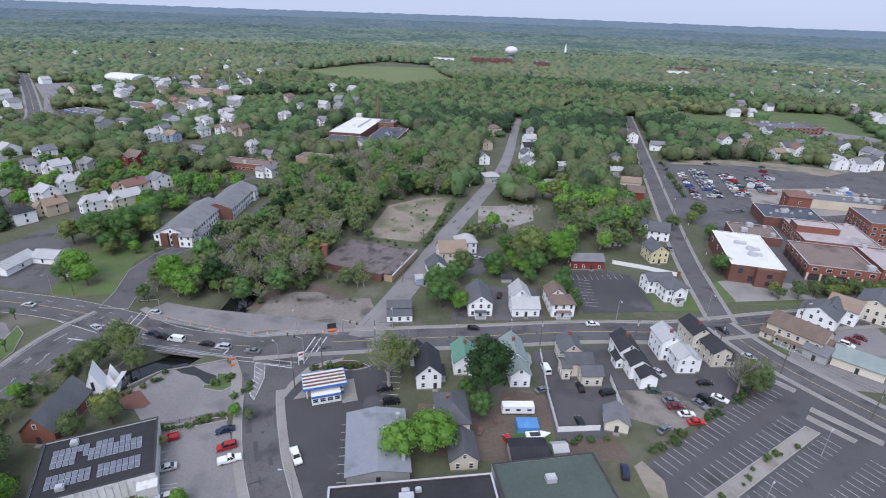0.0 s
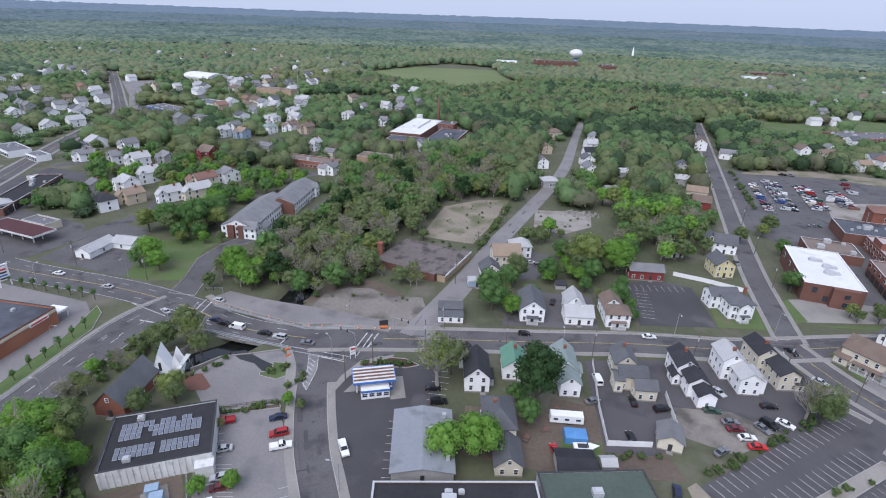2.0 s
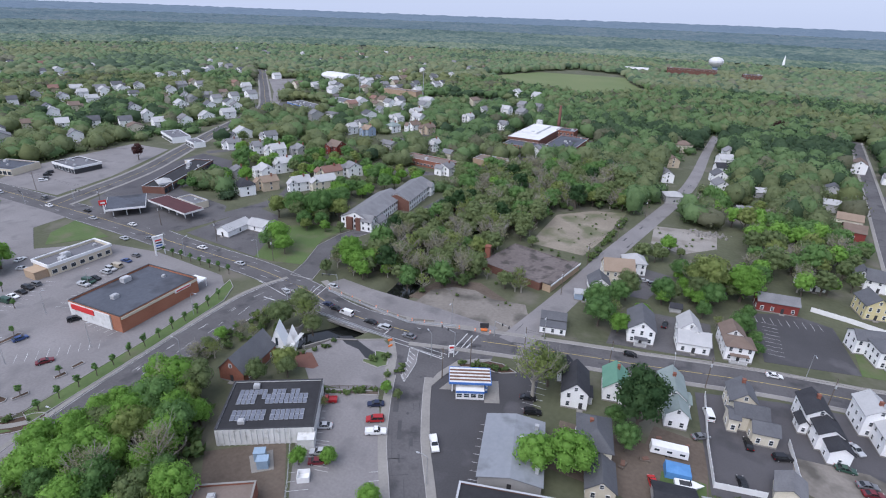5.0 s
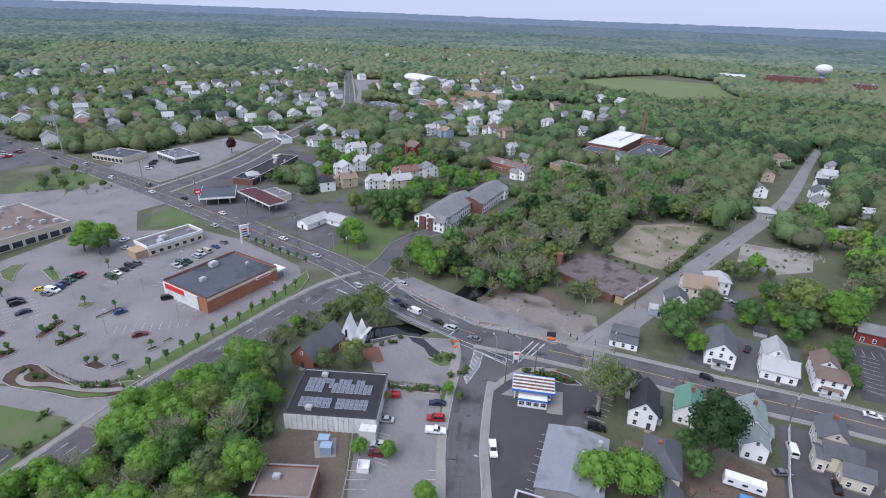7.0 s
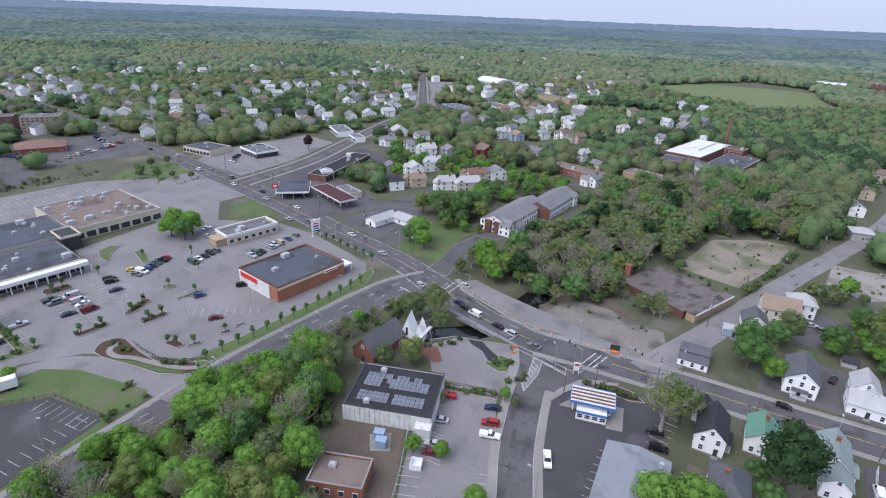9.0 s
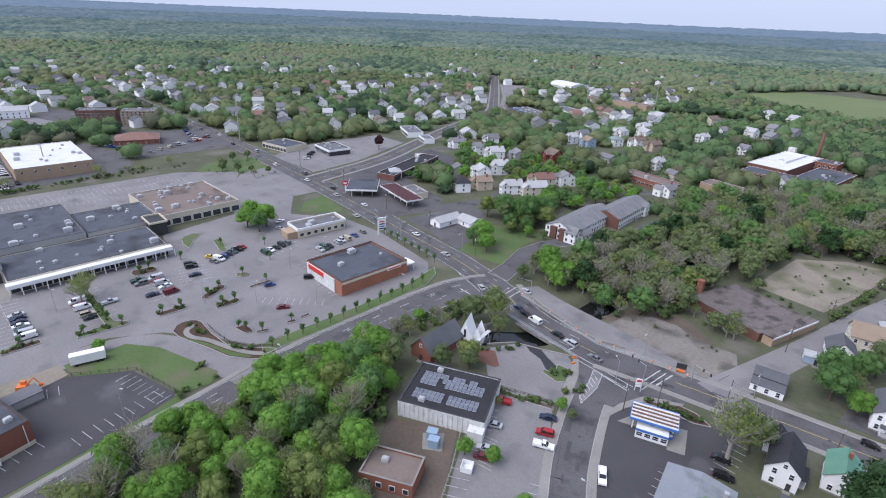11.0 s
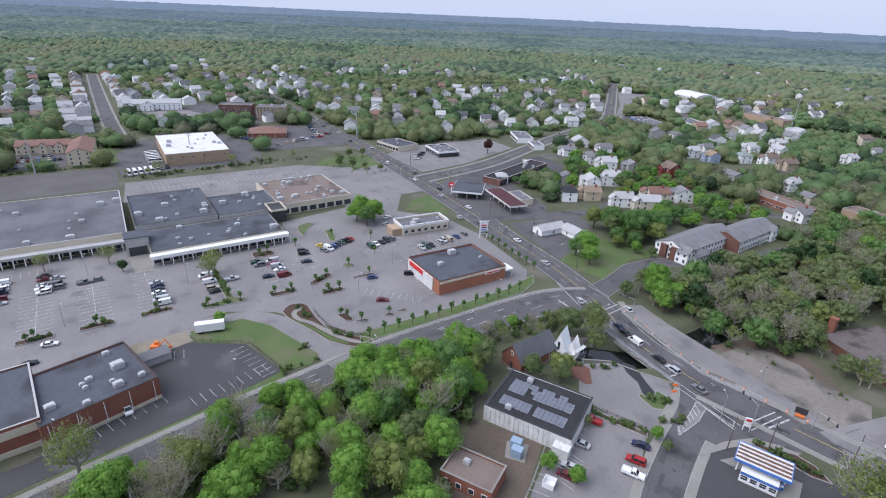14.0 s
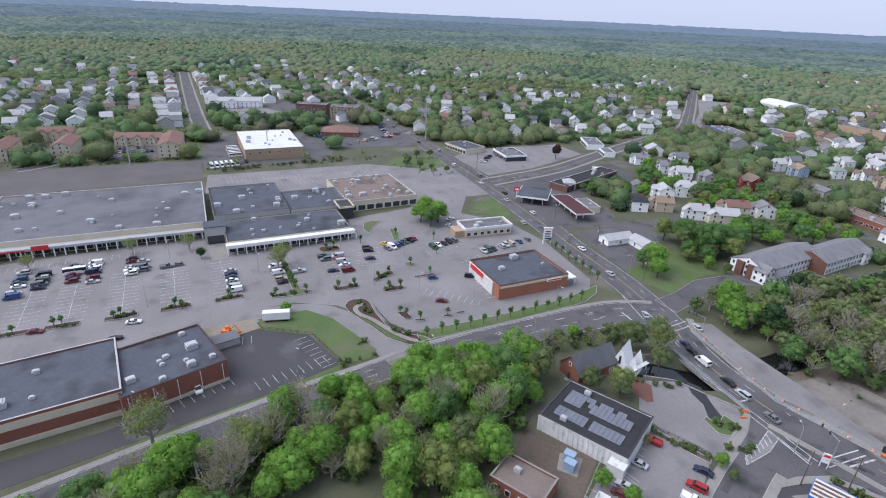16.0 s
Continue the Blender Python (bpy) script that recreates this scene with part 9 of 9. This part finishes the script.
woods(NEAR_WOODS[0], 7.0, (("shrub", 1),), (1.0, 2.0), 0.6, seed=14, one="green undergrowth in the wood")
woods(NEAR_WOODS[2], 7.0, (("oak", 3), ("olive", 3), ("maple", 2.5), ("yellow", 1.5), ("budding", 1.6)), (0.6, 1.0), 0.85, seed=4, one="green wood of mixed trees between streets")
woods([(16, 198), (22, 224), (48, 230), (60, 226), (44, 216), (30, 196)], 6.4, (("oak", 3), ("olive", 3), ("maple", 1)), (0.5, 0.85), 0.9, seed=24)
woods(NEAR_WOODS[3], 7.4, (("oak", 4), ("olive", 2), ("maple", 3), ("yellow", 1)), (0.5, 0.88), 0.8, seed=5, one="green trees between white houses")
woods([(-252, 224), (-240, 226), (-236, 248), (-246, 262), (-254, 244)], 5.5, (("oak", 3), ("maple", 2), ("olive", 2)), (0.35, 0.65), 0.9, seed=35, one="green trees between a forecourt and houses", anywhere=True)
woods([(-66, 184), (-58, 181), (-52, 190), (-28, 178), (-24, 183), (-52, 199), (-58, 215), (-66, 212)], 3.6, (("shrub", 3), ("olive", 0.5), ("airy", 0.5)), (0.35, 0.7), 0.85, seed=6, one="scrubby young trees beside a derelict building")
woods([(-46, 226), (-18, 226), (-16, 232), (-42, 237)], 5.0, (("shrub", 2), ("olive", 1)), (0.4, 0.6), 0.9, seed=36, one="scrub behind a derelict building")
woods([(-6, 196), (2, 238), (14, 262), (20, 268), (26, 250), (12, 226), (4, 200)], 6.0, (("olive", 2), ("oak", 2), ("maple", 1)), (0.4, 0.75), 0.55, seed=7, one="trees and scrub between a lane and yards")
woods([(-342, 132), (-306, 150), (-314, 171), (-360, 175), (-361, 145)], 6.0, (("shrub", 2), ("olive", 1), ("airy", 1)), (0.3, 0.55), 0.6, seed=8, one="open scrub beside a railway bed", anywhere=True)
woods([(-362, 140), (-364, 14), (-372, 14), (-372, 140)], 4.5, (("shrub", 3), ("airy", 0.6)), (0.35, 0.7), 0.7, seed=9, one="line of scrub along a railway bed", anywhere=True)
woods([(-43, 236), (-38, 282), (-20, 298), (-2, 302), (-10, 258), (-17, 232)], 5.0, (("shrub", 1),), (0.15, 0.5), 0.35, seed=51, one="weeds on a bare cleared lot", anywhere=True)
woods([(-70, 161), (-67, 172), (-60, 178), (-52, 179), (-44, 175), (-31, 176), (-40, 168), (-60, 166)], 3.2, (("shrub", 1),), (0.15, 0.5), 0.4, seed=52, one="weeds at the edge of a dirt lot", anywhere=True)
woods([(12, 262), (13, 288), (44, 292), (42, 268), (26, 254)], 5.0, (("shrub", 1),), (0.2, 0.6), 0.4, seed=53, one="weeds on a gravel yard", anywhere=True)
# yard trees and hedges among the houses south and north of the main street
for area, gap, size, fill, sd in (([(-8, 162), (44, 168), (46, 200), (14, 236), (-4, 226)], 7.5, (0.35, 0.7), 0.5, 41), ([(40, 112), (96, 138), (92, 150), (44, 146)], 9.0, (0.25, 0.45), 0.16, 42), ([(-12, 96), (30, 98), (28, 140), (-14, 138)], 8.0, (0.25, 0.5), 0.28, 43),
                                  ([(108, 196), (130, 290), (112, 300), (98, 230), (94, 205)], 8.0, (0.4, 0.75), 0.7, 44), ([(112, 134), (160, 176), (200, 190), (190, 160), (150, 130)], 9.0, (0.3, 0.6), 0.4, 45)):
    woods(area, gap, (("oak", 2), ("olive", 2), ("maple", 1.6), ("airy", 1), ("budding", 0.6)), size, fill, seed=sd, one="green trees between houses and streets" if sd > 43 else "")

# far woods: one body of crowns for each tint of leaf
AZ0, AZ1 = radians(-47), radians(111)


def upper(shape):
    """A crown form without its hidden underside."""
    v, f = shape
    f = f[v[f][:, :, 2].mean(1) > -0.55]
    used, f = np.unique(f, return_inverse=True)
    return v[used], f.reshape(-1, 3)


def quick_mesh(name, v, f, mat, normals=None):
    """A smooth-shaded triangle mesh straight from arrays."""
    me = bpy.data.meshes.new(name)
    n = len(f)
    me.vertices.add(len(v))
    me.vertices.foreach_set("co", np.ascontiguousarray(v, np.float32).ravel())
    me.loops.add(3 * n)
    me.loops.foreach_set("vertex_index", np.ascontiguousarray(f, np.int32).ravel())
    me.polygons.add(n)
    me.polygons.foreach_set("loop_start", np.arange(0, 3 * n, 3, dtype=np.int32))
    me.polygons.foreach_set("use_smooth", np.ones(n, bool))
    me.materials.append(M[mat])
    me.update(calc_edges=True)
    if normals is not None:
        me.normals_split_custom_set_from_vertices(normals.tolist())
    return me


WOOD_TINTS = {"wood_dark": "dark green", "wood_green": "green", "wood_olive": "olive-green", "wood_yellow": "yellow-green", "wood_bare": "grey-brown budding"}


def far_woods(r0, r1, gap, leaf_n, leaf_size, seed, fine=True, stand="wood"):
    """Broad crowns of uneven height over a jittered grid; leaf sprays roughen the nearer ones."""
    rs = np.random.RandomState(seed)
    base = BALL1 if fine else BALL0
    shapes = [upper((base[0] * (lumps(base[0], 50 + k, 0.42, 1.5) + lumps(base[0], 90 + k, 0.30, 3.2) - 1)[:, None], base[1])) for k in range(9)]
    n = int(r1 / gap) + 1
    gx, gy = np.meshgrid(np.arange(-n, n) * gap, np.arange(-n, n) * gap, indexing="ij")
    gx = gx + rs.uniform(-0.5, 0.5, gx.shape) * gap
    gy = gy + rs.uniform(-0.5, 0.5, gy.shape) * gap
    r, az = np.hypot(gx, gy), np.arctan2(-gx, gy)
    ok = (r > r0) & (r < r1) & (az > AZ0) & (az < AZ1)
    for o in NEAR_WOODS:
        ok &= ~inside(o, gx, gy)
    X, Y = gx[ok], gy[ok]
    bins = collections.defaultdict(list)
    for x, y in zip(X.tolist(), Y.tolist()):
        if is_open(x, y):
            continue
        deg, far = math.degrees(math.atan2(-x, y)), math.hypot(x, y)
        town = (deg > 12 and far < 1000) or (deg < -20 and far < 800)
        if rs.rand() > (0.8 if town else 0.98):
            continue
        tone = 0.9 * noise.noise(Vector((x / 240, y / 150, 3.0))) + 0.6 * noise.noise(Vector((x / 60, y / 44, 9.0))) + rs.normal(0, 0.17)
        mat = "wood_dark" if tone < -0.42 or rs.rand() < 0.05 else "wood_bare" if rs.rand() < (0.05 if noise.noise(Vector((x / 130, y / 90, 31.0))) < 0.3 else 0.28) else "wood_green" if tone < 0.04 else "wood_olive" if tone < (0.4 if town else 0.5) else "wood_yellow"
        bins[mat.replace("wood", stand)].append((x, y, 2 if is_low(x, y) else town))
    for mat, pts in bins.items():
        P = np.array(pts, float)
        R = gap * rs.uniform(0.56, 0.84, len(P))
        H = np.where(P[:, 2] > 1, rs.uniform(1.6, 3.2, len(P)), np.where(P[:, 2] > 0, rs.uniform(3.8, 6.4, len(P)), rs.uniform(5.2, 7.6, len(P))))
        R = np.where(P[:, 2] > 1, R * 0.66, R)
        base_z = rise(P[:, 0], P[:, 1])
        kind = rs.randint(0, len(shapes), len(P))
        V, N, F, count = [], [], [], 0
        for k, (v, f) in enumerate(shapes):
            q = np.nonzero(kind == k)[0]
            if not len(q):
                continue
            a = rs.uniform(0, 6.28, len(q))
            c, s_ = np.cos(a)[:, None], np.sin(a)[:, None]
            vx, vy = v[None, :, 0] * c - v[None, :, 1] * s_, v[None, :, 0] * s_ + v[None, :, 1] * c
            w = np.stack([vx * R[q, None] + P[q, None, 0], vy * R[q, None] + P[q, None, 1], (v[None, :, 2] + 0.95) * H[q, None] + base_z[q, None]], -1)
            V.append(w.reshape(-1, 3))
            nz = np.stack([vx / R[q, None], vy / R[q, None], np.broadcast_to(v[None, :, 2], vx.shape) / H[q, None]], -1).reshape(-1, 3)
            N.append(nz / np.linalg.norm(nz, axis=1)[:, None])
            F.append((f[None] + count + (np.arange(len(q)) * len(v))[:, None, None]).reshape(-1, 3))
            count += w.shape[0] * w.shape[1]
            if leaf_n:
                m = len(q) * leaf_n
                pick = rs.randint(0, len(v), (len(q), leaf_n))
                on = w[np.arange(len(q))[:, None], pick].reshape(-1, 3)
                d = N[-1].reshape(len(q), len(v), 3)[np.arange(len(q))[:, None], pick].reshape(-1, 3)
                on = on + d * rs.uniform(-0.2, 1.0, (m, 1)) + rs.normal(0, 0.9, (m, 3))
                lv, lf, ln = leaf_cards(on, d, leaf_size, rs, True)
                V.append(lv)
                N.append(ln)
                F.append(lf + count)
                count += len(lv)
        me = quick_mesh("far_woods", np.concatenate(V), np.concatenate(F), mat, np.concatenate(N) if leaf_n else None)
        tagged(new("far_woods", me), WOOD_TINTS[mat.replace(stand, "wood")] + " crowns of distant woods", "woods", "", "stuff")


far_woods(300, 430, 8.4, 260, 0.50, 5)
far_woods(430, 600, 9.0, 120, 0.66, 7)
far_woods(600, 915, 10.0, 36, 1.0, 6, False)
# the country leaf set carries distance haze in its colour
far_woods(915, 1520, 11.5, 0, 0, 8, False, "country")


# country beyond: the roof of the woods to the horizon
def canopy(r0, r1, step, spacing, mat, name, label, kind):
    rs = np.random.RandomState(3)
    rad = [r0]
    while rad[-1] < r1:
        rad.append(rad[-1] * (1 + step))
    rad, az = np.array(rad), np.arange(AZ0, AZ1, radians(spacing))
    Rr, A = np.meshgrid(rad, az, indexing="ij")
    X, Y = -np.sin(A) * Rr, np.cos(A) * Rr
    cell = 11.0
    best, tone = np.zeros(X.shape), np.zeros(X.shape)
    ci, cj = np.floor(X / cell).astype(int), np.floor(Y / cell).astype(int)
    for di, dj in itertools.product((-1, 0, 1), (-1, 0, 1)):
        i, j = ci + di, cj + dj
        h1 = np.modf(np.abs(np.sin(i * 127.1 + j * 311.7) * 43758.5453))[0]
        h2 = np.modf(np.abs(np.sin(i * 269.5 + j * 183.3) * 24634.6345))[0]
        h3 = np.modf(np.abs(np.sin(i * 419.2 + j * 371.9) * 19642.3490))[0]
        px, py, rr_ = (i + h1) * cell, (j + h2) * cell, cell * (0.6 + 0.35 * h3)
        d2 = (X - px) ** 2 + (Y - py) ** 2
        hh = (5 + 7 * h3) * np.sqrt(np.clip(1 - d2 / rr_ ** 2, 0, 1)) ** 0.6
        tone = np.where(hh > best, h1, tone)
        best = np.maximum(best, hh)
    Z = rise(X, Y) + 2.0 + best * (1 + np.clip(Rr - 2500, 0, None) / 9000)
    Z = Z + rs.normal(0, 0.6, Z.shape)
    gi, gj = np.clip(((X - PX0) / CELL).astype(int), 0, 999), np.clip(((Y - PY0) / CELL).astype(int), 0, 999)
    known = (X > PX0) & (X < PX0 + 2000) & (Y > PY0) & (Y < PY0 + 2000)
    Z = np.where(Rr < r0 + 25, rise(X, Y) + (Z - rise(X, Y)) * ((Rr - r0) / 25 if r0 < 1000 else 1), Z)
    Z = np.where(known & OPEN[gi, gj], rise(X, Y) - 1.0, Z)
    n, m = X.shape
    idx = np.arange(n * m).reshape(n, m)
    quads = np.stack([idx[:-1, :-1], idx[1:, :-1], idx[1:, 1:], idx[:-1, 1:]], -1).reshape(-1, 4)
    me = bpy.data.meshes.new(name)
    me.from_pydata(np.stack([X, Y, Z], -1).reshape(-1, 3).tolist(), [], quads[:, ::-1].tolist())
    me.materials.append(M[mat])
    me.attributes.new("tone", "FLOAT", "POINT").data.foreach_set("value", tone.reshape(-1))
    tagged(new(name, me), label, name.split("_")[0], "", kind)


def woodland(name, tints, haze_glow=None):
    """Foliage seen from afar: single crowns and broad stands of different greens; the glow paints haze over them."""
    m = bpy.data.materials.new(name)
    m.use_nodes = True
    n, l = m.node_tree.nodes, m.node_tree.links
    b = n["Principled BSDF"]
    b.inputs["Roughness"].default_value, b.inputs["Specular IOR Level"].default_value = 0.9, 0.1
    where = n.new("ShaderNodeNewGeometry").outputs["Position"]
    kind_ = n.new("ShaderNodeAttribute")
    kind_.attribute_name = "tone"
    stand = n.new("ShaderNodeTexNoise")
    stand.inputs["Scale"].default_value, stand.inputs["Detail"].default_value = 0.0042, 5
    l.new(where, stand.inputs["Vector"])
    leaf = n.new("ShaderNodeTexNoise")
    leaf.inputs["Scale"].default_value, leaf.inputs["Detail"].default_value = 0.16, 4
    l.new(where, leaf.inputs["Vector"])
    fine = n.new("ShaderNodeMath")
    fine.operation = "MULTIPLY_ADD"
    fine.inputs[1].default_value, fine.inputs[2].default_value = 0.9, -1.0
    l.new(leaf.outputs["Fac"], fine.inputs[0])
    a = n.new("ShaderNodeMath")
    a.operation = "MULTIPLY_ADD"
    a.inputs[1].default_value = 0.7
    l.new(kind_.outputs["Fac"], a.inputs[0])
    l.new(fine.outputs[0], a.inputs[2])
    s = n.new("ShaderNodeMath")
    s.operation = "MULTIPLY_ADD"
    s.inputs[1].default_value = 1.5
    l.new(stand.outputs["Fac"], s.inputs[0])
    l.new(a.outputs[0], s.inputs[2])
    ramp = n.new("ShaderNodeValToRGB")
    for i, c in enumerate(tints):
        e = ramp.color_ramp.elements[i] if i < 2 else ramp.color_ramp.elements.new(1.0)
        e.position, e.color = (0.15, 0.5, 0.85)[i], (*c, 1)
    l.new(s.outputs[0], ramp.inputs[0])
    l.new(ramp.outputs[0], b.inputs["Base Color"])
    # emission stands in for the air's haze; the trees are no light source
    if haze_glow:
        b.inputs["Emission Color"].default_value, b.inputs["Emission Strength"].default_value = (*haze_glow, 1), 1.0
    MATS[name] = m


# blue emission grows and tints turn bluer ring by ring to imitate haze
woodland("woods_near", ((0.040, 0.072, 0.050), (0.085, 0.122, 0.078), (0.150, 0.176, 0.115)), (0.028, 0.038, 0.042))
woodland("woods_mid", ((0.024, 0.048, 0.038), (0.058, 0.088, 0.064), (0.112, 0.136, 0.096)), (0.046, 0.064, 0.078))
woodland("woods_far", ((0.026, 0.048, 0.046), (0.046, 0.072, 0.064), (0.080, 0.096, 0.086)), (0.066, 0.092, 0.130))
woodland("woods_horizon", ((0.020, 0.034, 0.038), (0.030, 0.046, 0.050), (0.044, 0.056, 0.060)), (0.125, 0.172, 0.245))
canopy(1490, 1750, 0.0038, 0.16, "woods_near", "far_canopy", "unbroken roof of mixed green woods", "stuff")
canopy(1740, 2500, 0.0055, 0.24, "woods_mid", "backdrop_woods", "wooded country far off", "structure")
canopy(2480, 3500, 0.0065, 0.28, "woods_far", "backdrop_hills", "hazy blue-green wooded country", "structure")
canopy(3480, 4800, 0.0080, 0.32, "woods_horizon", "backdrop_horizon", "wooded hills on the horizon, blue from painted haze", "structure")
